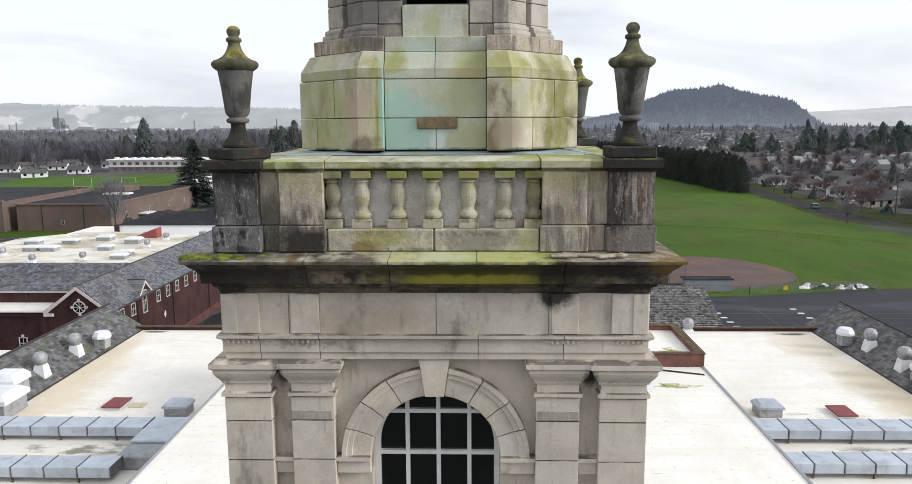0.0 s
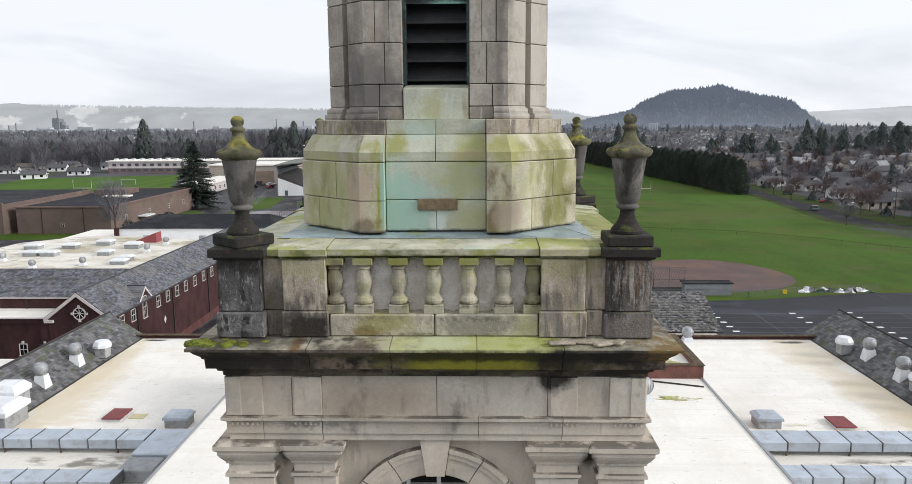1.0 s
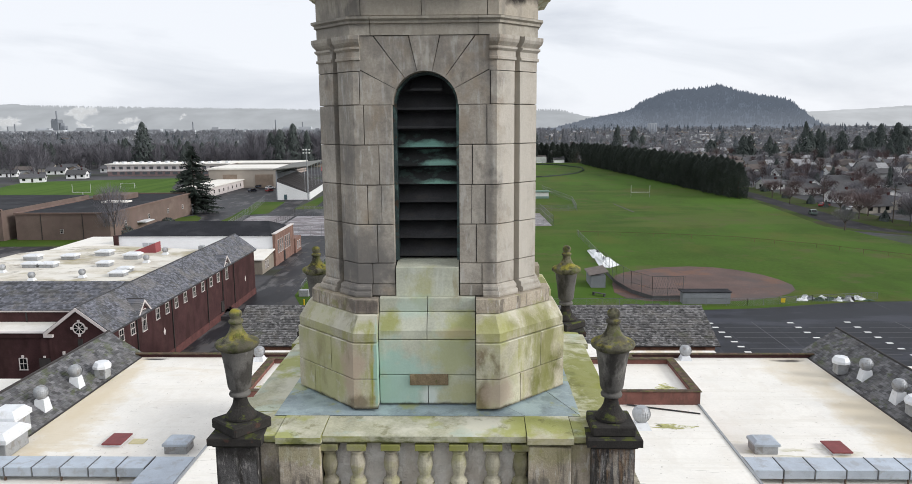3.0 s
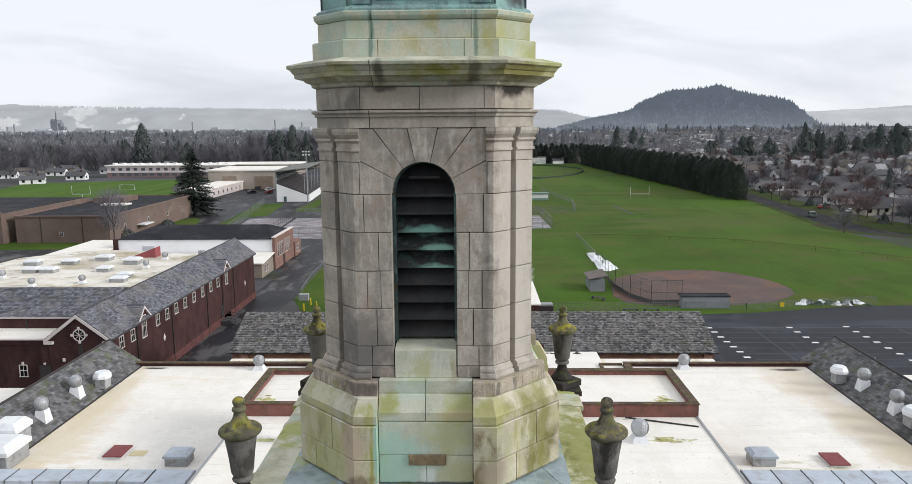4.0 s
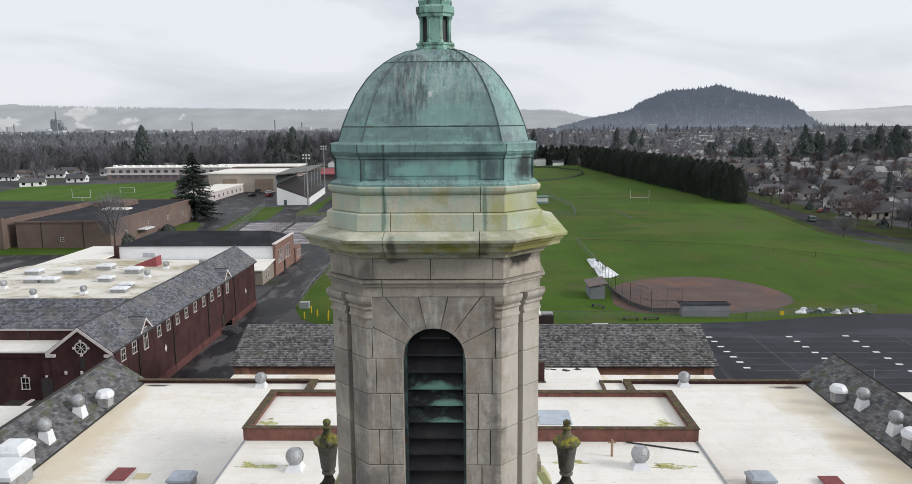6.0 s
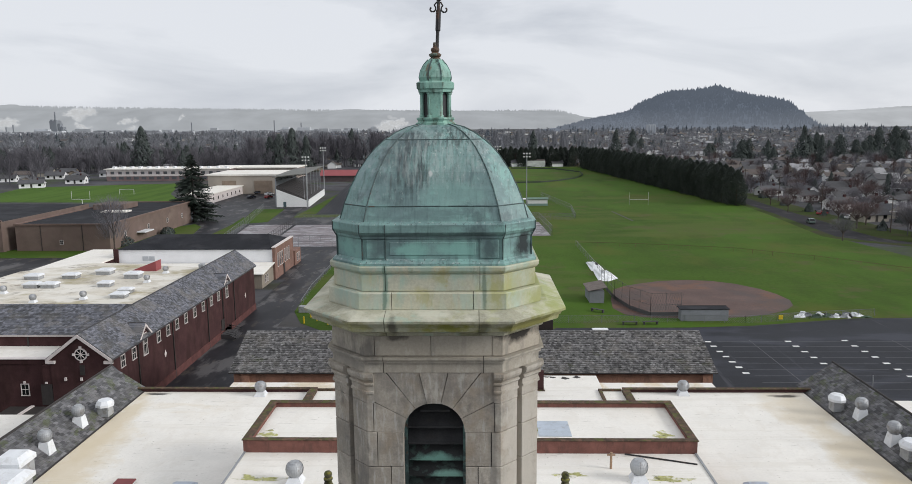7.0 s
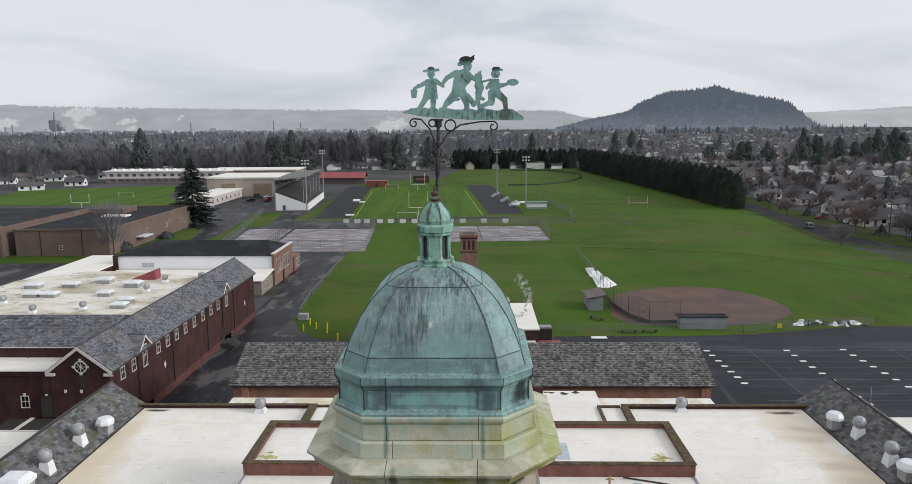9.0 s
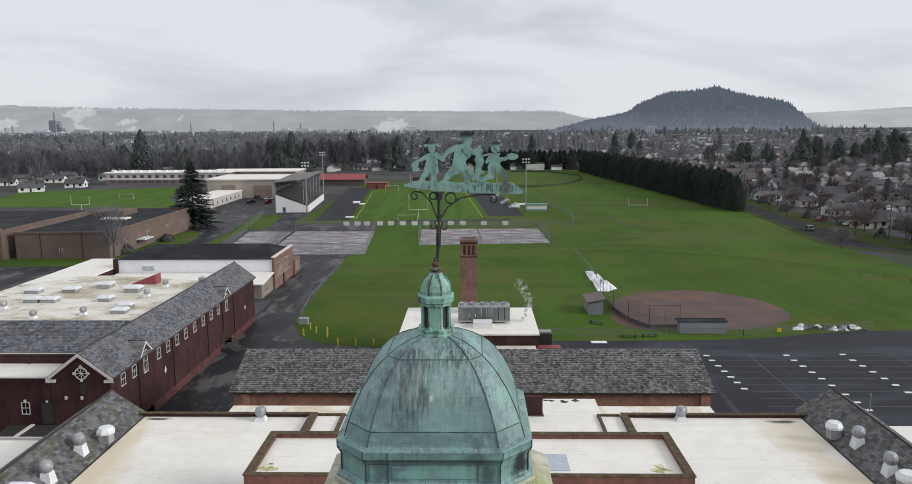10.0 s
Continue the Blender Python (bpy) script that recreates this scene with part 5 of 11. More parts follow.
r8 = ring8(bm, [(-0.04, 34.075), (0.008, 34.075), (0.01, 34.10), (0.024, 34.11), (0.027, 34.165), (0.01, 34.175), (-0.012, 34.185), (0.0, 34.22), (-0.012, 34.28), (-0.045, 34.34), (-0.085, 34.385), (-0.105, 34.40)], LA, LB)
bm.faces.new(r8[-1])
part("lantern_cap", bm, copper_bright, tower)
for k in range(8):
    th = math.radians(22.5 + 45 * k)
    bm = bmesh.new()
    tube(bm, [((LB + o) * 1.03 * math.cos(th), (LB + o) * 1.03 * math.sin(th), z) for o, z in ((-0.005, 34.185), (0.004, 34.22), (-0.008, 34.28), (-0.04, 34.34), (-0.085, 34.39))], 0.009, 5)
    part("lantern_rib", bm, copper_rib, tower)
bm = bmesh.new()
lathe(bm, [(0.055, 34.385), (0.06, 34.40), (0.042, 34.415), (0.06, 34.43), (0.062, 34.445), (0.032, 34.465), (0.042, 34.48), (0.042, 34.50), (0.022, 34.515), (0.018, 34.56)], 14)
part("finial", bm, surface("rusty_bronze", (0.09, 0.055, 0.035), 0.3, 12, 60, 0.6, bump=0.3, layers=[((0.16, 0.26, 0.21), (14, 14, 14), 0.55, 0.68, 0.7, 0)]), tower)

# ---- weathervane ----
vane = thing("weathervane", "green copper weathervane with three flat running figures on an iron pole", "weathervane", at=(0.042, 0, 34.505))
bm = bmesh.new()
tube(bm, [(-0.022, 0, 0.0), (-0.014, 0, 0.16), (-0.012, 0, 0.17), (-0.004, 0, 0.36), (-0.003, 0, 0.37), (0.0, 0, 0.72)], [0.017, 0.017, 0.025, 0.025, 0.016, 0.016], 8)
part("pole", bm, dark_iron, vane)
bm = bmesh.new()
lathe(bm, [(0.02, 0.64), (0.036, 0.65), (0.036, 0.70), (0.05, 0.705), (0.05, 0.728)], 8, (0, 0))
part("bearing", bm, dark_iron, vane)
bm = bmesh.new()
lathe(bm, [(0.018, 0.45), (0.03, 0.46), (0.03, 0.49), (0.018, 0.50)], 8, (0, 0))
part("collar", bm, dark_iron, vane)
bm = bmesh.new()
rng = random.Random(27)
top = [(-0.35, 0.80), (-0.29, 0.818)] + [(-0.27 + 0.072 * i, 0.828 - 0.016 * i / 14 + rng.uniform(-0.014, 0.014)) for i in range(15)] + [(0.80, 0.775), (0.85, 0.735)]
bot = [(0.845, 0.705), (0.60, 0.708), (0.30, 0.715), (0.0, 0.735), (-0.20, 0.755), (-0.22, 0.765), (-0.29, 0.775), (-0.35, 0.785)]
plate(bm, (top + bot)[::-1], -0.02, 0.02)
part("ground_plate", bm, vane_copper, vane)


def curl(cx, cz, r, a0, a1, n=16, grow=0.35):
    return [(cx + r * (grow + (1 - grow) * i / n) * math.cos(radians(a0 + (a1 - a0) * i / n)), 0, cz + r * (grow + (1 - grow) * i / n) * math.sin(radians(a0 + (a1 - a0) * i / n))) for i in range(n + 1)]


for pts in (curl(-0.243, 0.684, 0.046, 460, 90) + [(-0.17, 0, 0.722), (-0.08, 0, 0.62), (-0.025, 0, 0.47)], curl(0.548, 0.648, 0.05, 80, 450) + [(0.42, 0, 0.695), (0.22, 0, 0.665), (0.09, 0, 0.575), (0.025, 0, 0.47)],
            curl(0.12, 0.662, 0.055, 90, 450, grow=0.97), curl(-0.06, 0.684, 0.036, 90, 450, grow=0.95), curl(-0.066, 0.375, 0.04, -240, 60) + [(-0.018, 0, 0.44)], curl(0.058, 0.368, 0.04, 420, 120) + [(0.016, 0, 0.44)]):
    bm = bmesh.new()
    tube(bm, pts, 0.0085, 6)
    part("scroll", bm, dark_iron, vane)


def blob(x, z, rx, rz, n=16):
    return [(x + rx * math.cos(2 * math.pi * i / n), z + rz * math.sin(2 * math.pi * i / n)) for i in range(n)]


def limb(x0, z0, x1, z1, w0, w1):
    """A tapered limb with rounded ends."""
    a = math.atan2(z1 - z0, x1 - x0)
    near_end = [(x0 + w0 * math.cos(a + math.pi / 2 + math.pi * i / 6), z0 + w0 * math.sin(a + math.pi / 2 + math.pi * i / 6)) for i in range(7)]
    far_end = [(x1 + w1 * math.cos(a - math.pi / 2 + math.pi * i / 6), z1 + w1 * math.sin(a - math.pi / 2 + math.pi * i / 6)) for i in range(7)]
    return near_end + far_end


def figure(label, *shapes):
    """A plain flat shape: overlapping outlines in one plate."""
    bm = bmesh.new()
    for i, sh in enumerate(shapes):
        plate(bm, [(x + 0.005, 0.81 + (z - 0.81) * 0.968) for x, z in sh], -0.010 - 0.0007 * i, 0.010 + 0.0007 * i)
    return part("figure", bm, vane_copper, vane, label)


RUNNER = "plain flat running figure"
# with a pail
figure(RUNNER, blob(-0.07, 1.175, 0.037, 0.045), limb(-0.137, 1.205, 0.0, 1.215, 0.013, 0.013), blob(-0.07, 1.228, 0.035, 0.02), [(-0.11, 1.12), (-0.16, 0.925), (-0.005, 0.925), (-0.02, 1.12), (-0.065, 1.135)],
       limb(-0.10, 1.10, -0.19, 1.055, 0.026, 0.018), limb(-0.19, 1.06, -0.24, 1.03, 0.018, 0.014), [(-0.275, 1.02), (-0.205, 1.02), (-0.22, 0.935), (-0.265, 0.935)], limb(-0.03, 1.11, 0.045, 1.055, 0.024, 0.018),
       limb(-0.12, 0.94, -0.19, 0.83, 0.03, 0.022), limb(-0.05, 0.94, -0.055, 0.82, 0.032, 0.022), limb(-0.21, 0.825, -0.16, 0.815, 0.018, 0.014), limb(-0.075, 0.825, -0.02, 0.815, 0.018, 0.014))
# tall, with a plumed hat
figure(RUNNER, blob(0.29, 1.25, 0.042, 0.055), blob(0.275, 1.305, 0.068, 0.045), limb(0.21, 1.27, 0.345, 1.325, 0.02, 0.015), limb(0.31, 1.31, 0.355, 1.355, 0.018, 0.006),
       [(0.165, 1.195), (0.255, 1.225), (0.325, 1.185), (0.325, 1.10), (0.27, 1.045), (0.265, 0.95), (0.12, 0.93), (0.145, 1.08)],
       limb(0.18, 1.185, 0.085, 1.135, 0.03, 0.022), limb(0.085, 1.135, 0.045, 1.08, 0.022, 0.018), limb(0.315, 1.15, 0.375, 1.11, 0.026, 0.018),
       limb(0.165, 0.97, 0.09, 0.885, 0.045, 0.032), limb(0.09, 0.895, 0.045, 0.82, 0.03, 0.02), limb(0.235, 0.99, 0.275, 0.89, 0.045, 0.032), limb(0.275, 0.9, 0.285, 0.81, 0.03, 0.024),
       limb(0.02, 0.822, 0.08, 0.81, 0.018, 0.014), limb(0.265, 0.812, 0.345, 0.805, 0.02, 0.014), limb(0.14, 0.91, 0.20, 0.92, 0.012, 0.014), limb(0.29, 0.96, 0.35, 0.87, 0.02, 0.03))
# small animal
figure("small plain flat animal shape", blob(0.395, 1.145, 0.042, 0.038), limb(0.41, 1.17, 0.425, 1.205, 0.012, 0.004), limb(0.395, 1.17, 0.405, 1.2, 0.012, 0.004), limb(0.36, 1.13, 0.395, 1.15, 0.014, 0.02),
       [(0.375, 1.12), (0.43, 1.12), (0.455, 1.03), (0.425, 0.97), (0.375, 1.0), (0.355, 1.05)], limb(0.42, 1.09, 0.52, 1.115, 0.01, 0.01), limb(0.40, 0.99, 0.39, 0.90, 0.035, 0.024), limb(0.39, 0.91, 0.41, 0.81, 0.022, 0.016), limb(0.40, 0.94, 0.445, 0.92, 0.02, 0.016), limb(0.40, 0.815, 0.43, 0.81, 0.014, 0.012))
# with a round pan
figure(RUNNER, blob(0.565, 1.17, 0.045, 0.045), blob(0.572, 1.218, 0.045, 0.024), limb(0.54, 1.215, 0.63, 1.21, 0.014, 0.01), [(0.525, 1.12), (0.60, 1.12), (0.615, 1.03), (0.60, 0.965), (0.505, 0.97), (0.505, 1.05)],
       limb(0.595, 1.05, 0.67, 1.065, 0.024, 0.018), blob(0.735, 1.085, 0.06, 0.034, 14), limb(0.53, 1.10, 0.48, 1.03, 0.022, 0.016), limb(0.53, 0.98, 0.525, 0.88, 0.042, 0.03), limb(0.53, 0.895, 0.43, 0.845, 0.028, 0.02),
       limb(0.58, 0.98, 0.655, 0.91, 0.042, 0.03), limb(0.655, 0.92, 0.67, 0.80, 0.028, 0.02), limb(0.66, 0.80, 0.735, 0.80, 0.018, 0.014), limb(0.435, 0.86, 0.435, 0.80, 0.016, 0.014))

# ---- urns on the corner piers ----
urn = thing("urn", "dark mossy stone urn with a pointed lid on a corner pier", "urn", "urns of the tower", at=(1.56, -1.56, 28.225))
bm = bmesh.new()
box(bm, -0.18, 0.18, -0.18, 0.18, 0.0, 0.09, bevel=0.012)
lathe(bm, [(0.12, 0.085), (0.13, 0.10), (0.13, 0.115), (0.118, 0.135), (0.09, 0.17), (0.068, 0.21), (0.058, 0.25), (0.058, 0.295)], 22)
part("foot", bm, stone_urn_foot, urn)
bm = bmesh.new()
lathe(bm, [(0.058, 0.28), (0.084, 0.29), (0.09, 0.305), (0.084, 0.32), (0.064, 0.327), (0.07, 0.335), (0.088, 0.352), (0.097, 0.38), (0.105, 0.46), (0.114, 0.54), (0.126, 0.62), (0.136, 0.685), (0.138, 0.70)], 26)
part("bowl", bm, stone_urn, urn, "", True)
bm = bmesh.new()
lathe(bm, [(0.136, 0.69), (0.152, 0.70), (0.172, 0.716), (0.182, 0.735), (0.18, 0.752), (0.165, 0.768), (0.125, 0.782), (0.092, 0.805), (0.072, 0.83), (0.056, 0.862), (0.047, 0.895), (0.046, 0.91), (0.058, 0.917),
           (0.061, 0.93), (0.056, 0.944), (0.04, 0.95), (0.038, 0.957), (0.048, 0.972), (0.053, 0.992), (0.05, 1.01), (0.036, 1.028), (0.018, 1.037), (0.0, 1.039)], 26)
part("lid", bm, stone_urn_lid, urn, "mossy yellow-green lid with ball finial", True)
for sx, sy in ((-1, -1), (1, 1), (-1, 1)):
    copy_thing(urn, pose(1.56 * sx, 1.56 * sy, 28.225, 0, 0, 30 * sx + 10 * sy))


# ---- materials of the campus and the town ----
brick_red = surface("brick_red", (0.060, 0.029, 0.029), 0.25, 0.5, 14, 0.9, bump=0.2, spec=0.15, layers=[
    ((0.038, 0.019, 0.018), (0.5, 0.5, 0.12), 0.50, 0.68, 0.7, -1), ((0.09, 0.048, 0.044), (0.4, 0.4, 0.3), 0.56, 0.74, 0.4, -1)])
brick_tan = surface("brick_tan", (0.20, 0.115, 0.09), 0.25, 0.8, 14, 0.9, bump=0.2, layers=[((0.12, 0.075, 0.055), (1.0, 1.0, 0.2), 0.54, 0.7, 0.6, -1)])
brick_pink = surface("brick_pink", (0.18, 0.078, 0.062), 0.25, 1.2, 20, 0.9, bump=0.2, layers=[((0.11, 0.055, 0.045), (2.0, 2.0, 0.6), 0.52, 0.68, 0.7, -1)])
coping_brown = surface("coping_brown", (0.075, 0.05, 0.032), 0.4, 2.0, 20, 0.9, bump=0.3, layers=[(MOSS, (2, 2, 2), 0.52, 0.66, 0.7, 1), ((0.19, 0.10, 0.07), (3, 3, 3), 0.58, 0.7, 0.6, 0)])
RUSTY = (0.64, 0.54, 0.375)
roof_white = surface("roof_white", (0.80, 0.768, 0.705), 0.05, 0.4, 6, 0.75, bump=0.1, bump_scale=3, bump_dist=0.02, spot_scale=0.45, layers=[
    ((0.68, 0.61, 0.50), (0.12, 0.09, 1), 0.58, 0.78, 0.4, 0), ((0.72, 0.675, 0.60), (0.9, 0.5, 1), 0.54, 0.68, 0.4, 0), ((0.30, 0.27, 0.22), (0.6, 6.0, 1), 0.76, 0.81, 0.5, 0), ((0.28, 0.24, 0.19), (5.0, 5.0, 1), 0.77, 0.81, 0.6, 0), ((0.70, 0.66, 0.58), (0.05, 1.2, 1), 0.60, 0.66, 0.35, 0)],
    spots=[(RUSTY, (-26.9, 44, 11.7), (1.3, 7, 2), 0.75, None), (RUSTY, (-25.9, 37, 11.7), (2.0, 5.5, 2), 0.7, None), (RUSTY, (-24.6, 33.6, 11.7), (2.2, 2.4, 2), 0.55, (0.5, 1.6, 1)), (RUSTY, (-22.5, 47.5, 11.7), (3.2, 1.8, 2), 0.3, (0.4, 1.2, 1)),
           (RUSTY, (25.7, 47.0, 11.7), (2.6, 4.5, 2), 0.6, None), (RUSTY, (26.2, 38, 11.7), (2.0, 6, 2), 0.7, None), ((0.80, 0.77, 0.70), (27.0, 43.8, 11.7), (1.0, 1.0, 2), 0.8, None), (RUSTY, (26.4, 34, 11.7), (2.0, 2.5, 2), 0.55, None),
           ((0.12, 0.11, 0.09), (22.5, 28.3, 11.7), (4.0, 0.9, 2), 0.85, (0.5, 1.2, 1)), ((0.15, 0.13, 0.10), (-20.5, 28.2, 11.7), (3.5, 0.9, 2), 0.8, (0.5, 1.2, 1)), ((0.40, 0.36, 0.17), (19.5, 33.2, 11.7), (3.5, 0.55, 2), 0.7, (0.6, 2, 1)), ((0.42, 0.38, 0.22), (15.2, 34.0, 11.7), (1.2, 1.6, 2), 0.6, (0.6, 1.2, 1)),
           ((0.03, 0.03, 0.028), (-26.0, 50.2, 11.7), (1.0, 0.22, 2), 0.95, None), ((0.04, 0.035, 0.03), (25.6, 49.9, 11.7), (1.2, 0.3, 2), 0.9, None)])
roof_stain = surface("roof_stain", (0.66, 0.57, 0.43), 0.12, 0.5, 6, 0.75, bump=0.1, layers=[((0.79, 0.76, 0.70), (0.30, 0.20, 1), 0.42, 0.56, 0.95, 0), ((0.46, 0.36, 0.23), (0.3, 0.35, 1), 0.6, 0.76, 0.6, 0)])
roof_cream = surface("roof_cream", (0.61, 0.565, 0.48), 0.12, 0.15, 4, 0.8, bump=0.1, layers=[
    ((0.34, 0.29, 0.16), (0.09, 0.11, 1), 0.50, 0.66, 0.75, 0), ((0.75, 0.72, 0.65), (0.12, 0.2, 1), 0.50, 0.62, 0.8, 0), ((0.20, 0.16, 0.12), (0.4, 0.5, 1), 0.64, 0.74, 0.6, 0)])
moss_roof = surface("moss_roof", (0.40, 0.39, 0.16), 0.3, 1.0, 8, 0.95, bump=0.3, layers=[((0.74, 0.71, 0.63), (1.2, 1.6, 1), 0.44, 0.56, 0.95, 0), ((0.10, 0.10, 0.04), (2.6, 3.2, 1), 0.64, 0.72, 0.7, 0)])
slate = surface("slate", (0.118, 0.121, 0.138), 0.2, 1.0, 12, 0.7, bump=0.2, island=0.58, layers=[
    ((0.19, 0.175, 0.16), (0.5, 0.5, 0.5), 0.50, 0.66, 0.5, 0), ((0.05, 0.05, 0.045), (0.45, 0.45, 0.45), 0.58, 0.7, 0.6, 0)])
MOSSY = [((0.16, 0.15, 0.14), (0.5, 0.5, 0.5), 0.50, 0.66, 0.4, 0), ((0.045, 0.045, 0.04), (0.6, 0.6, 0.6), 0.56, 0.7, 0.6, 0), ((0.085, 0.10, 0.04), (1.1, 0.8, 1.1), 0.60, 0.70, 0.6, 0)]
slate_single = surface("slate_single", (0.108, 0.106, 0.108), 0.2, 1.0, 12, 0.75, bump=0.2, rand=0.55, layers=MOSSY)
slate_mossy = surface("slate_mossy", (0.122, 0.120, 0.124), 0.2, 1.0, 12, 0.75, bump=0.2, island=0.55, layers=MOSSY)
brick_hall = surface("brick_hall", (0.37, 0.195, 0.13), 0.2, 0.8, 14, 0.9, bump=0.2, layers=[((0.19, 0.115, 0.085), (0.8, 0.8, 0.5), 0.54, 0.7, 0.6, -1)])
slate_old = surface("slate_old", (0.155, 0.150, 0.148), 0.25, 1.0, 12, 0.75, bump=0.2, island=0.6, layers=[
    ((0.022, 0.021, 0.020), (2.4, 6, 6), 0.58, 0.66, 0.9, 0), ((0.20, 0.18, 0.155), (0.5, 0.5, 0.5), 0.5, 0.72, 0.35, 0), (MOSS, (0.7, 0.7, 0.7), 0.68, 0.78, 0.25, 0)])
slate_under = surface("slate_under", (0.055, 0.055, 0.058), 0.2, 2, 12, 0.8, bump=0.1)
galv = surface("galv", (0.47, 0.52, 0.58), 0.10, 1.2, 20, 0.42, metal=0.35, bump=0.06, rand=0.08, layers=[((0.33, 0.33, 0.33), (1.5, 1.5, 1.5), 0.56, 0.7, 0.5, 0)])
galv_dull = surface("galv_dull", (0.36, 0.37, 0.38), 0.15, 2, 20, 0.55, metal=0.3, bump=0.06, rand=0.1, layers=[((0.20, 0.17, 0.14), (2.5, 2.5, 2.5), 0.58, 0.7, 0.5, 0)])
hood_white = surface("hood_white", (0.72, 0.735, 0.75), 0.06, 1.5, 20, 0.5, bump=0.05, rand=0.04, layers=[((0.50, 0.49, 0.47), (2, 2, 2), 0.58, 0.7, 0.4, 0)])
hatch_red = surface("hatch_red", (0.20, 0.045, 0.045), 0.15, 2, 20, 0.6, bump=0.1)
trim_white = surface("trim_white", (0.64, 0.58, 0.555), 0.1, 1, 20, 0.6, bump=0.05)
trim_dark = surface("trim_dark", (0.035, 0.03, 0.028), 0.2, 2, 20, 0.7, bump=0.05)
asphalt = surface("asphalt", (0.016, 0.0175, 0.023), 0.2, 0.12, 8, 0.6, bump=0.15, spec=0.18, layers=[((0.045, 0.048, 0.062), (0.05, 0.12, 1), 0.5, 0.66, 0.7, 0), ((0.012, 0.013, 0.017), (0.1, 0.06, 1), 0.52, 0.66, 0.7, 0), ((0.088, 0.088, 0.099), (0.6, 0.03, 1), 0.68, 0.74, 0.4, 0)])
# pale patches paint sky reflected in the wet lane
asphalt_wet = surface("asphalt_wet", (0.023, 0.023, 0.027), 0.22, 0.15, 6, 0.55, bump=0.1, spec=0.2, layers=[((0.115, 0.11, 0.11), (0.20, 0.07, 1), 0.55, 0.62, 0.8, 0), ((0.014, 0.014, 0.017), (0.16, 0.06, 1), 0.50, 0.58, 0.85, 0), ((0.10, 0.085, 0.07), (0.4, 0.2, 1), 0.62, 0.7, 0.5, 0)])
# light blotches are puddle reflections put into the base colour
court = surface("court", (0.20, 0.175, 0.18), 0.25, 0.4, 5, 0.5, bump=0.1, layers=[((0.13, 0.10, 0.105), (0.14, 0.2, 1), 0.48, 0.62, 0.7, 0), ((0.35, 0.34, 0.355), (0.16, 0.30, 1), 0.53, 0.60, 0.85, 0), ((0.05, 0.045, 0.045), (0.3, 0.3, 1), 0.66, 0.74, 0.7, 0)])
track_black = surface("track_black", (0.024, 0.025, 0.030), 0.2, 0.2, 6, 0.8, bump=0.1, spec=0.15, layers=[((0.05, 0.05, 0.055), (0.1, 0.03, 1), 0.56, 0.7, 0.6, 0)])
road_grey = surface("road_grey", (0.052, 0.050, 0.053), 0.18, 0.1, 6, 0.75, bump=0.1, layers=[((0.042, 0.04, 0.042), (0.05, 0.2, 1), 0.5, 0.68, 0.7, 0), ((0.085, 0.08, 0.08), (0.3, 0.08, 1), 0.6, 0.72, 0.5, 0)])
paint_line = surface("paint_line", (0.72, 0.72, 0.70), 0.1, 2, 20, 0.7, bump=0)
paint_faint = surface("paint_faint", (0.10, 0.10, 0.105), 0.2, 2, 20, 0.7, bump=0)
paint_yellow = surface("paint_yellow", (0.55, 0.42, 0.04), 0.1, 2, 20, 0.7, bump=0)
grass = surface("grass", (0.051, 0.095, 0.012), 0.18, 0.03, 1.2, 0.95, bump=0.4, bump_scale=2.0, bump_dist=0.1, spec=0.12, layers=[
    ((0.061, 0.121, 0.014), (0.02, 0.012, 1), 0.46, 0.60, 0.8, 0), ((0.086, 0.100, 0.020), (0.03, 0.022, 1), 0.52, 0.70, 0.7, 0), ((0.042, 0.066, 0.013), (0.11, 0.04, 1), 0.54, 0.72, 0.35, 0), ((0.084, 0.106, 0.027), (0.012, 0.05, 1), 0.56, 0.70, 0.6, 0), ((0.094, 0.086, 0.041), (0.10, 0.10, 1), 0.64, 0.74, 0.5, 0)])
grass_turf = surface("grass_turf", (0.058, 0.111, 0.016), 0.12, 0.06, 1.2, 0.95, bump=0.3, bump_scale=2.0, bump_dist=0.1, spec=0.1, layers=[((0.080, 0.145, 0.022), (0.16, 0.01, 1), 0.48, 0.56, 0.6, 0)])
dirt = surface("dirt", (0.112, 0.072, 0.062), 0.2, 0.12, 3, 0.95, bump=0.3, bump_scale=3, bump_dist=0.05, layers=[((0.165, 0.082, 0.05), (0.10, 0.13, 1), 0.58, 0.70, 0.7, 0), ((0.080, 0.066, 0.062), (0.08, 0.08, 1), 0.5, 0.66, 0.6, 0)])
town_soil = surface("town_soil", (0.075, 0.075, 0.082), 0.3, 0.02, 0.5, 0.95, bump=0, spec=0.1, layers=[((0.055, 0.075, 0.032), (0.02, 0.03, 1), 0.54, 0.64, 0.7, 0), ((0.095, 0.09, 0.088), (0.012, 0.025, 1), 0.54, 0.64, 0.7, 0), ((0.05, 0.042, 0.038), (0.05, 0.08, 1), 0.58, 0.70, 0.6, 0)])
conifer_leaf = surface("conifer_leaf", (0.072, 0.084, 0.078), 0.25, 0.12, 3, 0.95, bump=0, island=0.18, spec=0.0)
# distant foliage: aerial haze is mixed into these three base colours
conifer_haze = surface("conifer_haze", (0.105, 0.118, 0.125), 0.25, 0.1, 3, 0.9, bump=0, island=0.25, spec=0.1)
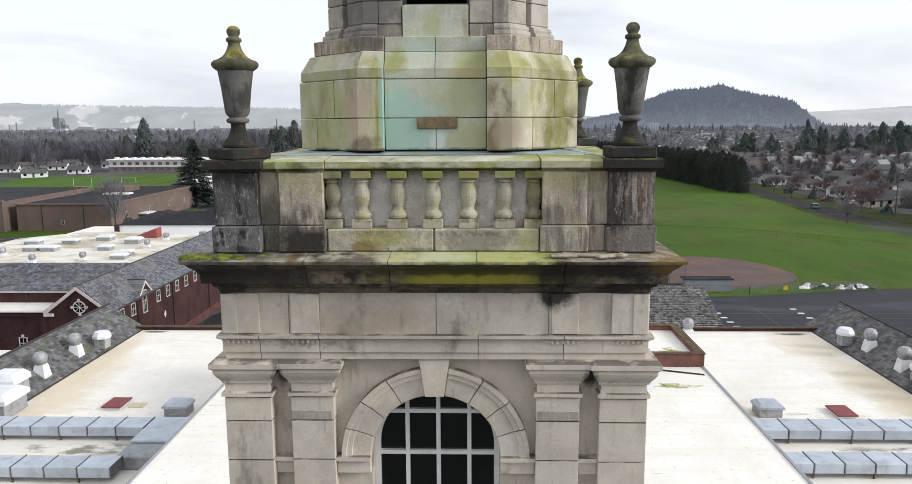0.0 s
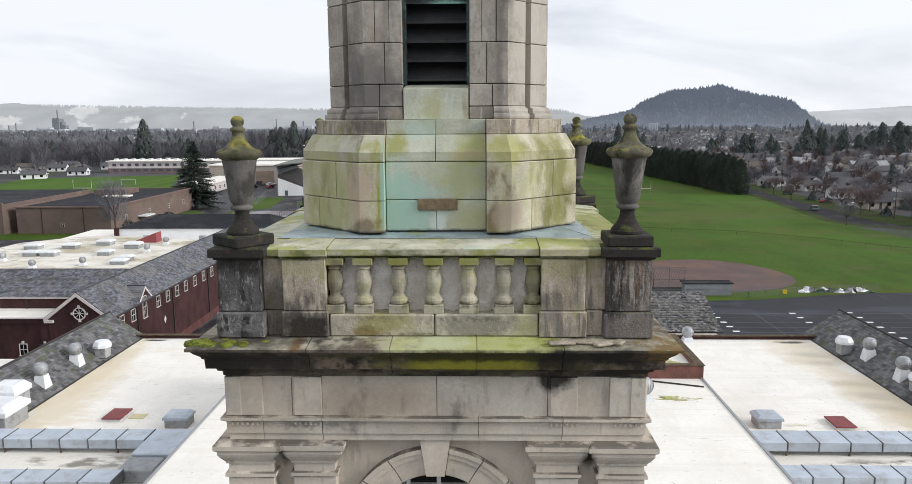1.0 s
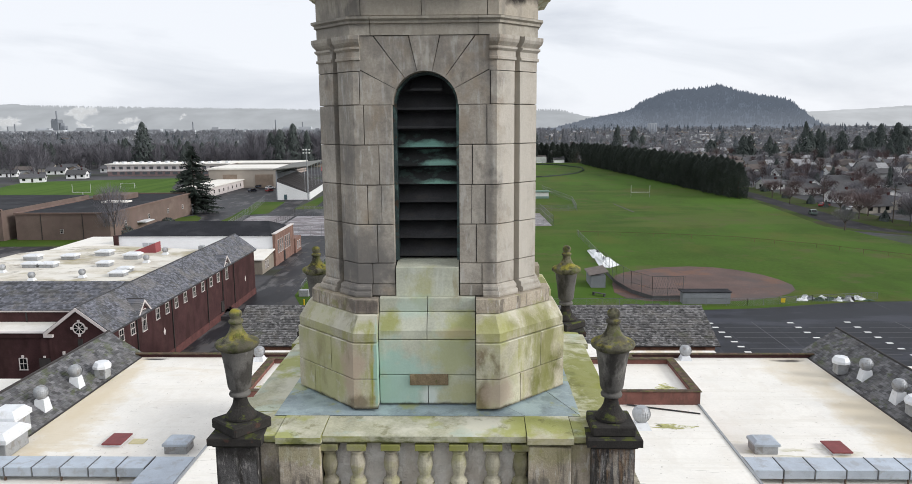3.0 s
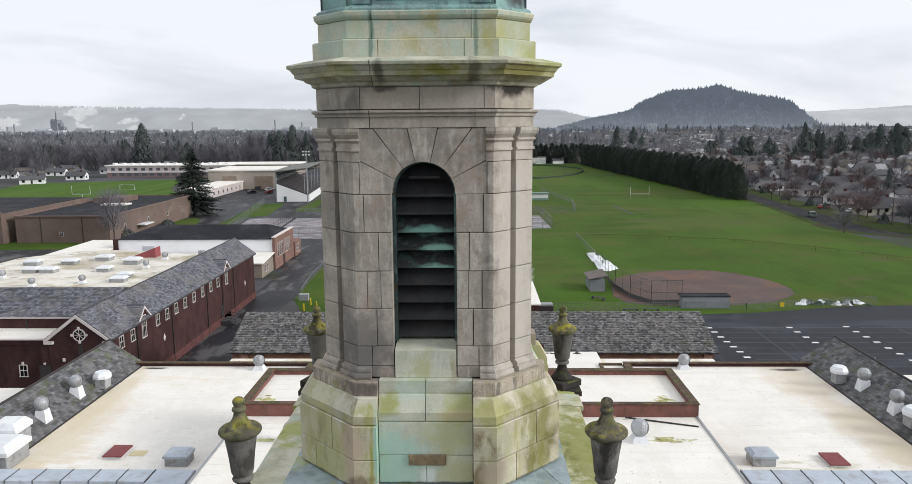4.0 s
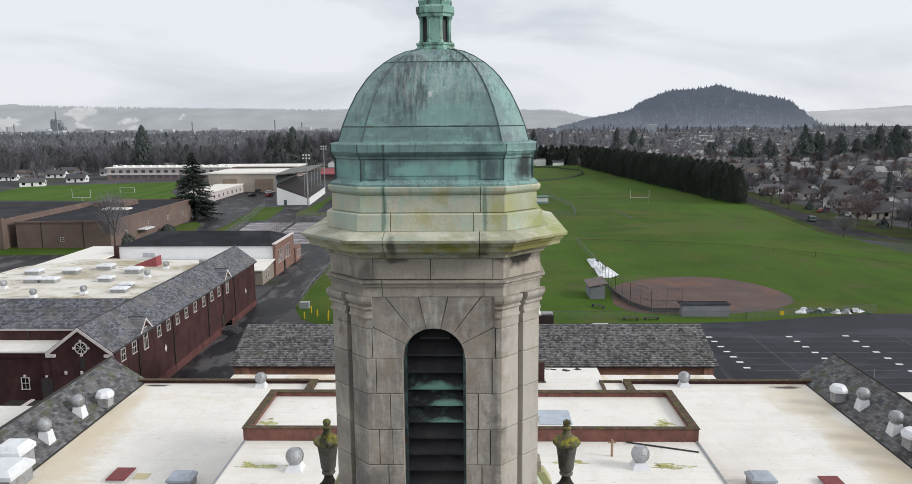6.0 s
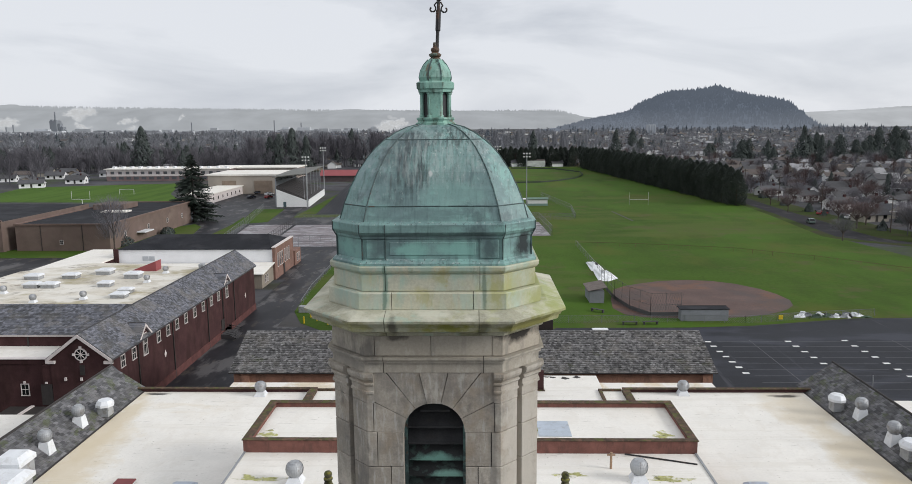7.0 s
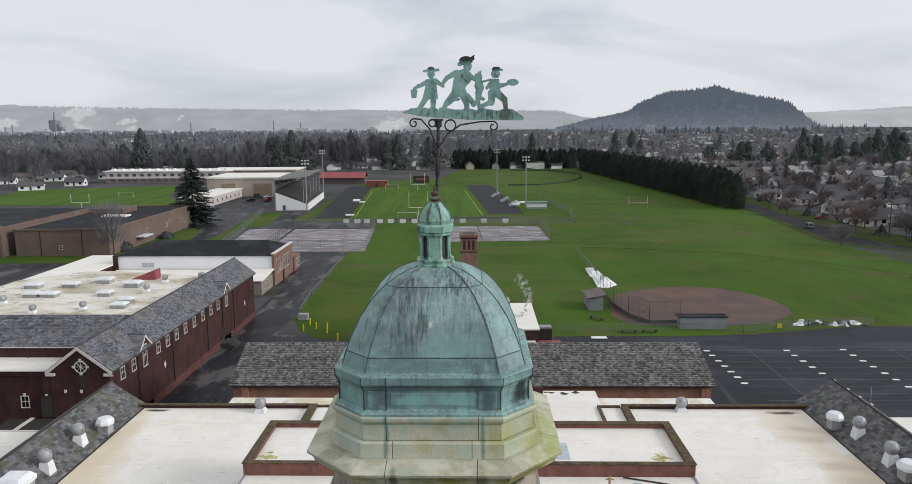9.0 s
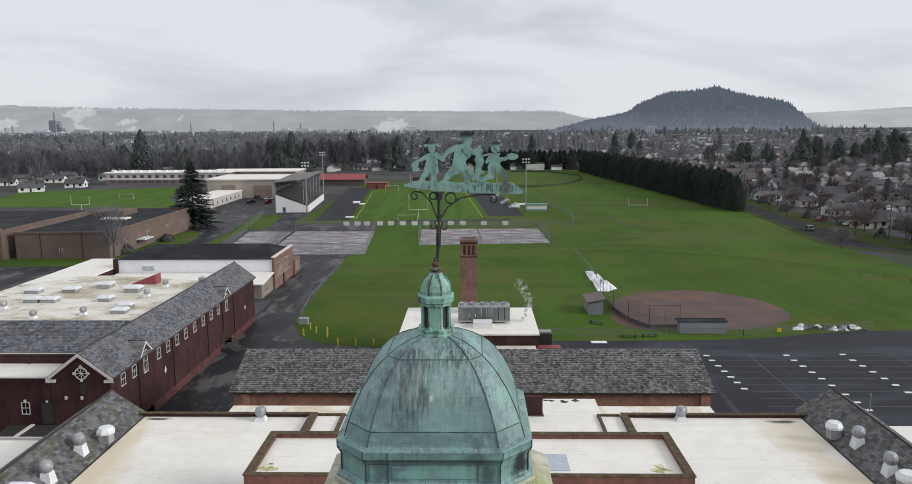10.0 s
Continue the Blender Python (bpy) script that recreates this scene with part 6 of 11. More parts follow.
far_conifer_haze = surface("far_conifer_haze", (0.105, 0.122, 0.142), 0.3, 0.03, 1, 0.95, bump=0, island=0.3, spec=0.05)
far_twig_haze = surface("far_twig_haze", (0.26, 0.265, 0.283), 0.2, 0.02, 1, 0.95, bump=0, island=0.25, spec=0.05)
row_leaf = surface("row_leaf", (0.096, 0.110, 0.098), 0.25, 0.1, 3, 0.95, bump=0, island=0.15, spec=0.0)
spruce_leaf = surface("spruce_leaf", (0.040, 0.050, 0.042), 0.25, 0.12, 3, 0.95, bump=0, island=0.2, spec=0.0)
twig_grey = surface("twig_grey", (0.165, 0.158, 0.172), 0.3, 0.05, 3, 0.95, bump=0, island=0.3, spec=0.1)
twig_red = surface("twig_red", (0.115, 0.084, 0.081), 0.3, 0.05, 3, 0.95, bump=0, island=0.3, spec=0.1)
bark = surface("bark", (0.07, 0.055, 0.045), 0.3, 2, 20, 0.95, bump=0.3)
steel_grey = surface("steel_grey", (0.30, 0.31, 0.32), 0.1, 2, 20, 0.5, metal=0.3, bump=0)
pole_white = surface("pole_white", (0.66, 0.66, 0.64), 0.08, 2, 20, 0.5, bump=0)
tarp_white = surface("tarp_white", (0.80, 0.81, 0.82), 0.08, 1, 6, 0.5, bump=0.3, bump_scale=3, bump_dist=0.1)
shed_grey = surface("shed_grey", (0.22, 0.23, 0.25), 0.12, 0.6, 8, 0.8, bump=0.1)
roof_black = surface("roof_black", (0.024, 0.025, 0.029), 0.25, 0.3, 6, 0.85, bump=0.1, spec=0.12, layers=[((0.05, 0.05, 0.055), (0.12, 0.12, 0.3), 0.56, 0.7, 0.6, 0)])
tan_wall = surface("tan_wall", (0.15, 0.108, 0.09), 0.14, 0.3, 6, 0.9, bump=0.1, layers=[((0.16, 0.11, 0.095), (0.3, 0.3, 0.1), 0.52, 0.7, 0.6, -1), ((0.22, 0.17, 0.14), (0.2, 0.2, 0.3), 0.58, 0.72, 0.4, -1)])
red_metal = surface("red_metal", (0.27, 0.065, 0.07), 0.1, 0.3, 6, 0.6, bump=0)
yellow_paint = surface("yellow_paint", (0.60, 0.42, 0.02), 0.1, 2, 20, 0.6, bump=0)

# ---- ground ----
def sheet(name, pts, z, material, label="", category="", kind="structure"):
    bm = bmesh.new()
    face(bm, [(x, y, z) for x, y in pts])
    ob = finish(name, bm, material)
    if ob.data.polygons[0].normal.z < 0:
        ob.data.flip_normals()
    return tagged(ob, label or name.replace("_", " "), category or name.split("_")[-1], kind=kind)


def rect(x0, x1, y0, y1):
    return [(x0, y0), (x1, y0), (x1, y1), (x0, y1)]


bm = bmesh.new()
N_ = 64
vs = {}
ring = [0, 60, 150, 300, 600, 1200, 2400, 4700]
prev = [bm.verts.new((0, 200, 0))]
for r in ring[1:]:
    cur = [bm.verts.new((r * math.cos(2 * math.pi * i / N_), 200 + r * math.sin(2 * math.pi * i / N_) if r < 4000 else 200 + r * math.sin(2 * math.pi * i / N_), 0)) for i in range(N_)]
    for i in range(N_):
        if len(prev) == 1:
            bm.faces.new((prev[0], cur[i], cur[(i + 1) % N_]))
        else:
            bm.faces.new((prev[i], cur[i], cur[(i + 1) % N_], prev[(i + 1) % N_]))
    prev = cur
tagged(finish("ground", bm, town_soil), "flat brown and green town ground reaching the horizon", "ground", kind="structure")

LAWN = [(-34.2, 182), (-33.6, 140), (-32.5, 122), (-29.5, 114), (-25, 109.5), (-15, 107.2), (11, 107.5), (14, 111), (36, 111.2), (47, 112.3), (58, 115), (66, 116.8), (105, 118), (112, 150), (108.5, 178),
        (106.2, 200), (106.4, 224), (110, 250), (112.6, 274), (113.8, 304), (112, 330), (95, 420), (88, 560), (-10, 560), (-20, 470), (-66, 430), (-66, 258), (-34, 258)]
sheet("lawn", LAWN, 0.03, grass, "wide wet green playing field", "grass")
sheet("road_asphalt", rect(-41.2, -33.0, 50, 260), 0.02, asphalt_wet, "wet dark asphalt service lane", "road")
sheet("road_yard", rect(-41.2, 26, 60, 112), 0.012, asphalt_wet, "wet dark asphalt yard behind the hall", "road")
sheet("parking_lot", [(13, 58), (130, 58), (128, 118), (105, 118), (66, 116.6), (58, 114.8), (47, 112), (36, 110.9), (13, 110.9)], 0.022, asphalt, "dark wet asphalt parking lot with stall marks", "parking lot")
sheet("road_far", [(-41.2, 182), (-34, 182), (-34, 258), (-66, 258), (-71, 300), (-84, 392), (-128, 430), (-152, 430), (-112, 335), (-98, 262), (-78, 245), (-72, 200), (-41.2, 172)], 0.024, asphalt_wet, "wet grey asphalt road between school buildings", "road")
sheet("lawn_verge", [(-72, 246), (-76, 285), (-88, 285), (-81, 240)], 0.04, grass, "strip of grass beside the road", "grass")
sheet("lawn_west", [(-140, 186), (-88, 186), (-88, 219.5), (-91.3, 234.5), (-96, 241.5), (-106, 222.5), (-106, 190), (-140, 190)], 0.034, grass, "grass beside the tan school block", "grass")
sheet("lawn_strip", [(-82, 186), (-76, 186), (-77.3, 219), (-78.8, 239.7), (-85, 261), (-82.6, 239.8), (-81.7, 217)], 0.034, grass, "narrow strip of grass beside the lane", "grass")
sheet("road_west", [(-88, 150), (-41.3, 150), (-41.3, 172), (-72, 200), (-78, 245), (-98, 262), (-112, 335), (-135, 330), (-112, 262), (-112, 246), (-96.2, 241.6), (-91.4, 234.6), (-88.1, 219.5)], 0.018, asphalt_wet, "wet dark asphalt lane beside the tan school block", "road")
sheet("yard_west", rect(-190, -88, 100, 177), 0.016, asphalt_wet, "wet dark asphalt yard behind the classroom block", "yard")
sheet("lawn_near_west", rect(-190, -88.1, 177, 186), 0.03, grass, "grass in front of the tan school block", "grass")
sheet("practice_field", [(-232, 318), (-128, 312), (-150, 352), (-172, 420), (-250, 396)], 0.04, grass_turf, "bright green practice field", "grass")

# parking stall marks: white pads and faint lines
pad = None
for x0, dx, ys in ((36.5, 0.10, (103.2, 100.9, 98.3, 95.9, 93.5, 91.2, 88.8)), (48.85, 0.13, (103.4, 100.9, 98.2, 95.5, 92.8, 90.1, 86.7, 83.9, 81.3)), (57.7, 0.11, (103.8, 101.0, 98.3, 95.7, 92.9, 90.3, 87.5, 84.8)),
                   (70.6, 0.1, (104.0, 101.2, 98.5, 95.8, 93.1, 90.4)), (79.5, 0.1, (104.0, 101.2, 98.5, 95.8, 93.1, 90.4))):
    for i, y in enumerate(ys):
        if pad is None:
            pad = boxes((-0.46, 0.46, -0.27, 0.27, 0.0, 0.012))
            pad = tagged(finish("stall_mark", pad, paint_line), "white painted stall mark on dark asphalt", "road marking", "stall marks of the parking lot")
            pad.matrix_basis = pose(x0, y, 0.024)
        else:
            copy_thing(pad, pose(x0 + dx * i, y, 0.024))
bm = bmesh.new()
for xa, xb in ((36.9, 49.0), (49.4, 58.0), (58.4, 70.6), (71, 79.5)):
    for i in range(9):
        y = 103.3 - 2.6 * i - (0.0 if xa < 40 else 0.0)
        if xa > 58 and i > 6:
            continue
        box(bm, xa + 1, xb - 1, y - 0.05, y + 0.05, 0.024, 0.030)
for x in (43.1, 65):
    box(bm, x - 0.05, x + 0.05, 82, 104, 0.0245, 0.0305)
tagged(finish("stall_lines", bm, paint_faint), "faint worn stall lines on the parking lot", "road marking", kind="stuff")

# ---- main school block under the tower: walls, white roofs, slate edges ----
RZ = 11.70


def slates(bm, x0, x1, y0, y1, z0, z1, n_along, n_up, along='x', jag=0.02, rng=random.Random(1)):
    """Slates on a slope from its eave to its ridge. along 'x': courses run along x, the slope climbs from y0 to y1;
    along 'y': courses run along y, the slope climbs from x0 to x1."""
    for j in range(n_up):
        t0, t1 = j / n_up, (j + 1) / n_up
        zz0, zz1 = z0 + (z1 - z0) * t0, z0 + (z1 - z0) * t1
        off = 0.5 * (j % 2)
        for i in range(n_along + 1):
            u0 = max(0.0, (i - off) / n_along)
            u1 = min(1.0, (i + 1 - off) / n_along)
            if u1 - u0 < 1e-4:
                continue
            lift = 0.015 + jag + rng.uniform(-0.6, 1.0) * jag
            if along == 'x':
                a, b = x0 + (x1 - x0) * u0, x0 + (x1 - x0) * u1 - 0.012
                ya, yb = y0 + (y1 - y0) * t0, y0 + (y1 - y0) * t1
                p = [(a, ya, zz0 + lift), (b, ya, zz0 + lift), (b, yb, zz1 + 0.008), (a, yb, zz1 + 0.008), (a, ya, zz0), (b, ya, zz0)]
            else:
                a, b = y0 + (y1 - y0) * u0, y0 + (y1 - y0) * u1 - 0.012
                xa, xb = x0 + (x1 - x0) * t0, x0 + (x1 - x0) * t1
                p = [(xa, a, zz0 + lift), (xa, b, zz0 + lift), (xb, b, zz1 + 0.008), (xb, a, zz1 + 0.008), (xa, a, zz0), (xa, b, zz0)]
            v = [bm.verts.new(q) for q in p]
            bm.faces.new((v[0], v[1], v[2], v[3]))
            bm.faces.new((v[4], v[5], v[1], v[0]))


def stuff(ob, label, category):
    """A joined mass: a part keeps only its label and kind, a thing also its category."""
    return tagged(ob, label, "" if ob.parent else category, kind="stuff")


school = thing("school_building", "brick school block with white flat roofs and slate edges", "school building")
for r in ((-33.6, 33.6, 2.5, 50.6, 0, 11.55), (-12.9, 12.9, -3.0, 32.7, 11.552, 14.7), (-21, 21, 50.61, 55.3, 0, 10.70), (-12.8, 12.8, 33.0, 38.6, 11.552, 15.15)):
    part("wall", boxes(r), brick_red, school)
part("flat_roof", boxes((-27.6, 27.6, 2.5, 50.7, 11.52, RZ)), roof_white, school, "white membrane flat roof with rusty stains")
part("raised_roof", boxes((-13.08, 13.08, -3.2, 32.74, 14.68, 14.80)), roof_white, school, "bright white raised flat roof")
part("rear_roof", boxes((-21.4, 21.4, 51.16, 55.4, 10.702, 10.82)), roof_stain, school, "cream lower roof behind the parapet")
# low trims round the raised roof
for s in (-1, 1):
    part("roof_edge", boxes((*sorted((s * 13.06, s * 13.18)), -3.2, 32.74, 14.60, 14.86)), steel_grey, school)
# penthouse tray: four walls with brown copings and a white floor
for r in ((-13.2, 13.2, 32.75, 33.03, 11.7, 15.55), (-13.2, 13.2, 38.55, 38.9, 11.7, 15.55), (-13.2, -12.8, 33.03, 38.55, 11.7, 15.55), (12.8, 13.2, 33.03, 38.55, 11.7, 15.55)):
    part("tray_wall", boxes(r), brick_pink, school, "pinkish brick parapet of the roof tray")
for r in ((-13.27, 13.27, 32.69, 33.08, 15.552, 15.61), (-13.27, -12.74, 33.08, 38.48, 15.552, 15.612), (12.74, 13.27, 33.08, 38.48, 15.552, 15.612), (-13.27, 13.27, 38.48, 38.97, 15.552, 15.61)):
    bm = bmesh.new()
    box(bm, *r, bevel=0.015)
    part("coping", bm, coping_brown, school)
part("tray_floor", boxes((-12.8, 12.8, 33.03, 38.55, 15.16, 15.27)), roof_white, school)
part("metal_sheet", boxes((4.2, 6.15, 34.0, 36.2, 15.272, 15.33)), galv, school, "loose pale metal sheet on the roof tray")
rng = random.Random(61)
for x, y, w, d, z in ((-12.2, 34.3, 0.9, 0.7, 15.272), (11.6, 34.3, 0.9, 0.7, 15.272), (4.2, 35.0, 1.5, 0.8, 15.272), (-11.4, 29.6, 2.0, 0.5, 14.803), (10.8, 29.7, 1.7, 0.5, 14.803), (5.6, 30.1, 1.3, 0.4, 14.803)):
    bm = bmesh.new()
    ph = rng.uniform(0, 6)
    prism(bm, [(x + w * math.cos(t) * (0.62 + 0.25 * math.sin(3 * t + ph) + 0.13 * math.sin(7 * t)), y + d * math.sin(t) * (0.62 + 0.25 * math.cos(2 * t + ph) + 0.13 * math.cos(9 * t))) for t in [k * math.pi / 14 for k in range(28)]], z, z + 0.006)
    part("moss_patch", bm, moss_roof, school, "yellow-green moss on the white roof")
# far parapet and the walls of the rear wells
for r in ((-27.9, -13.4, 50.7, 50.95, 10.5, 11.95), (12.6, 27.9, 50.7, 50.95, 10.5, 11.95)):
    part("parapet", boxes(r), brick_red, school)
for r in ((-28.0, -13.4, 50.6, 51.0, 11.952, 12.04), (12.55, 28.0, 50.6, 51.0, 11.952, 12.04), (-13.4, -12.75, 40.2, 51.0, 11.77, 12.03), (12.5, 13.1, 40.2, 50.6, 11.77, 12.03),
          (10.6, 10.85, 40.2, 51.0, 11.77, 11.93), (10.85, 12.5, 50.75, 51.0, 11.77, 11.93), (-10.75, -10.4, 40.2, 51.0, 11.77, 11.93), (-12.75, -10.75, 50.75, 51.0, 11.77, 11.93), (-10.4, 6.2, 50.75, 51.0, 11.77, 11.82)):
    bm = bmesh.new()
    box(bm, *r, bevel=0.012)
    part("parapet_coping", bm, coping_brown, school)
part("well_floor", boxes((-13.6, 12.6, 40.0, 51.1, 11.71, 11.765)), roof_white, school)
part("rear_bay_roof", boxes((6.35, 11.3, 51.1, 56.2, 11.0, 11.2)), roof_white, school, "white lower roof with black stains at its far edge")
part("rear_bay", boxes((6.4, 11.25, 51.1, 56.1, 0, 11.0)), brick_red, school)
part("stair_tower", boxes((-3.6, 6.1, 51.02, 51.4, 10.0, 13.4)), brick_red, school, "dark red brick wall of the stair head")
for x, y, w in ((7.3, 55.7, 0.35), (8.4, 55.5, 0.45), (9.5, 55.8, 0.4), (6.8, 55.8, 0.3)):
    bm = bmesh.new()
    prism(bm, [(x + w * math.cos(t) * (0.7 + 0.3 * math.sin(3 * t + x)), y + w * 0.8 * math.sin(t) * (0.7 + 0.3 * math.cos(2 * t + x))) for t in [k * math.pi / 8 for k in range(16)]], 11.202, 11.23)
    part("moss_clump", bm, trim_dark, school)
# slate edge roofs on both sides
for s in (-1, 1):
    xi, xr, xo = 27.45, 30.45, 33.8
    bm = bmesh.new()
    prof = [(s * xi, RZ - 0.05), (s * xr, 13.68), (s * xo, 11.5), (s * xi, 11.4)]
    a = [bm.verts.new((x, 2.5, z)) for x, z in prof]
    end = 51.5 if s < 0 else 52.4
    b = [bm.verts.new((x, end if 0 < i < 3 else end - 0.9, z)) for i, (x, z) in enumerate(prof)]
    b[1].co.y = end + 0.3
    bm.faces.new(a)
    bm.faces.new(b)
    for i in range(4):
        bm.faces.new((a[i], a[(i + 1) % 4], b[(i + 1) % 4], b[i]))
    edge = part("slate_roof", bm, slate_under, school)
    bm = bmesh.new()
    slates(bm, s * xi, s * xr, 22.28, end, RZ, 13.70, 82, 15, 'y', rng=random.Random(5 + s))
    slates(bm, s * xo, s * xr, 12.0, end, 11.53, 13.70, 110, 15, 'y', rng=random.Random(9 + s))
    stuff(part("slate_cover", bm, slate_mossy, school, "mottled grey slates"), "mottled grey slates of the roof edge", "slates")
    bm = bmesh.new()
    tube(bm, [(s * xr, 12, 13.72), (s * xr, end + 0.2, 13.72)], 0.09, 6)
    box(bm, *sorted((s * (xi - 0.12), s * (xi + 0.02))), 12, 51.2, RZ - 0.02, RZ + 0.05)
    part("ridge_cap", bm, trim_dark, school)
    part("low_roof", boxes((*sorted((s * 33.9, s * 44.0)), 20, 47.7 if s < 0 else 51.0, 10.6, 10.9)), roof_white, school)
    part("low_wall", boxes((*sorted((s * 33.7, s * 43.8)), 20.2, 47.5 if s < 0 else 50.8, 0, 10.6)), brick_red, school)

# the slates of the nearer stretch, one by one
bm = bmesh.new()
box(bm, 0.0, 0.236, 0.004, 0.355, -0.012, 0.012)
slate_mesh = None
rng = random.Random(88)
for s in (-1, 1):
    rise = math.degrees(math.atan2(13.70 - RZ, 3.0))
    for j in range(15):
        for i in range(14):
            y = 22.28 - 0.734 * (i + 1) + 0.36 * (j % 2) * 0.5
            for half in (0.0, 0.367):
                if half and (i + j) % 2:
                    continue
                wide = 1.0 if half or not (i + j) % 2 else 2.0
                m = pose(s * (27.45 + 3.0 * j / 15), y + half, RZ + 2.0 * j / 15 + 0.03, 0, 0, 0) @ Matrix.Diagonal((s, wide, 1, 1)) @ pose(0, 0, 0, 0, -rise + rng.uniform(0.6, 2.4), 0)
                if slate_mesh is None:
                    slate_mesh = part("slate", bm, slate_single, school)
                    slate_mesh.matrix_basis = m
                else:
                    again("slate", slate_mesh, m, school)

# rooftop ducts, in flanged lengths on legs
flange_dark = surface("flange_dark", (0.16, 0.165, 0.17), 0.2, 3, 20, 0.5, metal=0.3, bump=0)
leg_rust = surface("leg_rust", (0.12, 0.08, 0.055), 0.3, 4, 20, 0.8, bump=0)


def duct(x0, x1, y0, y1, z0, z1, n):
    d = thing("air_duct", "galvanised sheet-metal air duct in flanged lengths on short legs", "duct", "ducts on the flat roof")
    w = (x1 - x0) / n
    for i in range(n):
        bm = boxes((x0 + i * w + 0.03, x0 + (i + 1) * w - 0.03, y0, y1, z0, z1), bevel=0.02)
        part("duct_length", bm, galv, d)
    for i in range(n + 1):
        x = x0 + i * w
        part("flange", boxes((x - 0.018, x + 0.018, y0 - 0.02, y1 + 0.02, z0 - 0.02, z1 + 0.022)), flange_dark, d)
    for i in range(1, n + 1, 2):
        for y in (y0 + 0.1, y1 - 0.1):
            part("leg", boxes((x0 + i * w - 0.04, x0 + i * w + 0.04, y - 0.04, y + 0.04, RZ, z0 - 0.02)), leg_rust, d)
    return d


duct(15.1, 26.6, 29.45, 31.0, 11.98, 12.48, 7)
duct(14.9, 26.4, 25.6, 26.9, 11.98, 12.48, 8)
duct(-26.8, -17.5, 29.3, 30.7, 11.98, 12.5, 6)
elbow = thing("air_duct", "galvanised duct elbow turning down to the flat roof", "duct", "ducts on the flat roof")
part("duct_length", boxes((-17.45, -15.2, 27.6, 30.7, 11.96, 12.52), bevel=0.05), galv, elbow)
part("duct_length", boxes((-17.45, -15.6, 26.0, 27.5, 11.71, 12.4), bevel=0.05), galv_dull, elbow)
duct(-26.6, -17.0, 24.6, 25.9, 11.98, 12.5, 6)


def turbine_vent(x, y, z, r=0.48, base=0.35):
    v = thing("turbine_vent", "round galvanised turbine vent on a square curb", "roof vent", "turbine vents", at=(x, y, z))
    bm = bmesh.new()
    lo_, hi_ = [[bm.verts.new((p * k, q * k, zz)) for p, q in ((-1, -1), (1, -1), (1, 1), (-1, 1))] for k, zz in ((r * 0.98, -0.45 if base > 0.5 else 0.0), (r * 0.62, base))]
    for i in range(4):
        bm.faces.new((lo_[i], lo_[(i + 1) % 4], hi_[(i + 1) % 4], hi_[i]))
    bm.faces.new(hi_)
    part("curb", bm, hood_white, v)
    bm = bmesh.new()
    n = 24
    for i in range(n):
        th = 2 * math.pi * i / n
        prev_ = None
        for k in range(7):
            ph = -0.95 + 1.9 * k / 6
            rr = r * math.cos(ph) ** 0.8
            zz = base + r * 0.85 + r * 0.95 * math.sin(ph)
            pa = (rr * math.cos(th), rr * math.sin(th), zz)
            pb = (rr * 0.965 * math.cos(th + 0.25), rr * 0.965 * math.sin(th + 0.25), zz)
            cur_ = (bm.verts.new(pa), bm.verts.new(pb))
            if prev_:
                bm.faces.new((prev_[0], prev_[1], cur_[1], cur_[0]))
            prev_ = cur_
    stuff(part("rotor", bm, galv_dull, v), "ring of thin curved galvanised vanes", "")
    bm = bmesh.new()
    lathe(bm, [(0.0, base + r * 1.72), (r * 0.55, base + r * 1.66), (r * 0.6, base + r * 1.55)], 16)
    lathe(bm, [(r * 0.62, base), (r * 0.84, base + r * 0.35), (r * 0.95, base + r * 0.85), (r * 0.84, base + r * 1.35), (r * 0.58, base + r * 1.62)], 16)
    part("cap", bm, galv_dull, v)
    return v


for x, y, z in ((-17.3, 50.0, RZ), (17.4, 50.3, RZ), (-9.3, 29.2, 14.8), (9.15, 29.6, 14.8)):
    turbine_vent(x, y, z)
for x, y, z in ((28.55, 44.1, 12.25), (28.5, 39.8, 12.25), (-28.45, 42.6, 12.2), (-28.4, 38.3, 12.2), (28.6, 35.6, 12.3)):
    turbine_vent(x, y, z, 0.48, 0.75)


def hood(x, y, z, w, h, group="hood vents"):
    v = thing("hood_vent", "pale eight-sided sheet-metal hood vent on a square stem", "roof vent", group, at=(x, y, z))
    part("stem", boxes((-w * 0.38, w * 0.38, -w * 0.38, w * 0.38, 0, h * 0.75), bevel=0.02), galv_dull, v)
    bm = bmesh.new()
    lathe(bm, [(w * 0.45, h * 0.56), (w * 0.62, h * 0.60), (w * 0.62, h * 0.74), (w * 0.44, h * 0.95), (0.0, h * 0.97)], 8)
    part("hood", bm, hood_white, v)


hood(27.8, 46.2, 12.0, 1.05, 1.35)
hood(-27.75, 45.0, 12.0, 1.1, 1.3)
hood(28.4, 37.6, 12.2, 1.25, 1.35)


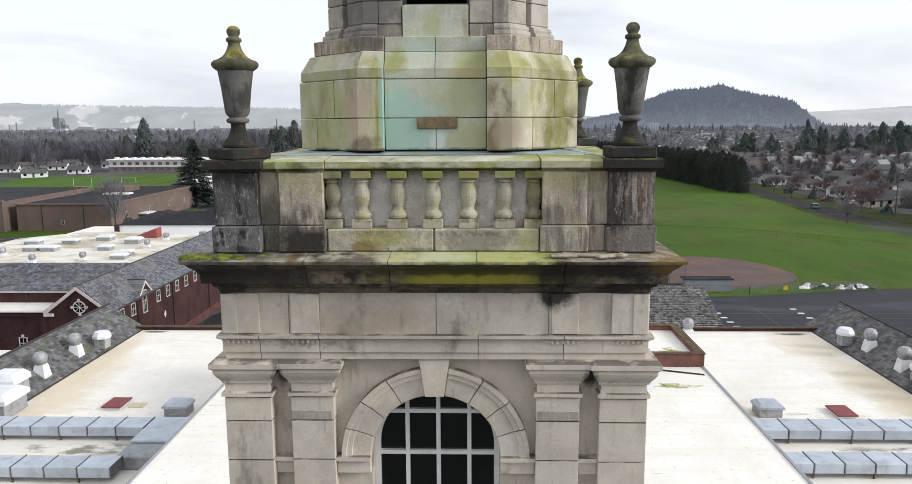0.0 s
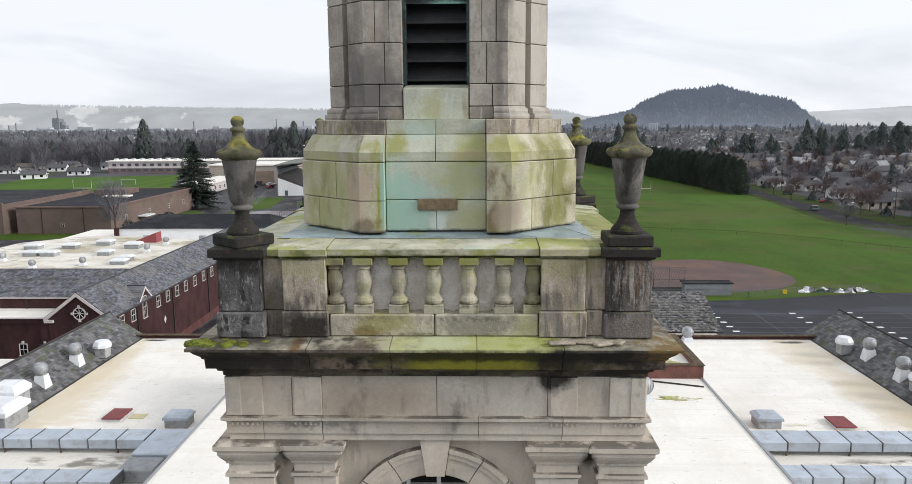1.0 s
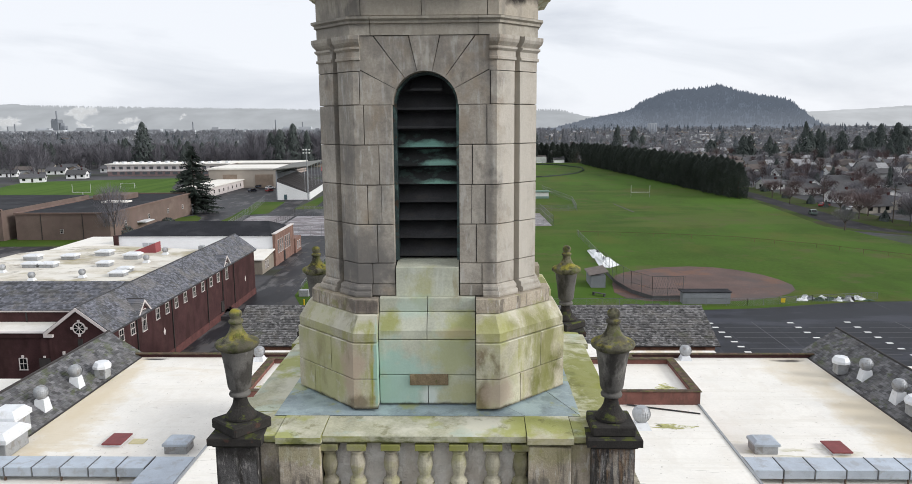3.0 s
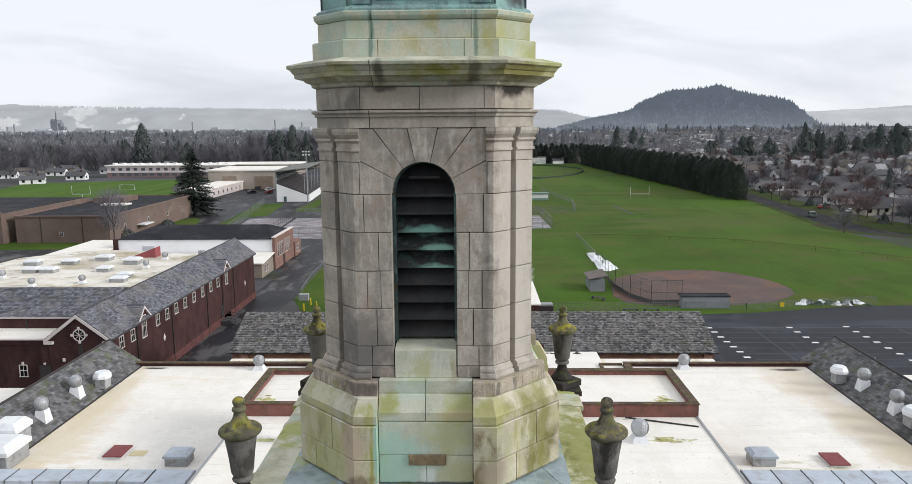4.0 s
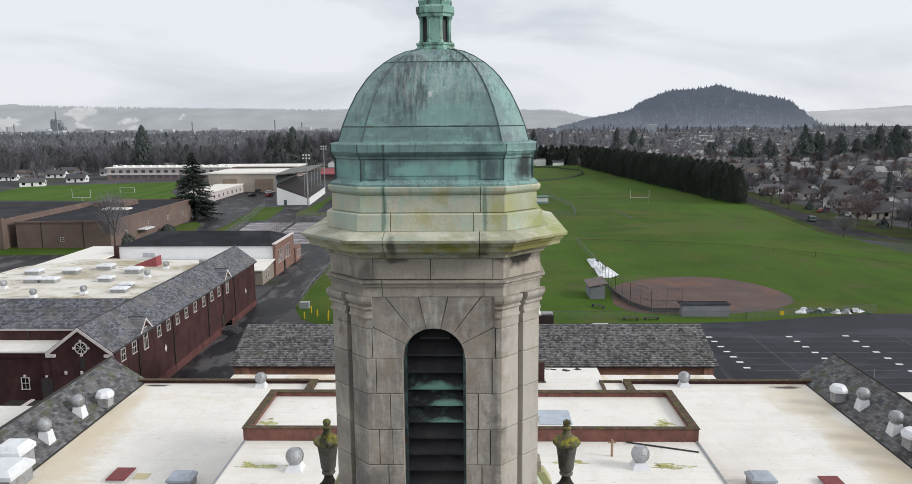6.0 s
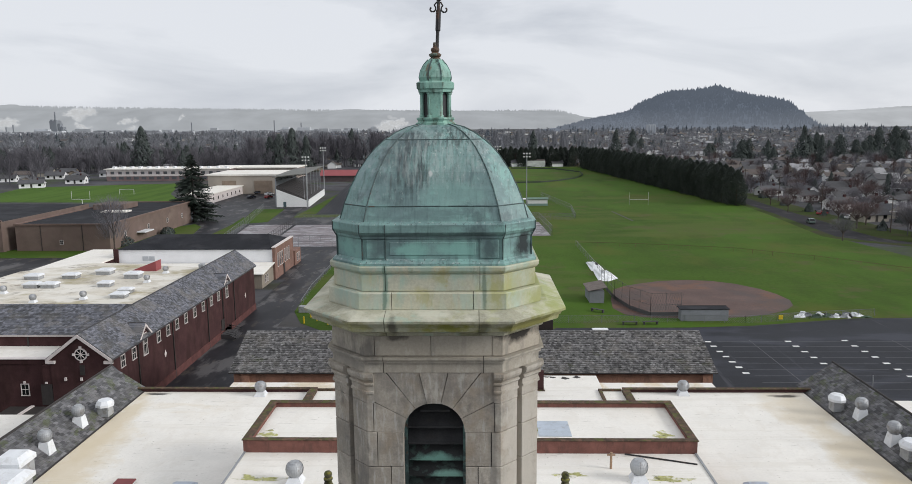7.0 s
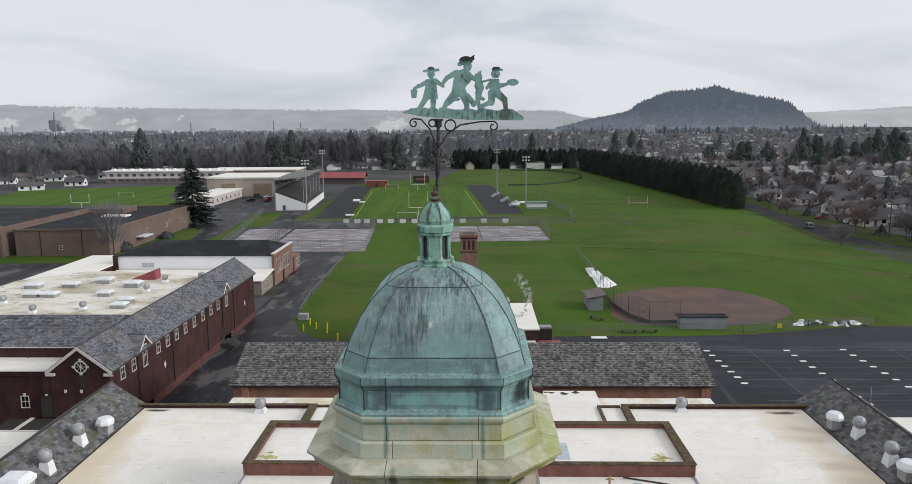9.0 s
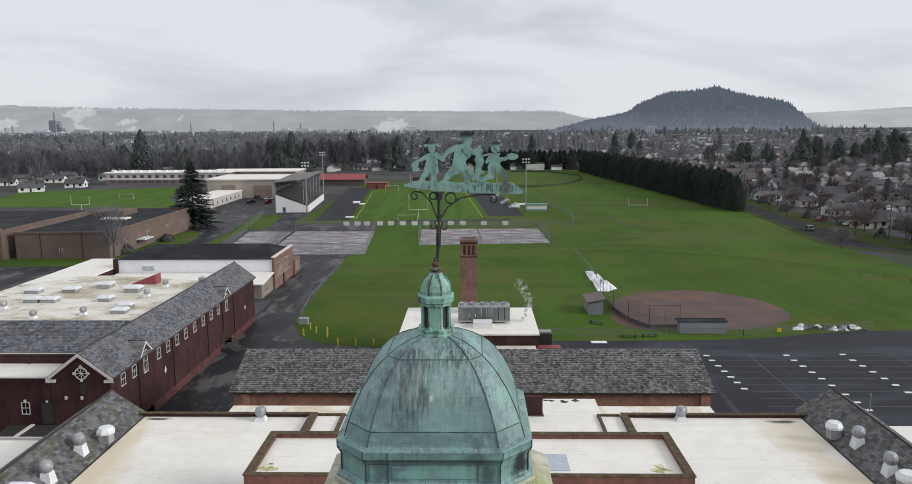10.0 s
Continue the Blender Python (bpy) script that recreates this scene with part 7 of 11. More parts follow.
def roof_box(x, y, z, w, d, h, lid, label="grey sheet-metal fan box on the flat roof"):
    v = thing("fan_box", label, "roof unit", "roof units", at=(x, y, z))
    part("body", boxes((-w / 2, w / 2, -d / 2, d / 2, 0, h * 0.7), bevel=0.03), galv_dull, v)
    bm = bmesh.new()
    a = [(-w / 2 * 1.12, -d / 2 * 1.12), (w / 2 * 1.12, -d / 2 * 1.12), (w / 2 * 1.12, d / 2 * 1.12), (-w / 2 * 1.12, d / 2 * 1.12)]
    lo_ = [bm.verts.new((p, q, h * 0.62)) for p, q in a]
    mi_ = [bm.verts.new((p, q, h * 0.8)) for p, q in a]
    hi_ = [bm.verts.new((p * 0.7, q * 0.7, h)) for p, q in a]
    bm.faces.new(lo_[::-1])
    bm.faces.new(hi_)
    for r0, r1 in ((lo_, mi_), (mi_, hi_)):
        for i in range(4):
            bm.faces.new((r0[i], r0[(i + 1) % 4], r1[(i + 1) % 4], r1[i]))
    part("lid", bm, lid, v)


roof_box(-17.2, 33.2, RZ, 1.35, 1.1, 0.8, galv)
roof_box(17.2, 33.5, RZ, 1.35, 1.1, 0.8, galv)
roof_box(-28.0, 33.0, 11.72, 2.4, 2.2, 1.45, hood_white, "large pale air handler with a rounded lid by the slate edge")
roof_box(-28.6, 35.2, 11.9, 1.6, 1.6, 1.6, hood_white, "large pale air handler with a rounded lid by the slate edge")
roof_box(-25.6, 27.0, RZ, 1.8, 1.6, 1.2, hood_white, "white fan box beside the duct")
for x, y in ((-21.45, 34.3), (21.5, 33.6)):
    v = thing("roof_hatch", "dark red roof hatch lid on the white roof", "roof hatch", "roof hatches", at=(x, y, RZ))
    part("curb", boxes((-0.5, 0.5, -0.7, 0.7, 0, 0.14)), hood_white, v)
    part("lid", boxes((-0.6, 0.6, -0.8, 0.8, 0.142, 0.24), bevel=0.03), hatch_red, v)
bm = boxes((-0.45, 0.45, -0.35, 0.35, 0, 0.05), bevel=0.01)
tagged(finish("roof_patch", bm, surface("patch_yellow", (0.62, 0.55, 0.33), 0.1, 2, 20, 0.8, bump=0)), "pale yellow patch board on the roof", "patch").matrix_basis = pose(-20.2, 34.35, RZ + 0.002)
v = thing("vent_pipe", "short rusty pipe stub with a cross cap", "vent pipe", at=(7.9, 30.9, 14.8))
bm = bmesh.new()
tube(bm, [(0, 0, 0), (0, 0, 0.95)], 0.07, 8)
tube(bm, [(-0.22, 0, 0.8), (0.22, 0, 0.8)], 0.05, 8)
part("pipe", bm, surface("pipe_rust", (0.33, 0.22, 0.14), 0.2, 4, 20, 0.8, bump=0), v)
bm = bmesh.new()
tube(bm, [(9.0, 32.6, 14.86), (12.8, 31.35, 14.84)], 0.045, 6)
tagged(finish("roof_pipe", bm, dark_iron), "thin dark pipe lying across the white roof", "pipe")

# ---- slate-roofed hall behind the main block ----
hall = thing("hall_building", "long low tan brick hall with mottled slate roof", "hall")
part("wall", boxes((-25.6, 25.6, 67.7, 81.0, 0, 7.34)), brick_hall, hall)
bm = bmesh.new()
pr = [(67.3, 7.50), (74.4, 10.14), (81.6, 7.5), (81.0, 7.35), (68.0, 7.35)]
a = [bm.verts.new((-26.0, y, z)) for y, z in pr]
b = [bm.verts.new((26.0, y, z)) for y, z in pr]
bm.faces.new(a)
bm.faces.new(b[::-1])
for i in range(5):
    bm.faces.new((a[i], b[i], b[(i + 1) % 5], a[(i + 1) % 5]))
part("roof", bm, slate_under, hall)
bm = bmesh.new()
slates(bm, -26.0, 26.0, 67.25, 74.4, 7.53, 10.17, 190, 24, 'x', 0.055, random.Random(31))
slates(bm, -26.0, 26.0, 81.6, 74.4, 7.53, 10.17, 80, 12, 'x', rng=random.Random(32))
stuff(part("slate_cover", bm, slate_old, hall), "mottled dark and pale old slates", "slates")
part("gutter", boxes((-26.0, 26.0, 67.18, 67.3, 7.47, 7.55)), trim_dark, hall)
for x in (-24.3, 24.9):
    part("corner_pier", boxes((x - 0.4, x + 0.4, 67.45, 67.69, 0, 7.34)), brick_hall, hall)

# ---- boiler house with chimney and rooftop chiller ----
boiler = thing("boiler_house", "low brick boiler house with a white flat roof", "boiler house")
part("wall", boxes((-10.2, 9.6, 94.6, 109.6, 0, 5.9)), brick_red, boiler)
part("roof", boxes((-10.4, 9.8, 94.4, 109.8, 5.85, 6.05)), roof_white, boiler)
part("annex", boxes((2.0, 9.0, 90.5, 94.5, 0, 4.2)), brick_red, boiler)
part("annex_roof", boxes((1.8, 9.2, 90.3, 94.38, 4.2, 4.35)), roof_cream, boiler)
chim = thing("chimney", "tall square red brick chimney with a darker crown", "chimney", at=(-0.35, 107.2, 6.05))
part("shaft", boxes((-1.3, 1.3, -1.3, 1.3, 0, 11.2), bevel=0.03), brick_tan, chim)
part("band", boxes((-1.36, 1.36, -1.36, 1.36, 9.1, 9.25), bevel=0.02), brick_red, chim)
part("band", boxes((-1.36, 1.36, -1.36, 1.36, 11.202, 11.5), bevel=0.02), brick_red, chim)
part("crown", boxes((-1.45, 1.45, -1.45, 1.45, 11.5, 11.95), bevel=0.03), brick_tan, chim)
for x in (-0.7, 0.0, 0.7):
    part("panel", boxes((x - 0.2, x + 0.2, -1.33, -1.25, 9.5, 11.0)), brick_red, chim)
part("flue", boxes((-1.0, 1.0, -1.0, 1.0, 11.952, 11.96)), trim_dark, chim)
chiller_grey = surface("chiller_grey", (0.15, 0.165, 0.16), 0.2, 1.0, 14, 0.6, bump=0.1, rand=0.2)
chil = thing("chiller", "long grey rooftop chiller with louvred sides", "chiller", at=(1.9, 101.0, 6.05))
part("frame", boxes((-3.9, 3.9, -1.1, 1.1, 0.3, 0.5), (-3.9, 3.9, -1.1, 1.1, 2.5, 2.75), bevel=0.02), galv_dull, chil)
for i in range(9):
    x = -3.85 + i * 0.87
    part("panel", boxes((x, x + 0.8, -1.05, 1.05, 0.5, 2.5), bevel=0.02), chiller_grey, chil)
for i in range(5):
    bm = bmesh.new()
    lathe(bm, [(0.55, 2.75), (0.6, 3.05), (0.5, 3.05), (0.45, 2.8)], 14, (-3.1 + i * 1.55, 0))
    part("fan_ring", bm, galv_dull, chil)
part("side_box", boxes((-1.6, 1.2, -3.6, -1.7, 0.0, 0.9), bevel=0.03), hood_white, chil)
dump = thing("dumpster", "dark dumpster with a pale lid beside a red bin", "dumpster", at=(11.6, 105.4, 0.02))
part("body", boxes((-1.1, 1.1, -0.8, 0.8, 0.0, 3.1), bevel=0.04), trim_dark, dump)
part("lid", boxes((-1.0, 1.0, -0.7, 0.7, 3.102, 3.4), bevel=0.04), galv_dull, dump)
bm = boxes((-1.9, 1.9, -0.8, 0.8, 0, 1.5), bevel=0.04)
tagged(finish("skip_bin", bm, red_metal), "red steel bin beside the boiler house", "bin").matrix_basis = pose(12.0, 103.2, 0.02)
bm = bmesh.new()
bol = None
for x, y in ((-28.6, 118.0), (-28.9, 114.0), (-27.0, 115.5), (-25.0, 115.2), (-24.6, 113.0), (-22.0, 108.6), (-19.0, 108.4), (-16.0, 108.2), (-13.0, 108.2)):
    if bol is None:
        lathe(bm, [(0.14, 0), (0.14, 1.15), (0.09, 1.25), (0, 1.27)], 10)
        bol = tagged(finish("bollard", bm, yellow_paint), "yellow steel bollard at the lane's edge", "bollard", "bollards by the lawn")
        bol.matrix_basis = pose(x, y, 0.02)
    else:
        copy_thing(bol, pose(x, y, 0.02))
bm = boxes((-0.9, 0.9, -0.5, 0.5, 0, 1.2), bevel=0.05)
tagged(finish("utility_box", bm, galv_dull), "grey utility cabinet at the lane's edge", "cabinet").matrix_basis = pose(-30.6, 121.5, 0.03)

# ---- left wing: long brick range with slate roof ----
WX, WE, WR, WL = -40.2, -39.75, -43.5, -47.3
WY0, WY1, WZ, WZR = 70.0, 124.0, 8.25, 11.1
wing = thing("school_wing", "long dark-red brick wing with grey slate roof", "school wing")
bm = bmesh.new()
pr = [(WL + 0.4, 0), (WX, 0), (WX, WZ), (WR, WZR - 0.25), (WL + 0.4, WZ)]
a = [bm.verts.new((x, WY0, z)) for x, z in pr]
b = [bm.verts.new((x, WY1, z)) for x, z in pr]
bm.faces.new(a)
bm.faces.new(b[::-1])
for i in range(5):
    bm.faces.new((a[i], b[i], b[(i + 1) % 5], a[(i + 1) % 5]))
part("wall", bm, brick_red, wing)
bm = bmesh.new()
for xe in (WE, WL):
    s = 1 if xe == WE else -1
    q = [(xe, WZ - 0.02), (WR, WZR), (WR, WZR - 0.2), (xe, WZ - 0.22)]
    a = [bm.verts.new((x, WY0 - 0.25, z)) for x, z in q]
    b = [bm.verts.new((x, WY1 + 0.2, z)) for x, z in q]
    bm.faces.new(a)
    bm.faces.new(b[::-1])
    for i in range(4):
        bm.faces.new((a[i], b[i], b[(i + 1) % 4], a[(i + 1) % 4]))
part("roof", bm, slate_under, wing)
bm = bmesh.new()
slates(bm, WE + 0.03, WR, WY0 - 0.2, WY1 + 0.15, WZ, WZR + 0.02, 170, 20, 'y', rng=random.Random(41))
slates(bm, WL, WR, WY0 - 0.2, WY1 + 0.15, WZ, WZR + 0.02, 90, 10, 'y', rng=random.Random(42))
stuff(part("slate_cover", bm, slate, wing), "mottled grey slates of the long roof", "slates")
bm = bmesh.new()
tube(bm, [(WR, WY0 - 0.25, WZR + 0.03), (WR, WY1 + 0.2, WZR + 0.03)], 0.09, 6)
part("ridge_cap", bm, slate_under, wing)
# raking white trim on the gable with short returns
for xe, s in ((WE, 1), (WL, -1)):
    bm = bmesh.new()
    n = Vector((WR - xe, 0, WZR - WZ)).normalized()
    up = Vector((-n.z, 0, n.x)) * (1 if n.x < 0 else -1)
    p0, p1 = Vector((xe, 0, WZ - 0.05)), Vector((WR, 0, WZR - 0.02))
    q = [(p.x, p.z) for p in (p0, p1, p1 - Vector((0, 0, 0.40)), p0 - Vector((0, 0, 0.40)))]
    plate(bm, q, WY0 - 0.32, WY0 - 0.01)
    box(bm, *sorted((xe, xe - s * 1.0)), WY0 - 0.30, WY0 - 0.012, WZ - 0.55, WZ - 0.25)
    part("trim", bm, trim_white, wing)


def round_window(parent, x, y, z, r):
    w = new("round_window")
    w.parent = parent
    bm = bmesh.new()
    n = 24
    for k in range(n):
        t0, t1 = 2 * math.pi * k / n, 2 * math.pi * (k + 1) / n
        for r0, r1, y0 in ((r, r * 0.82, y - 0.12),):
            face(bm, [(x + r0 * math.cos(t0), y0, z + r0 * math.sin(t0)), (x + r0 * math.cos(t1), y0, z + r0 * math.sin(t1)), (x + r1 * math.cos(t1), y0, z + r1 * math.sin(t1)), (x + r1 * math.cos(t0), y0, z + r1 * math.sin(t0))])
            face(bm, [(x + r0 * math.cos(t0), y0, z + r0 * math.sin(t0)), (x + r0 * math.cos(t1), y0, z + r0 * math.sin(t1)), (x + r0 * math.cos(t1), y, z + r0 * math.sin(t1)), (x + r0 * math.cos(t0), y, z + r0 * math.sin(t0))])
    for k in range(4):
        t = math.pi * k / 4
        d = Vector((math.cos(t), 0, math.sin(t))) * r * 0.9
        tube(bm, [(x - d.x, y - 0.08, z - d.z), (x + d.x, y - 0.08, z + d.z)], 0.035, 4)
    part("window_frame", bm, trim_white, w)
    bm = bmesh.new()
    plate(bm, [(x + r * 0.9 * math.cos(2 * math.pi * k / n), z + r * 0.9 * math.sin(2 * math.pi * k / n)) for k in range(n)], y - 0.045, y - 0.02)
    part("pane", bm, dark_glass, w)
    for dx, dz in ((0, r * 1.12), (0, -r * 1.12), (r * 1.12, 0), (-r * 1.12, 0)):
        part("keystone", boxes((x + dx - 0.13, x + dx + 0.13, y - 0.16, y - 0.01, z + dz - 0.13, z + dz + 0.13)), trim_white, w)


round_window(wing, -43.35, WY0, 8.72, 0.72)


def sash(parent, axis, fixed, c, z0, z1, w, bars=1, d=0.1, nose=1.0):
    """A sash window with white frame on a wall. axis 'x': the wall's plane is x = fixed and c runs along y."""
    win = new("window")
    win.parent = parent
    fw = 0.07

    def bx(bm, c0, c1, zz0, zz1, d0, d1):
        lo, hi = sorted((fixed + nose * d0, fixed + nose * d1))
        if axis == 'x':
            box(bm, lo, hi, c0, c1, zz0, zz1)
        else:
            box(bm, c0, c1, lo, hi, zz0, zz1)
    bm = bmesh.new()
    bx(bm, c - w / 2, c - w / 2 + fw, z0, z1, 0.0, d)
    bx(bm, c + w / 2 - fw, c + w / 2, z0, z1, 0.0, d)
    bx(bm, c - w / 2 + fw, c + w / 2 - fw, z1 - fw, z1, 0.0, d)
    bx(bm, c - w / 2 - 0.05, c + w / 2 + 0.05, z0 - fw, z0, 0.0, d * 1.4)
    bx(bm, c - w / 2 + fw, c + w / 2 - fw, (z0 + z1) / 2 - 0.03, (z0 + z1) / 2 + 0.03, 0.0, d * 0.7)
    for k in range(bars):
        cc = c - w / 2 + w * (k + 1) / (bars + 1)
        bx(bm, cc - 0.02, cc + 0.02, z0, z1 - fw, 0.0, d * 0.6)
    part("window_frame", bm, trim_white, win)
    bm = bmesh.new()
    bx(bm, c - w / 2 + fw * 0.5, c + w / 2 - fw * 0.5, z0, z1 - fw * 0.5, 0.004, d * 0.35)
    part("pane", bm, dark_glass, win)


for y in (72.9, 75.7, 82.6, 85.5, 88.5, 91.6, 94.9, 98.3, 101.7, 104.9):
    sash(wing, 'x', WX, y, 6.35, 7.75, 1.05)


def wall_dormer(y, w=3.2):
    """A cross gable: brick face, slate roof running back into the main slope, white raking trim."""
    zr, ze, xb = 9.95, 8.36, -42.02
    bm = bmesh.new()
    prism(bm, [(WX - 0.01, y - w / 2), (WX + 0.12, y - w / 2), (WX + 0.12, y + w / 2), (WX - 0.01, y + w / 2)], 0.0, ze)
    v = [bm.verts.new(p) for p in ((WX + 0.12, y - w / 2, ze), (WX + 0.12, y + w / 2, ze), (WX + 0.12, y, zr - 0.1))]
    bm.faces.new(v)
    part("gable_wall", bm, brick_red, wing)
    bm = bmesh.new()
    for s in (-1, 1):
        ye = y + s * (w / 2 + 0.15)
        for k in range(7):
            a, b = k / 7, (k + 1) / 7
            lift = 0.03
            p = [(WX + 0.42, ye + (y - ye) * a, ze + (zr - ze) * a + lift), (WX + 0.42, ye + (y - ye) * b, ze + (zr - ze) * b), (WX + (xb - WX) * b, ye + (y - ye) * b, ze + (zr - ze) * b), (WX + (xb - WX) * a, ye + (y - ye) * a, ze + (zr - ze) * a + lift)]
            face(bm, p)
    part("gable_roof", bm, slate, wing)
    bm = bmesh.new()
    for s in (-1, 1):
        tube(bm, [(WX, y + s * (w / 2 + 0.15), ze + 0.05), (xb, y, zr + 0.05)], 0.06, 5)
    tube(bm, [(xb, y, zr + 0.04), (WX + 0.4, y, zr + 0.04)], 0.05, 5)
    part("valley_flashing", bm, trim_dark, wing)
    bm = bmesh.new()
    for s in (-1, 1):
        ye = y + s * (w / 2 + 0.15)
        a = [bm.verts.new(p) for p in ((WX + 0.12, ye, ze - 0.05), (WX + 0.12, y, zr - 0.02), (WX + 0.12, y, zr - 0.35), (WX + 0.12, ye, ze - 0.36))]
        b = [bm.verts.new(p) for p in ((WX + 0.43, ye, ze - 0.05), (WX + 0.43, y, zr - 0.02), (WX + 0.43, y, zr - 0.35), (WX + 0.43, ye, ze - 0.36))]
        bm.faces.new(a)
        bm.faces.new(b)
        for i in range(4):
            bm.faces.new((a[i], b[i], b[(i + 1) % 4], a[(i + 1) % 4]))
    part("gable_trim", bm, trim_white, wing)
    sash(wing, 'x', WX + 0.12, y, 6.0, 8.7, 1.15, bars=2)


wall_dormer(78.5)
wall_dormer(108.5)
for y in (76.75, 87.0, 99.9, 106.6, 112.3):
    part("downpipe", boxes((WX, WX + 0.14, y - 0.07, y + 0.07, 0, 8.1)), trim_dark, wing)
part("plinth", boxes((WX, WX + 0.12, WY0, 124, 0, 1.1)), surface("plinth_red", (0.10, 0.038, 0.034), 0.3, 0.8, 10, 0.9, bump=0.1), wing)
for y, z in ((84.3, 4.2), (118.3, 4.0)):
    bm = bmesh.new()
    v = [bm.verts.new(p) for p in ((WX + 0.04, y, z - 0.55), (WX + 0.04, y + 0.35, z), (WX + 0.04, y, z + 0.55), (WX + 0.04, y - 0.35, z))]
    bm.faces.new(v)
    part("diamond_tile", bm, trim_white, wing)
part("door", boxes((WX, WX + 0.1, 105.6, 107.0, 0.6, 2.9)), trim_dark, wing)
steps = thing("entry_steps", "concrete entry steps with dark rails beside the brick wing", "steps", at=(-38.9, 106.4, 0.02))
for i in range(4):
    part("step", boxes((-1.2 + 0.3 * 0, 1.2 - 0.3 * i, -1.6, 1.6, 0.17 * i, 0.17 * (i + 1) - 0.002)), road_grey, steps)
for y in (-1.6, 1.6):
    bm = bmesh.new()
    tube(bm, [(-1.2, y, 1.6), (1.2, y, 0.95), (1.2, y, 0)], 0.05, 6)
    tube(bm, [(-1.2, y, 1.2), (1.2, y, 0.55)], 0.04, 6)
    part("rail", bm, dark_iron, steps)
# no recess here: a dark slab paints the niche's shade
part("niche_dark", boxes((-43.62, -43.08, WY0 - 0.05, WY0, 6.3, 7.5)), trim_dark, wing)
for x, z in ((-45.3, 5.7), (-43.5, 5.7)):
    part("wall_lamp", boxes((x - 0.12, x + 0.12, WY0 - 0.16, WY0, z, z + 0.35)), trim_white, wing)
part("vent_box", boxes((-44.3, -43.5, 108.2, 109.2, 10.6, 11.5), bevel=0.03), galv_dull, wing)

# ---- low link and cross wing to the left ----
link = thing("link_building", "low dark-red brick link with white roof and slate cross wing", "school wing")
part("wall", boxes((-75.0, -47.0, 70.6, 77.0, 0, 7.42), (-75.0, -47.3, 77.0, 84.0, 0, 8.9)), brick_red, link)
part("parapet", boxes((-75.0, -46.9, 70.5, 70.85, 7.42, 7.98)), brick_red, link)
part("coping", boxes((-75.0, -46.85, 70.4, 70.95, 7.982, 8.09)), trim_white, link)
part("flat_roof", boxes((-75.0, -47.0, 70.85, 77.0, 7.425, 7.50)), roof_white, link)
part("pier", boxes((-48.0, -46.9, 70.1, 70.5, 0, 7.4)), brick_red, link)
part("eave_trim", boxes((-75.0, -46.5, 76.7, 77.0, 8.78, 8.95)), trim_white, link)
for x in (-62.0, -53.6):
    part("downpipe", boxes((x - 0.08, x + 0.08, 76.86, 77.0, 7.5, 8.8)), trim_dark, link)
bm = bmesh.new()
face(bm, [(-75, 76.7, 8.95), (-44.0, 76.7, 8.95), (-44.0, 83.9, 11.0), (-75, 83.9, 11.0)])
part("roof", bm, slate_under, link)
bm = bmesh.new()
slates(bm, -75, -44.6, 76.65, 83.9, 8.97, 11.02, 90, 22, 'x', rng=random.Random(51))
stuff(part("slate_cover", bm, slate, link), "mottled grey slates of the cross wing", "slates")
sash(link, 'y', 70.6, -50.4, 3.75, 5.1, 0.95, nose=-1)
part("keystone", boxes((-50.52, -50.28, 70.45, 70.6, 5.15, 5.4)), trim_white, link)
part("door", boxes((-48.25, -46.95, 70.0, 70.09, 2.8, 5.2)), trim_dark, link)
part("keystone", boxes((-47.72, -47.48, 69.98, 70.09, 5.3, 5.5)), trim_white, link)
part("low_canopy", boxes((-52.0, -46.0, 66.6, 70.0, 2.4, 2.62)), trim_dark, link)
part("canopy_edge", boxes((-52.1, -45.9, 66.35, 66.6, 2.35, 2.75)), trim_white, link)
part("canopy_edge", boxes((-49.6, -49.2, 66.6, 70.0, 2.622, 2.75)), trim_white, link)
part("terrace", boxes((-60, -45.0, 50.8, 66.3, 0, 2.2)), roof_black, link)

# ---- wide cream flat roof with fan boxes ----
block = thing("classroom_block", "wide brick classroom block with stained cream flat roof", "school block")
bm = bmesh.new()
prism(bm, [(-74.5, 84), (-46.8, 84), (-46.8, 110.6), (-61.4, 114.6), (-66.0, 114.2), (-73.0, 107.3)], 0, 10.35)
part("wall", bm, brick_red, block)
bm = bmesh.new()
prism(bm, [(-74.8, 84), (-44.5, 84), (-44.5, 110.5), (-61.3, 114.9), (-66.2, 114.5), (-73.3, 107.5)], 10.352, 10.52)
part("flat_roof", bm, roof_cream, block)
bm = bmesh.new()
face(bm, [(-75.4, 84.2, 10.528), (-44.6, 84.2, 10.528), (-44.6, 85.0, 10.528), (-75.4, 85.0, 10.528)])
part("white_membrane", bm, roof_white, block)
part("roof_edge", boxes((-44.7, -44.45, 85.02, 110.5, 10.524, 10.62), bevel=0.02), trim_white, block)
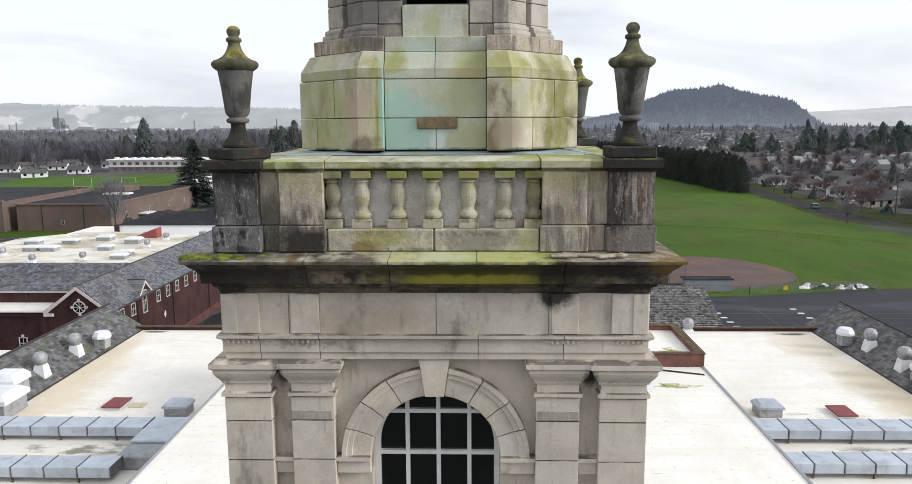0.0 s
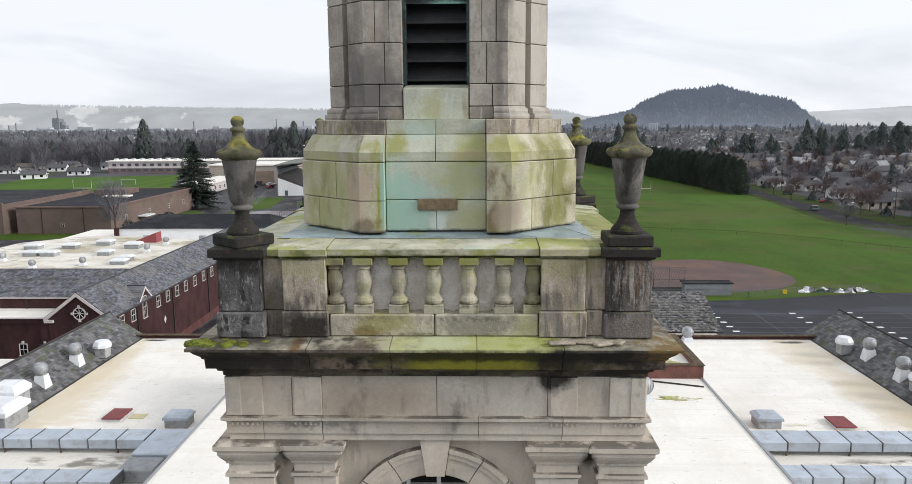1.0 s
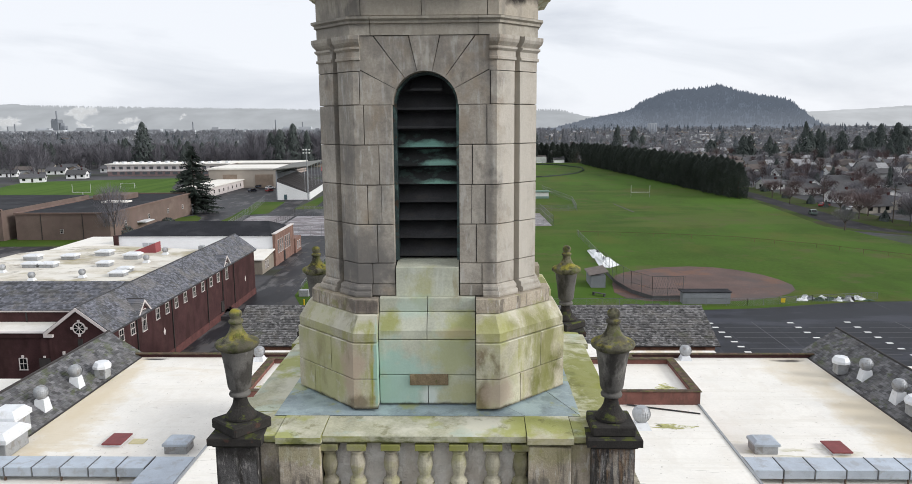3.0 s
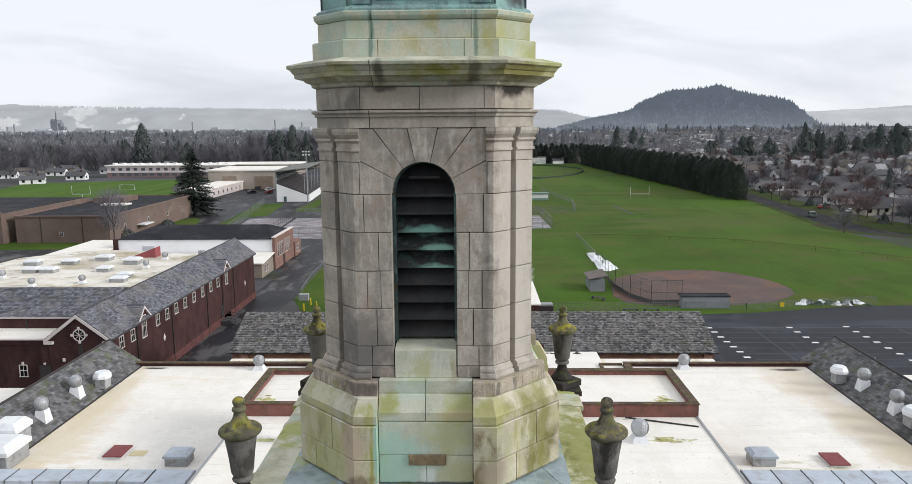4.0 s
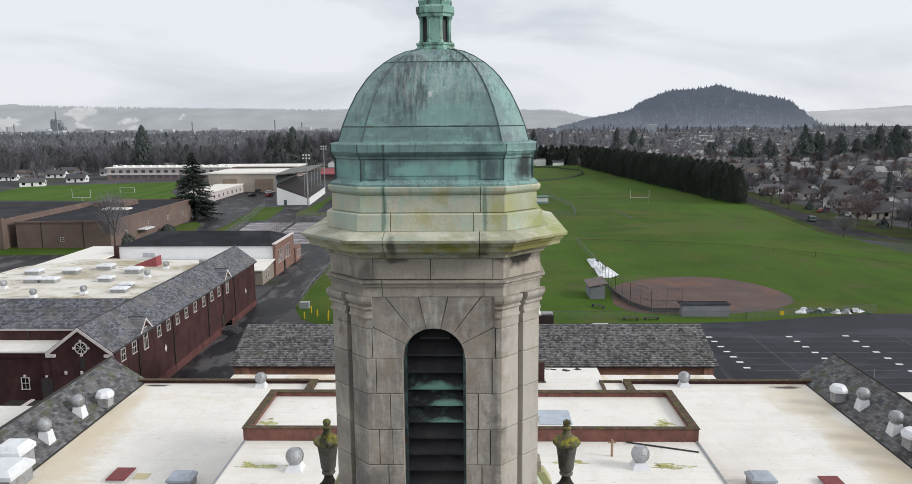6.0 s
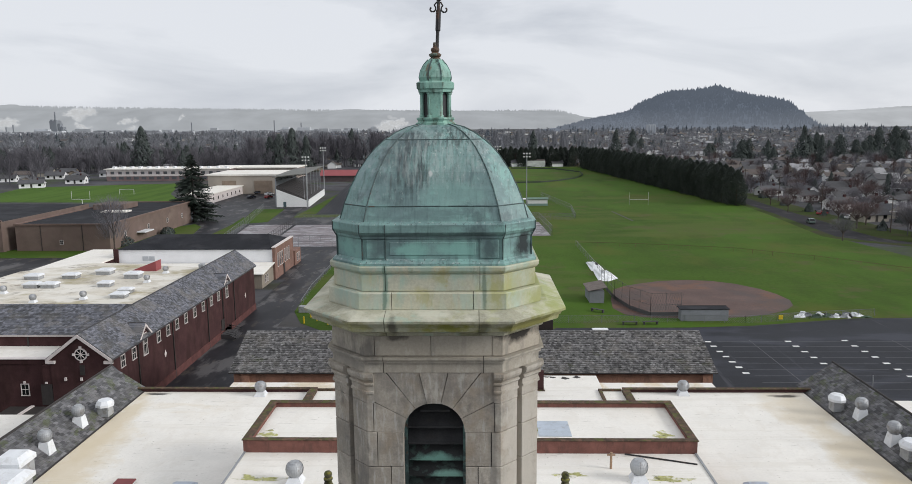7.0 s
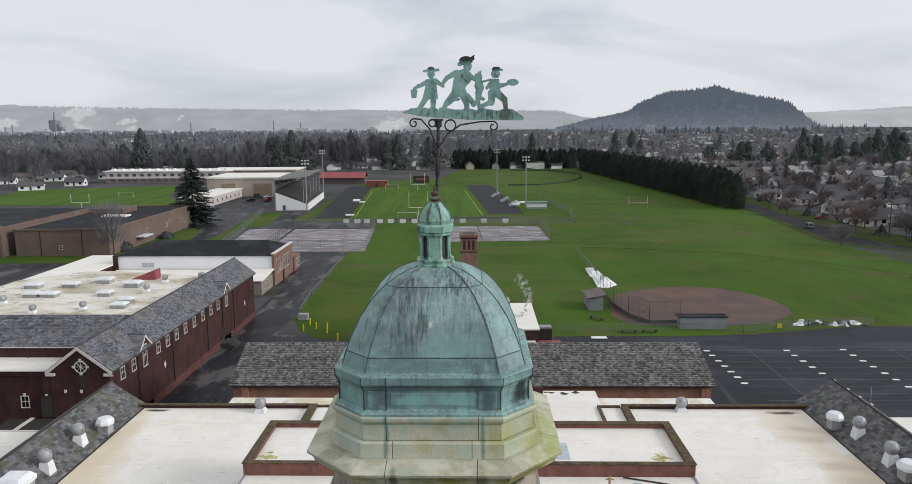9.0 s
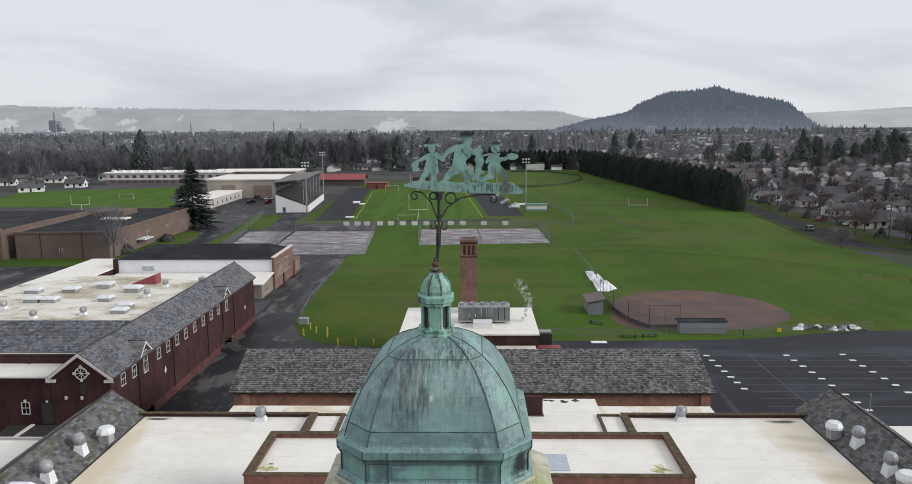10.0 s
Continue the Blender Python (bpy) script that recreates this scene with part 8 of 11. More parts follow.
for x, y, w, d, h in ((-67.5, 101.8, 2.2, 1.6, 0.85), (-64.2, 95.9, 2.0, 1.5, 0.8), (-61.6, 95.9, 2.1, 1.5, 0.8), (-62.0, 102.4, 2.1, 1.6, 0.8), (-58.2, 105.5, 2.2, 1.8, 0.9), (-53.7, 96.6, 1.8, 1.5, 0.8), (-52.3, 102.5, 2.2, 1.7, 1.0),
                      (-48.3, 89.6, 2.0, 1.5, 0.75), (-48.7, 92.4, 1.8, 1.3, 0.75)):
    roof_box(x, y, 10.53, w, d, h, hood_white, "pale boxy fan unit on the cream roof")
for x, y in ((-58.6, 86.7), (-52.8, 88.6), (-48.8, 99.3), (-48.8, 106.1), (-66.0, 92.0)):
    turbine_vent(x, y, 10.53, 0.46, 0.35)
v = thing("stair_bulkhead", "small red sloping stair bulkhead on the cream roof", "bulkhead", at=(-53.0, 108.6, 10.53))
bm = bmesh.new()
w_ = [bm.verts.new(p) for p in ((-2.2, -1.0, 0), (2.0, -1.0, 0), (2.0, -1.0, 1.6), (-2.2, 1.0, 0), (2.0, 1.0, 0), (2.0, 1.0, 1.6))]
for f in ((0, 1, 2), (3, 5, 4), (1, 4, 5, 2), (0, 2, 5, 3), (0, 3, 4, 1)):
    bm.faces.new([w_[i] for i in f])
part("body", bm, red_metal, v)

# ---- gymnasium ----
gym = thing("gymnasium", "gymnasium with white front wall and black hipped roof", "gymnasium")
part("wall", boxes((-78, -43.5, 150, 166, 0, 6.75)), surface("gym_white", (0.78, 0.785, 0.80), 0.05, 0.3, 4, 0.6, bump=0.05), gym)
part("end_wall", boxes((-43.9, -43.35, 149.8, 166.2, 0, 7.1)), brick_tan, gym)
part("end_coping", boxes((-44.0, -43.2, 149.7, 166.3, 7.102, 7.3)), trim_white, gym)
bm = bmesh.new()
e = [bm.verts.new(p) for p in ((-78.4, 149.7, 6.76), (-44.0, 149.7, 6.76), (-44.0, 166.3, 6.76), (-78.4, 166.3, 6.76))]
r0, r1 = bm.verts.new((-72.5, 158, 9.0)), bm.verts.new((-46.8, 158, 9.0))
for f in ((e[0], e[1], r1, r0), (e[1], e[2], r1), (e[2], e[3], r0, r1), (e[3], e[0], r0)):
    bm.faces.new(f)
part("roof", bm, roof_black, gym)
part("corner_pier", boxes((-79.0, -78.0, 149.6, 150.6, 3, 6.9)), brick_red, gym)
for y in (152.2, 154.0, 155.8, 158.2, 160.0, 161.8):
    sash(gym, 'x', -43.35, y, 2.6, 5.6, 0.9, bars=0)
part("door", boxes((-43.35, -43.2, 156.6, 157.6, 0.1, 2.4)), trim_dark, gym)
part("side_annex", boxes((-46.5, -43.0, 166.3, 172, 0, 3.6)), brick_tan, gym)
sash(gym, 'x', -43.0, 168.3, 0.9, 2.8, 0.9, bars=0)
sash(gym, 'x', -43.0, 170.2, 0.9, 2.8, 0.9, bars=0)
part("front_annex", boxes((-48.4, -43.8, 141.0, 149.7, 0, 3.0)), surface("annex_tan", (0.25, 0.215, 0.175), 0.1, 0.5, 6, 0.8, bump=0.05, layers=[((0.22, 0.19, 0.15), (3, 3, 0.1), 0.5, 0.56, 0.6, -1)]), gym)
bm = bmesh.new()
q = [(-48.8, 140.6, 3.0), (-43.4, 140.6, 3.0), (-43.4, 149.75, 3.75), (-48.8, 149.75, 3.75)]
lo_ = [bm.verts.new(p) for p in q]
hi_ = [bm.verts.new((x, y, z + 0.2)) for x, y, z in q]
bm.faces.new(lo_[::-1])
bm.faces.new(hi_)
for i in range(4):
    bm.faces.new((lo_[i], lo_[(i + 1) % 4], hi_[(i + 1) % 4], hi_[i]))
part("annex_roof", bm, roof_white, gym)
sash(gym, 'x', -43.8, 143.4, 0.9, 2.5, 0.8, bars=0)
sash(gym, 'x', -43.8, 145.0, 0.9, 2.5, 0.8, bars=0)
part("west_annex", boxes((-89.2, -79.1, 116.0, 160.5, 0, 4.75)), brick_red, gym)
part("west_annex_roof", boxes((-89.5, -79.05, 115.8, 161.0, 4.752, 5.0)), roof_white, gym)
part("rear_annex", boxes((-78, -48.9, 133.5, 149.7, 0, 3.5)), brick_red, gym)
part("rear_annex_roof", boxes((-78.2, -48.85, 133.3, 149.65, 3.502, 3.75)), roof_white, gym)
for x in (-72.1, -70.7):
    part("window", boxes((x - 0.65, x + 0.65, 149.93, 149.997, 4.3, 5.3)), surface("pane_pale", (0.42, 0.44, 0.47), 0.1, 1, 10, 0.3, bump=0) if x < -72 else bpy.data.materials["pane_pale"], gym, "pale frosted window")

# ---- tan school block and the buildings beyond ----
tan = thing("tan_school_block", "flat-roofed tan brick school block with dark roof", "school block")
part("wall", boxes((-125, -99, 188, 246, 0, 7.1)), tan_wall, tan)
part("upper_wall", boxes((-190, -127.5, 186, 232, 0, 8.2)), tan_wall, tan)
part("low_wall", boxes((-127.4, -125.1, 200, 246, 0, 6.6)), tan_wall, tan)
part("roof", boxes((-124.6, -99.4, 188.4, 245.6, 7.102, 7.2)), roof_black, tan)
part("upper_roof", boxes((-189.6, -128, 186.4, 231.6, 8.202, 8.3)), roof_black, tan)
bm = bmesh.new()
for r in ((-125.3, -98.7, 187.7, 188.3, 7.102, 7.5), (-99.3, -98.7, 188.3, 246.3, 7.102, 7.5), (-125.3, -98.7, 245.7, 246.3, 7.102, 7.5), (-125.3, -124.7, 188.3, 245.7, 7.102, 7.5)):
    box(bm, *r)
part("parapet", bm, surface("parapet_brown", (0.17, 0.115, 0.095), 0.15, 0.5, 6, 0.9, bump=0), tan)
part("upper_parapet", boxes((-190.3, -127.2, 185.7, 186.3, 8.2, 8.7)), surface("parapet_tan", (0.20, 0.14, 0.11), 0.15, 0.5, 6, 0.9, bump=0), tan)
part("skylight", boxes((-115, -107, 215, 219, 7.2, 7.7), bevel=0.1), roof_white, tan)
part("penthouse", boxes((-122, -112, 224, 234, 7.2, 8.8)), tan_wall, tan)
sash(tan, 'y', 188.0, -112.4, 1.9, 3.0, 1.0, nose=-1)
sash(tan, 'y', 186.0, -133.5, 1.4, 3.2, 1.8, nose=-1)
sash(tan, 'y', 186.0, -133.5, 4.9, 6.6, 1.8, nose=-1)
for y in (197, 212, 226, 238):
    sash(tan, 'x', -99.0, y, 2.8, 4.2, 1.2)
part("entry_canopy", boxes((-99, -96.4, 204, 210, 2.6, 2.9)), hood_white, tan)
for x in (-118.0, -106.5):
    part("joint", boxes((x - 0.08, x + 0.08, 187.9, 188.0, 0, 7.05)), trim_dark, tan)

portable = thing("portable_classroom", "long white single-storey portable classroom block", "portable building")
part("wall", boxes((-126, -114, 306, 366, 0, 3.9)), trim_white, portable)
part("roof", boxes((-126.6, -113.4, 305.4, 366.6, 3.902, 4.25)), roof_white, portable)
for y in range(311, 365, 6):
    sash(portable, 'x', -114, y, 1.2, 2.6, 1.5, bars=0)
part("door", boxes((-121.5, -120.2, 305.9, 306.0, 0, 2.1)), trim_dark, portable)
hall2 = thing("field_house", "large cream field house with white roof", "field house")
part("wall", boxes((-131, -96, 352, 384, 0, 9.0)), surface("cream_wall", (0.345, 0.305, 0.26), 0.1, 0.2, 4, 0.8, bump=0), hall2)
part("roof", boxes((-131.5, -95.5, 351.5, 384.5, 9.002, 9.7)), roof_white, hall2)
for x0, x1 in ((-124, -117), (-108, -99)):
    part("bay_door", boxes((x0, x1, 351.8, 352.0, 0, 6.5)), surface("bay_brown", (0.22, 0.17, 0.13), 0.2, 0.4, 6, 0.8, bump=0), hall2)
school_glass = surface("school_glass", (0.085, 0.09, 0.10), 0.2, 0.3, 3, 0.3, bump=0)
east = thing("low_school", "long low pink and white school building with flat roof", "school building")
part("wall", boxes((-226, -150, 440, 462, 0, 7.0)), surface("pink_wall", (0.22, 0.155, 0.15), 0.2, 0.2, 2, 0.8, bump=0), east)
part("roof", boxes((-227, -149, 439, 463, 7.002, 7.5)), roof_white, east)
for i in range(14):
    part("fan_box", boxes((-224 + i * 5.4, -222.2 + i * 5.4, 444, 447, 7.5, 8.6)), hood_white, east)
for i in range(16):
    part("window", boxes((-223 + i * 4.7, -220 + i * 4.7, 439.9, 440.0, 4.2, 5.8)), school_glass, east)
for i in range(16):
    part("window", boxes((-223 + i * 4.7, -220 + i * 4.7, 439.9, 440.0, 1.0, 2.6)), school_glass, east)
part("fascia_band", boxes((-226, -150, 439.75, 439.99, 5.85, 7.0)), trim_white, east, "white fascia band under the roof")
part("spandrel_band", boxes((-226, -150, 439.75, 439.99, 2.9, 4.1)), trim_white, east, "white band between the window rows")
for i in range(17):
    part("pilaster", boxes((-225.6 + i * 4.7, -223.4 + i * 4.7, 439.78, 439.99, 4.1, 5.85)), surface("pilaster_pale", (0.5, 0.46, 0.46), 0.1, 0.5, 5, 0.8, bump=0) if i == 0 else bpy.data.materials["pilaster_pale"], east)
low2 = thing("low_school", "long low white-roofed school range", "school building")
part("wall", boxes((-168, -112, 455, 480, 0, 6.5)), surface("beige_wall", (0.36, 0.30, 0.26), 0.15, 0.2, 2, 0.8, bump=0), low2)
part("roof", boxes((-169, -111, 454, 481, 6.502, 7.1)), roof_white, low2)
red = thing("team_house", "long low team house with a red metal roof", "team house")
part("wall", boxes((-90.5, -64, 426, 436, 0, 3.6)), surface("team_wall", (0.12, 0.09, 0.09), 0.2, 0.5, 5, 0.8, bump=0), red)
bm = bmesh.new()
for y0, y1 in ((424.5, 431), (437.5, 431)):
    face(bm, [(-91, y0, 3.6), (-63.5, y0, 3.6), (-63.5, y1, 6.7), (-91, y1, 6.7)])
part("roof", bm, red_metal, red)
hut = thing("brick_hut", "low orange-red brick hut beside the team house", "hut")
part("wall", boxes((-59.5, -48.0, 402, 409, 0, 3.3)), surface("hut_brick", (0.20, 0.072, 0.052), 0.2, 0.5, 6, 0.9, bump=0), hut)
part("roof", boxes((-59.8, -47.7, 401.7, 409.3, 3.302, 3.5)), red_metal, hut)
part("door", boxes((-54.4, -53.2, 401.9, 402.0, 0.05, 2.2)), trim_dark, hut)

# ---- stadium, turned a little against the school ----
SX, SY, SR = -24.6, 327.0, 4.35


def stad(p, q):
    c, s = math.cos(radians(SR)), math.sin(radians(SR))
    return (SX + p * c - q * s, SY + p * s + q * c)


def stad_sheet(name, x0, x1, y0, y1, z, material, label, category):
    return sheet(name, [stad(x0, y0), stad(x1, y0), stad(x1, y1), stad(x0, y1)], z, material, label, category)


stad_sheet("stadium_turf", -25.4, 25.4, -60, 75, 0.05, grass_turf, "bright green football field turf", "football field")
stad_sheet("track_left", -39.5, -26.6, -58, 84, 0.055, track_black, "black running track straight with lane lines", "running track")
stad_sheet("track_right", 27.2, 41.0, -52, 84, 0.055, track_black, "black running track straight with lane lines", "running track")
stad_sheet("track_near", -9.0, 34.0, -66, -60.5, 0.055, track_black, "dark strip behind the end zone", "running track")
bm = bmesh.new()
for k in range(9):
    for xa in (-38.6 + 1.35 * k, 28.2 + 1.35 * k):
        q = [stad(xa - 0.035, -57 if xa < 0 else -51), stad(xa + 0.035, -57 if xa < 0 else -51), stad(xa + 0.035, 83), stad(xa - 0.035, 83)]
        face(bm, [(x, y, 0.062) for x, y in q])
tagged(finish("lane_lines", bm, paint_faint), "pale lane lines of the running track", "track marking", kind="stuff")
for s in (-1, 1):
    bm = bmesh.new()
    q = [stad(s * 24.4 - 0.09, -54.5), stad(s * 24.4 + 0.09, -54.5), stad(s * 24.4 + 0.09, 54.5), stad(s * 24.4 - 0.09, 54.5)]
    face(bm, [(x, y, 0.058) for x, y in q])
    tagged(finish("side_line", bm, paint_yellow), "yellow side line of the football field", "field marking", "side lines")
# added white slabs imitate bright reflections on the wet track
for x, y, w, d, h in ((-53.6, 329.0, 3.2, 5.0, 0.5), (-50.0, 322.0, 2.4, 3.0, 0.35), (-47.6, 274.5, 3.4, 1.4, 0.5), (18.7, 309.5, 3.0, 5.5, 0.6), (21.5, 318.0, 4.5, 2.5, 0.4)):
    ob = finish("glint_slab", boxes((-w / 2, w / 2, -d / 2, d / 2, 0, h), bevel=0.08), tarp_white)
    tagged(ob, "white slab in place of a wet glint on the track", "mat", "mats on the track").matrix_basis = pose(x, y, 0.06, 0, 0, 4 + 9 * (w - 3))


def goal_post(x, y, rz, w, bar, top, yoke, material=pole_white, label="white football goal post with yoke"):
    g = thing("goal_post", label, "goal post", "goal posts", at=(x, y, 0.05), rz=rz)
    bm = bmesh.new()
    if yoke:
        tube(bm, [(0, 0.8, 0), (0, 0.8, bar * 0.8), (0, 0, bar)], 0.13, 8)
        part("yoke", bm, material, g)
        bm = bmesh.new()
    tube(bm, [(-w / 2, 0, bar), (w / 2, 0, bar)], 0.09 if yoke else 0.06, 8)
    part("crossbar", bm, material, g)
    for s in (-1, 1):
        bm = bmesh.new()
        tube(bm, [(s * w / 2, 0, bar), (s * w / 2, 0, top)], 0.07 if yoke else 0.05, 8)
        part("upright", bm, material, g)
        if not yoke:
            bm = bmesh.new()
            tube(bm, [(s * w / 2, 0, 0), (s * w / 2, 0, bar)], 0.045, 6)
            part("leg", bm, bpy.data.materials["steel_grey"], g)


goal_post(-20.9, 274.5, 4, 7.3, 3.0, 9.2, True, surface("post_cream", (0.66, 0.64, 0.48), 0.05, 1, 10, 0.5, bump=0))
goal_post(-29.2, 382.0, 4, 7.3, 3.0, 9.0, True)
goal_post(68.0, 294.5, 0, 7.6, 2.2, 5.2, False, label="white field goal frame with short uprights")
goal_post(-169.7, 305, 0, 8.0, 2.4, 6.0, True)
for x, y in ((-24.0, 262.0), (-172.0, 352.0), (-137.0, 395.0), (-44, 392)):
    g = thing("soccer_goal", "white soccer goal frame", "soccer goal", "soccer goals", at=(x, y, 0.06))
    bm = bmesh.new()
    tube(bm, [(-3.6, 0, 0), (-3.6, 0, 2.5), (3.6, 0, 2.5), (3.6, 0, 0)], 0.09, 6)
    part("frame", bm, pole_white, g)
    bm = bmesh.new()
    tube(bm, [(-3.6, 0, 2.5), (-3.6, 1.8, 0), (3.6, 1.8, 0), (3.6, 0, 2.5)], 0.05, 6)
    part("back_frame", bm, steel_grey, g)

# ---- grandstand ----
stand = thing("grandstand", "covered grandstand with white end wall and dark seat rows", "grandstand", at=(-76.5, 318.0, 0.0), rz=SR)
L0, L1 = -25.5, 25.5
for y in (L0, L1 - 0.3):
    bm = bmesh.new()
    v = [bm.verts.new(p) for p in ((-6.5, y, 0), (6.8, y, 0), (6.8, y, 2.3), (-6.5, y, 7.4))]
    w = [bm.verts.new((p.co.x, p.co.y + 0.3, p.co.z)) for p in v]
    bm.faces.new(v)
    bm.faces.new(w[::-1])
    for i in range(4):
        bm.faces.new((v[i], w[i], w[(i + 1) % 4], v[(i + 1) % 4]))
    part("end_wall", bm, white_paint, stand, "white panelled end wall")
part("end_door", boxes((-3.8, -2.6, L0 - 0.05, L0 - 0.01, 0.1, 2.2)), surface("door_teal", (0.06, 0.10, 0.11), 0.1, 1, 10, 0.5, bump=0), stand)
part("front_wall", boxes((6.5, 6.8, L0 + 0.3, L1 - 0.3, 0, 2.9)), white_paint, stand)
part("back_wall", boxes((-6.9, -6.5, L0, L1, 0, 12.0)), shed_grey, stand)
for k in range(14):
    x = 6.4 - k * 0.93
    part("bench_tier", boxes((x - 0.9, x, L0 + 0.35, L1 - 0.35, 0.5 + 0.44 * k, 3.0 + 0.44 * k)), surface("seat_dark", (0.055, 0.05, 0.05), 0.2, 1, 10, 0.7, bump=0) if k == 0 else bpy.data.materials["seat_dark"], stand)
bm = bmesh.new()
q = [(-7.6, 12.3), (6.2, 13.6), (6.2, 13.9), (-7.6, 12.7)]
a = [bm.verts.new((x, L0 - 1, z)) for x, z in q]
b = [bm.verts.new((x, L1 + 1, z)) for x, z in q]
bm.faces.new(a)
bm.faces.new(b[::-1])
for i in range(4):
    bm.faces.new((a[i], b[i], b[(i + 1) % 4], a[(i + 1) % 4]))
part("roof", bm, surface("stand_roof", (0.16, 0.16, 0.145), 0.2, 0.3, 5, 0.8, bump=0), stand)
for k in range(6):
    y = L0 + 0.6 + (L1 - L0 - 1.2) * k / 5
    bm = bmesh.new()
    tube(bm, [(4.8, y, 3.2), (4.8, y, 13.4)], 0.12, 6)
    part("post", bm, steel_grey, stand)
    bm = bmesh.new()
    tube(bm, [(-6.5, y, 11.0), (6.0, y, 13.5)], 0.1, 5)
    tube(bm, [(-6.5, y, 12.2), (0, y, 12.1), (4.8, y, 11.8)], 0.08, 5)
    part("truss", bm, dark_iron, stand)


def light_pole(x, y, h, n=6):
    g = thing("light_pole", "tall pale stadium light pole with a lamp rack", "light pole", "stadium light poles", at=(x, y, 0))
    bm = bmesh.new()
    tube(bm, [(0, 0, 0), (0, 0, h)], [0.28, 0.16], 8)
    part("pole", bm, steel_grey, g)
    bm = bmesh.new()
    for k in range(2):
        tube(bm, [(-1.6, 0, h - 0.3 - 1.3 * k), (1.6, 0, h - 0.3 - 1.3 * k)], 0.07, 5)
    part("rack", bm, steel_grey, g)
    for k in range(2):
        for i in range(3):
            part("lamp", boxes((-1.5 + 1.2 * i, -0.9 + 1.2 * i, -0.5, 0.0, h - 0.7 - 1.3 * k, h - 0.15 - 1.3 * k), bevel=0.05), pole_white, g)


for x, y, h in ((-68.0, 290.5, 21.0), (22.2, 298.5, 21.5), (-77.5, 372.0, 22.0), (12.5, 372.0, 22.0)):
    light_pole(x, y, h)
booth = thing("ticket_booth", "small white booth with a green roof", "booth", at=(26.4, 294.5, 0.03))
part("wall", boxes((-4.0, 4.0, -1.8, 1.8, 0, 2.6)), pole_white, booth)
part("roof", boxes((-4.4, 4.4, -2.2, 2.2, 2.602, 3.0), bevel=0.1), surface("booth_green", (0.12, 0.20, 0.16), 0.1, 1, 10, 0.6, bump=0), booth)
part("base", boxes((-4.2, 4.2, -1.95, -1.81, 0, 0.9)), surface("booth_base", (0.16, 0.25, 0.21), 0.1, 1, 10, 0.6, bump=0), booth)
for x, y, rz in ((16.0, 305, 4), (13.0, 322, 4), (9.5, 345, 4)):
    g = thing("bleacher", "small aluminium bleacher beside the track", "bleacher", "bleachers by the track", at=(x, y, 0.06), rz=rz)
    for k in range(5):
        part("bench", boxes((-0.3 + 0.75 * k, 0.15 + 0.75 * k, -5, 5, 0.35 + 0.4 * k, 0.42 + 0.4 * k)), galv, g)
    for yy in (-4, 0, 4):
        bm = bmesh.new()
        tube(bm, [(-0.2, yy, 0), (-0.1, yy, 0.35), (3.1, yy, 1.95), (3.1, yy, 0)], 0.05, 5)
        part("frame", bm, steel_grey, g)
sb = thing("scoreboard", "white scoreboard panel on two posts", "scoreboard", at=(46.5, 541, 0.03))
part("panel", boxes((-6.5, 6.5, -0.3, 0.3, 1.6, 5.6), bevel=0.05), surface("board_pale", (0.52, 0.53, 0.50), 0.2, 0.5, 4, 0.6, bump=0), sb)
for x in (-4, 4):
    part("post", boxes((x - 0.2, x + 0.2, 0.31, 0.6, 0, 5.4)), steel_grey, sb)
sb2 = thing("scoreboard", "dark football scoreboard with red digits panel", "scoreboard", at=(-28.5, 398, 0.03))
part("panel", boxes((-4.5, 4.5, -0.3, 0.3, 2.6, 6.6), bevel=0.05), trim_dark, sb2)
part("digits", boxes((-3.0, 3.0, -0.36, -0.302, 4.2, 5.2)), red_metal, sb2)
for x in (-3, 3):
    part("post", boxes((x - 0.2, x + 0.2, 0.31, 0.6, 0, 6.4)), steel_grey, sb2)

# ---- courts ----
sheet("court_left", [(-58.0, 193.5), (-30.0, 193.5), (-33.0, 238.0), (-60.0, 238.0)], 0.045, court, "puddled pink-grey tennis court", "tennis court")
sheet("court_far_left", [(-72.0, 200), (-59.0, 193.5), (-61.0, 238.0), (-76.0, 238.0)], 0.045, court, "puddled grey tennis court", "tennis court")
sheet("court_right", [(-16.0, 209.0), (23.5, 212.0), (22.5, 243.0), (-17.5, 243.0)], 0.045, court, "puddled grey tennis court", "tennis court")
bm = bmesh.new()
for x0, y0, x1, y1 in ((-38.5, 198, -40.5, 226), (9, 216, 8.6, 236), (15.5, 216, 14.8, 232)):
    d = Vector((x1 - x0, y1 - y0, 0)).normalized()
    n = Vector((-d.y, d.x, 0)) * 0.07
    face(bm, [(x0 + n.x, y0 + n.y, 0.052), (x0 - n.x, y0 - n.y, 0.052), (x1 - n.x, y1 - n.y, 0.052), (x1 + n.x, y1 + n.y, 0.052)])
tagged(finish("court_lines", bm, paint_faint), "white worn lines of the tennis courts", "court marking", kind="stuff")


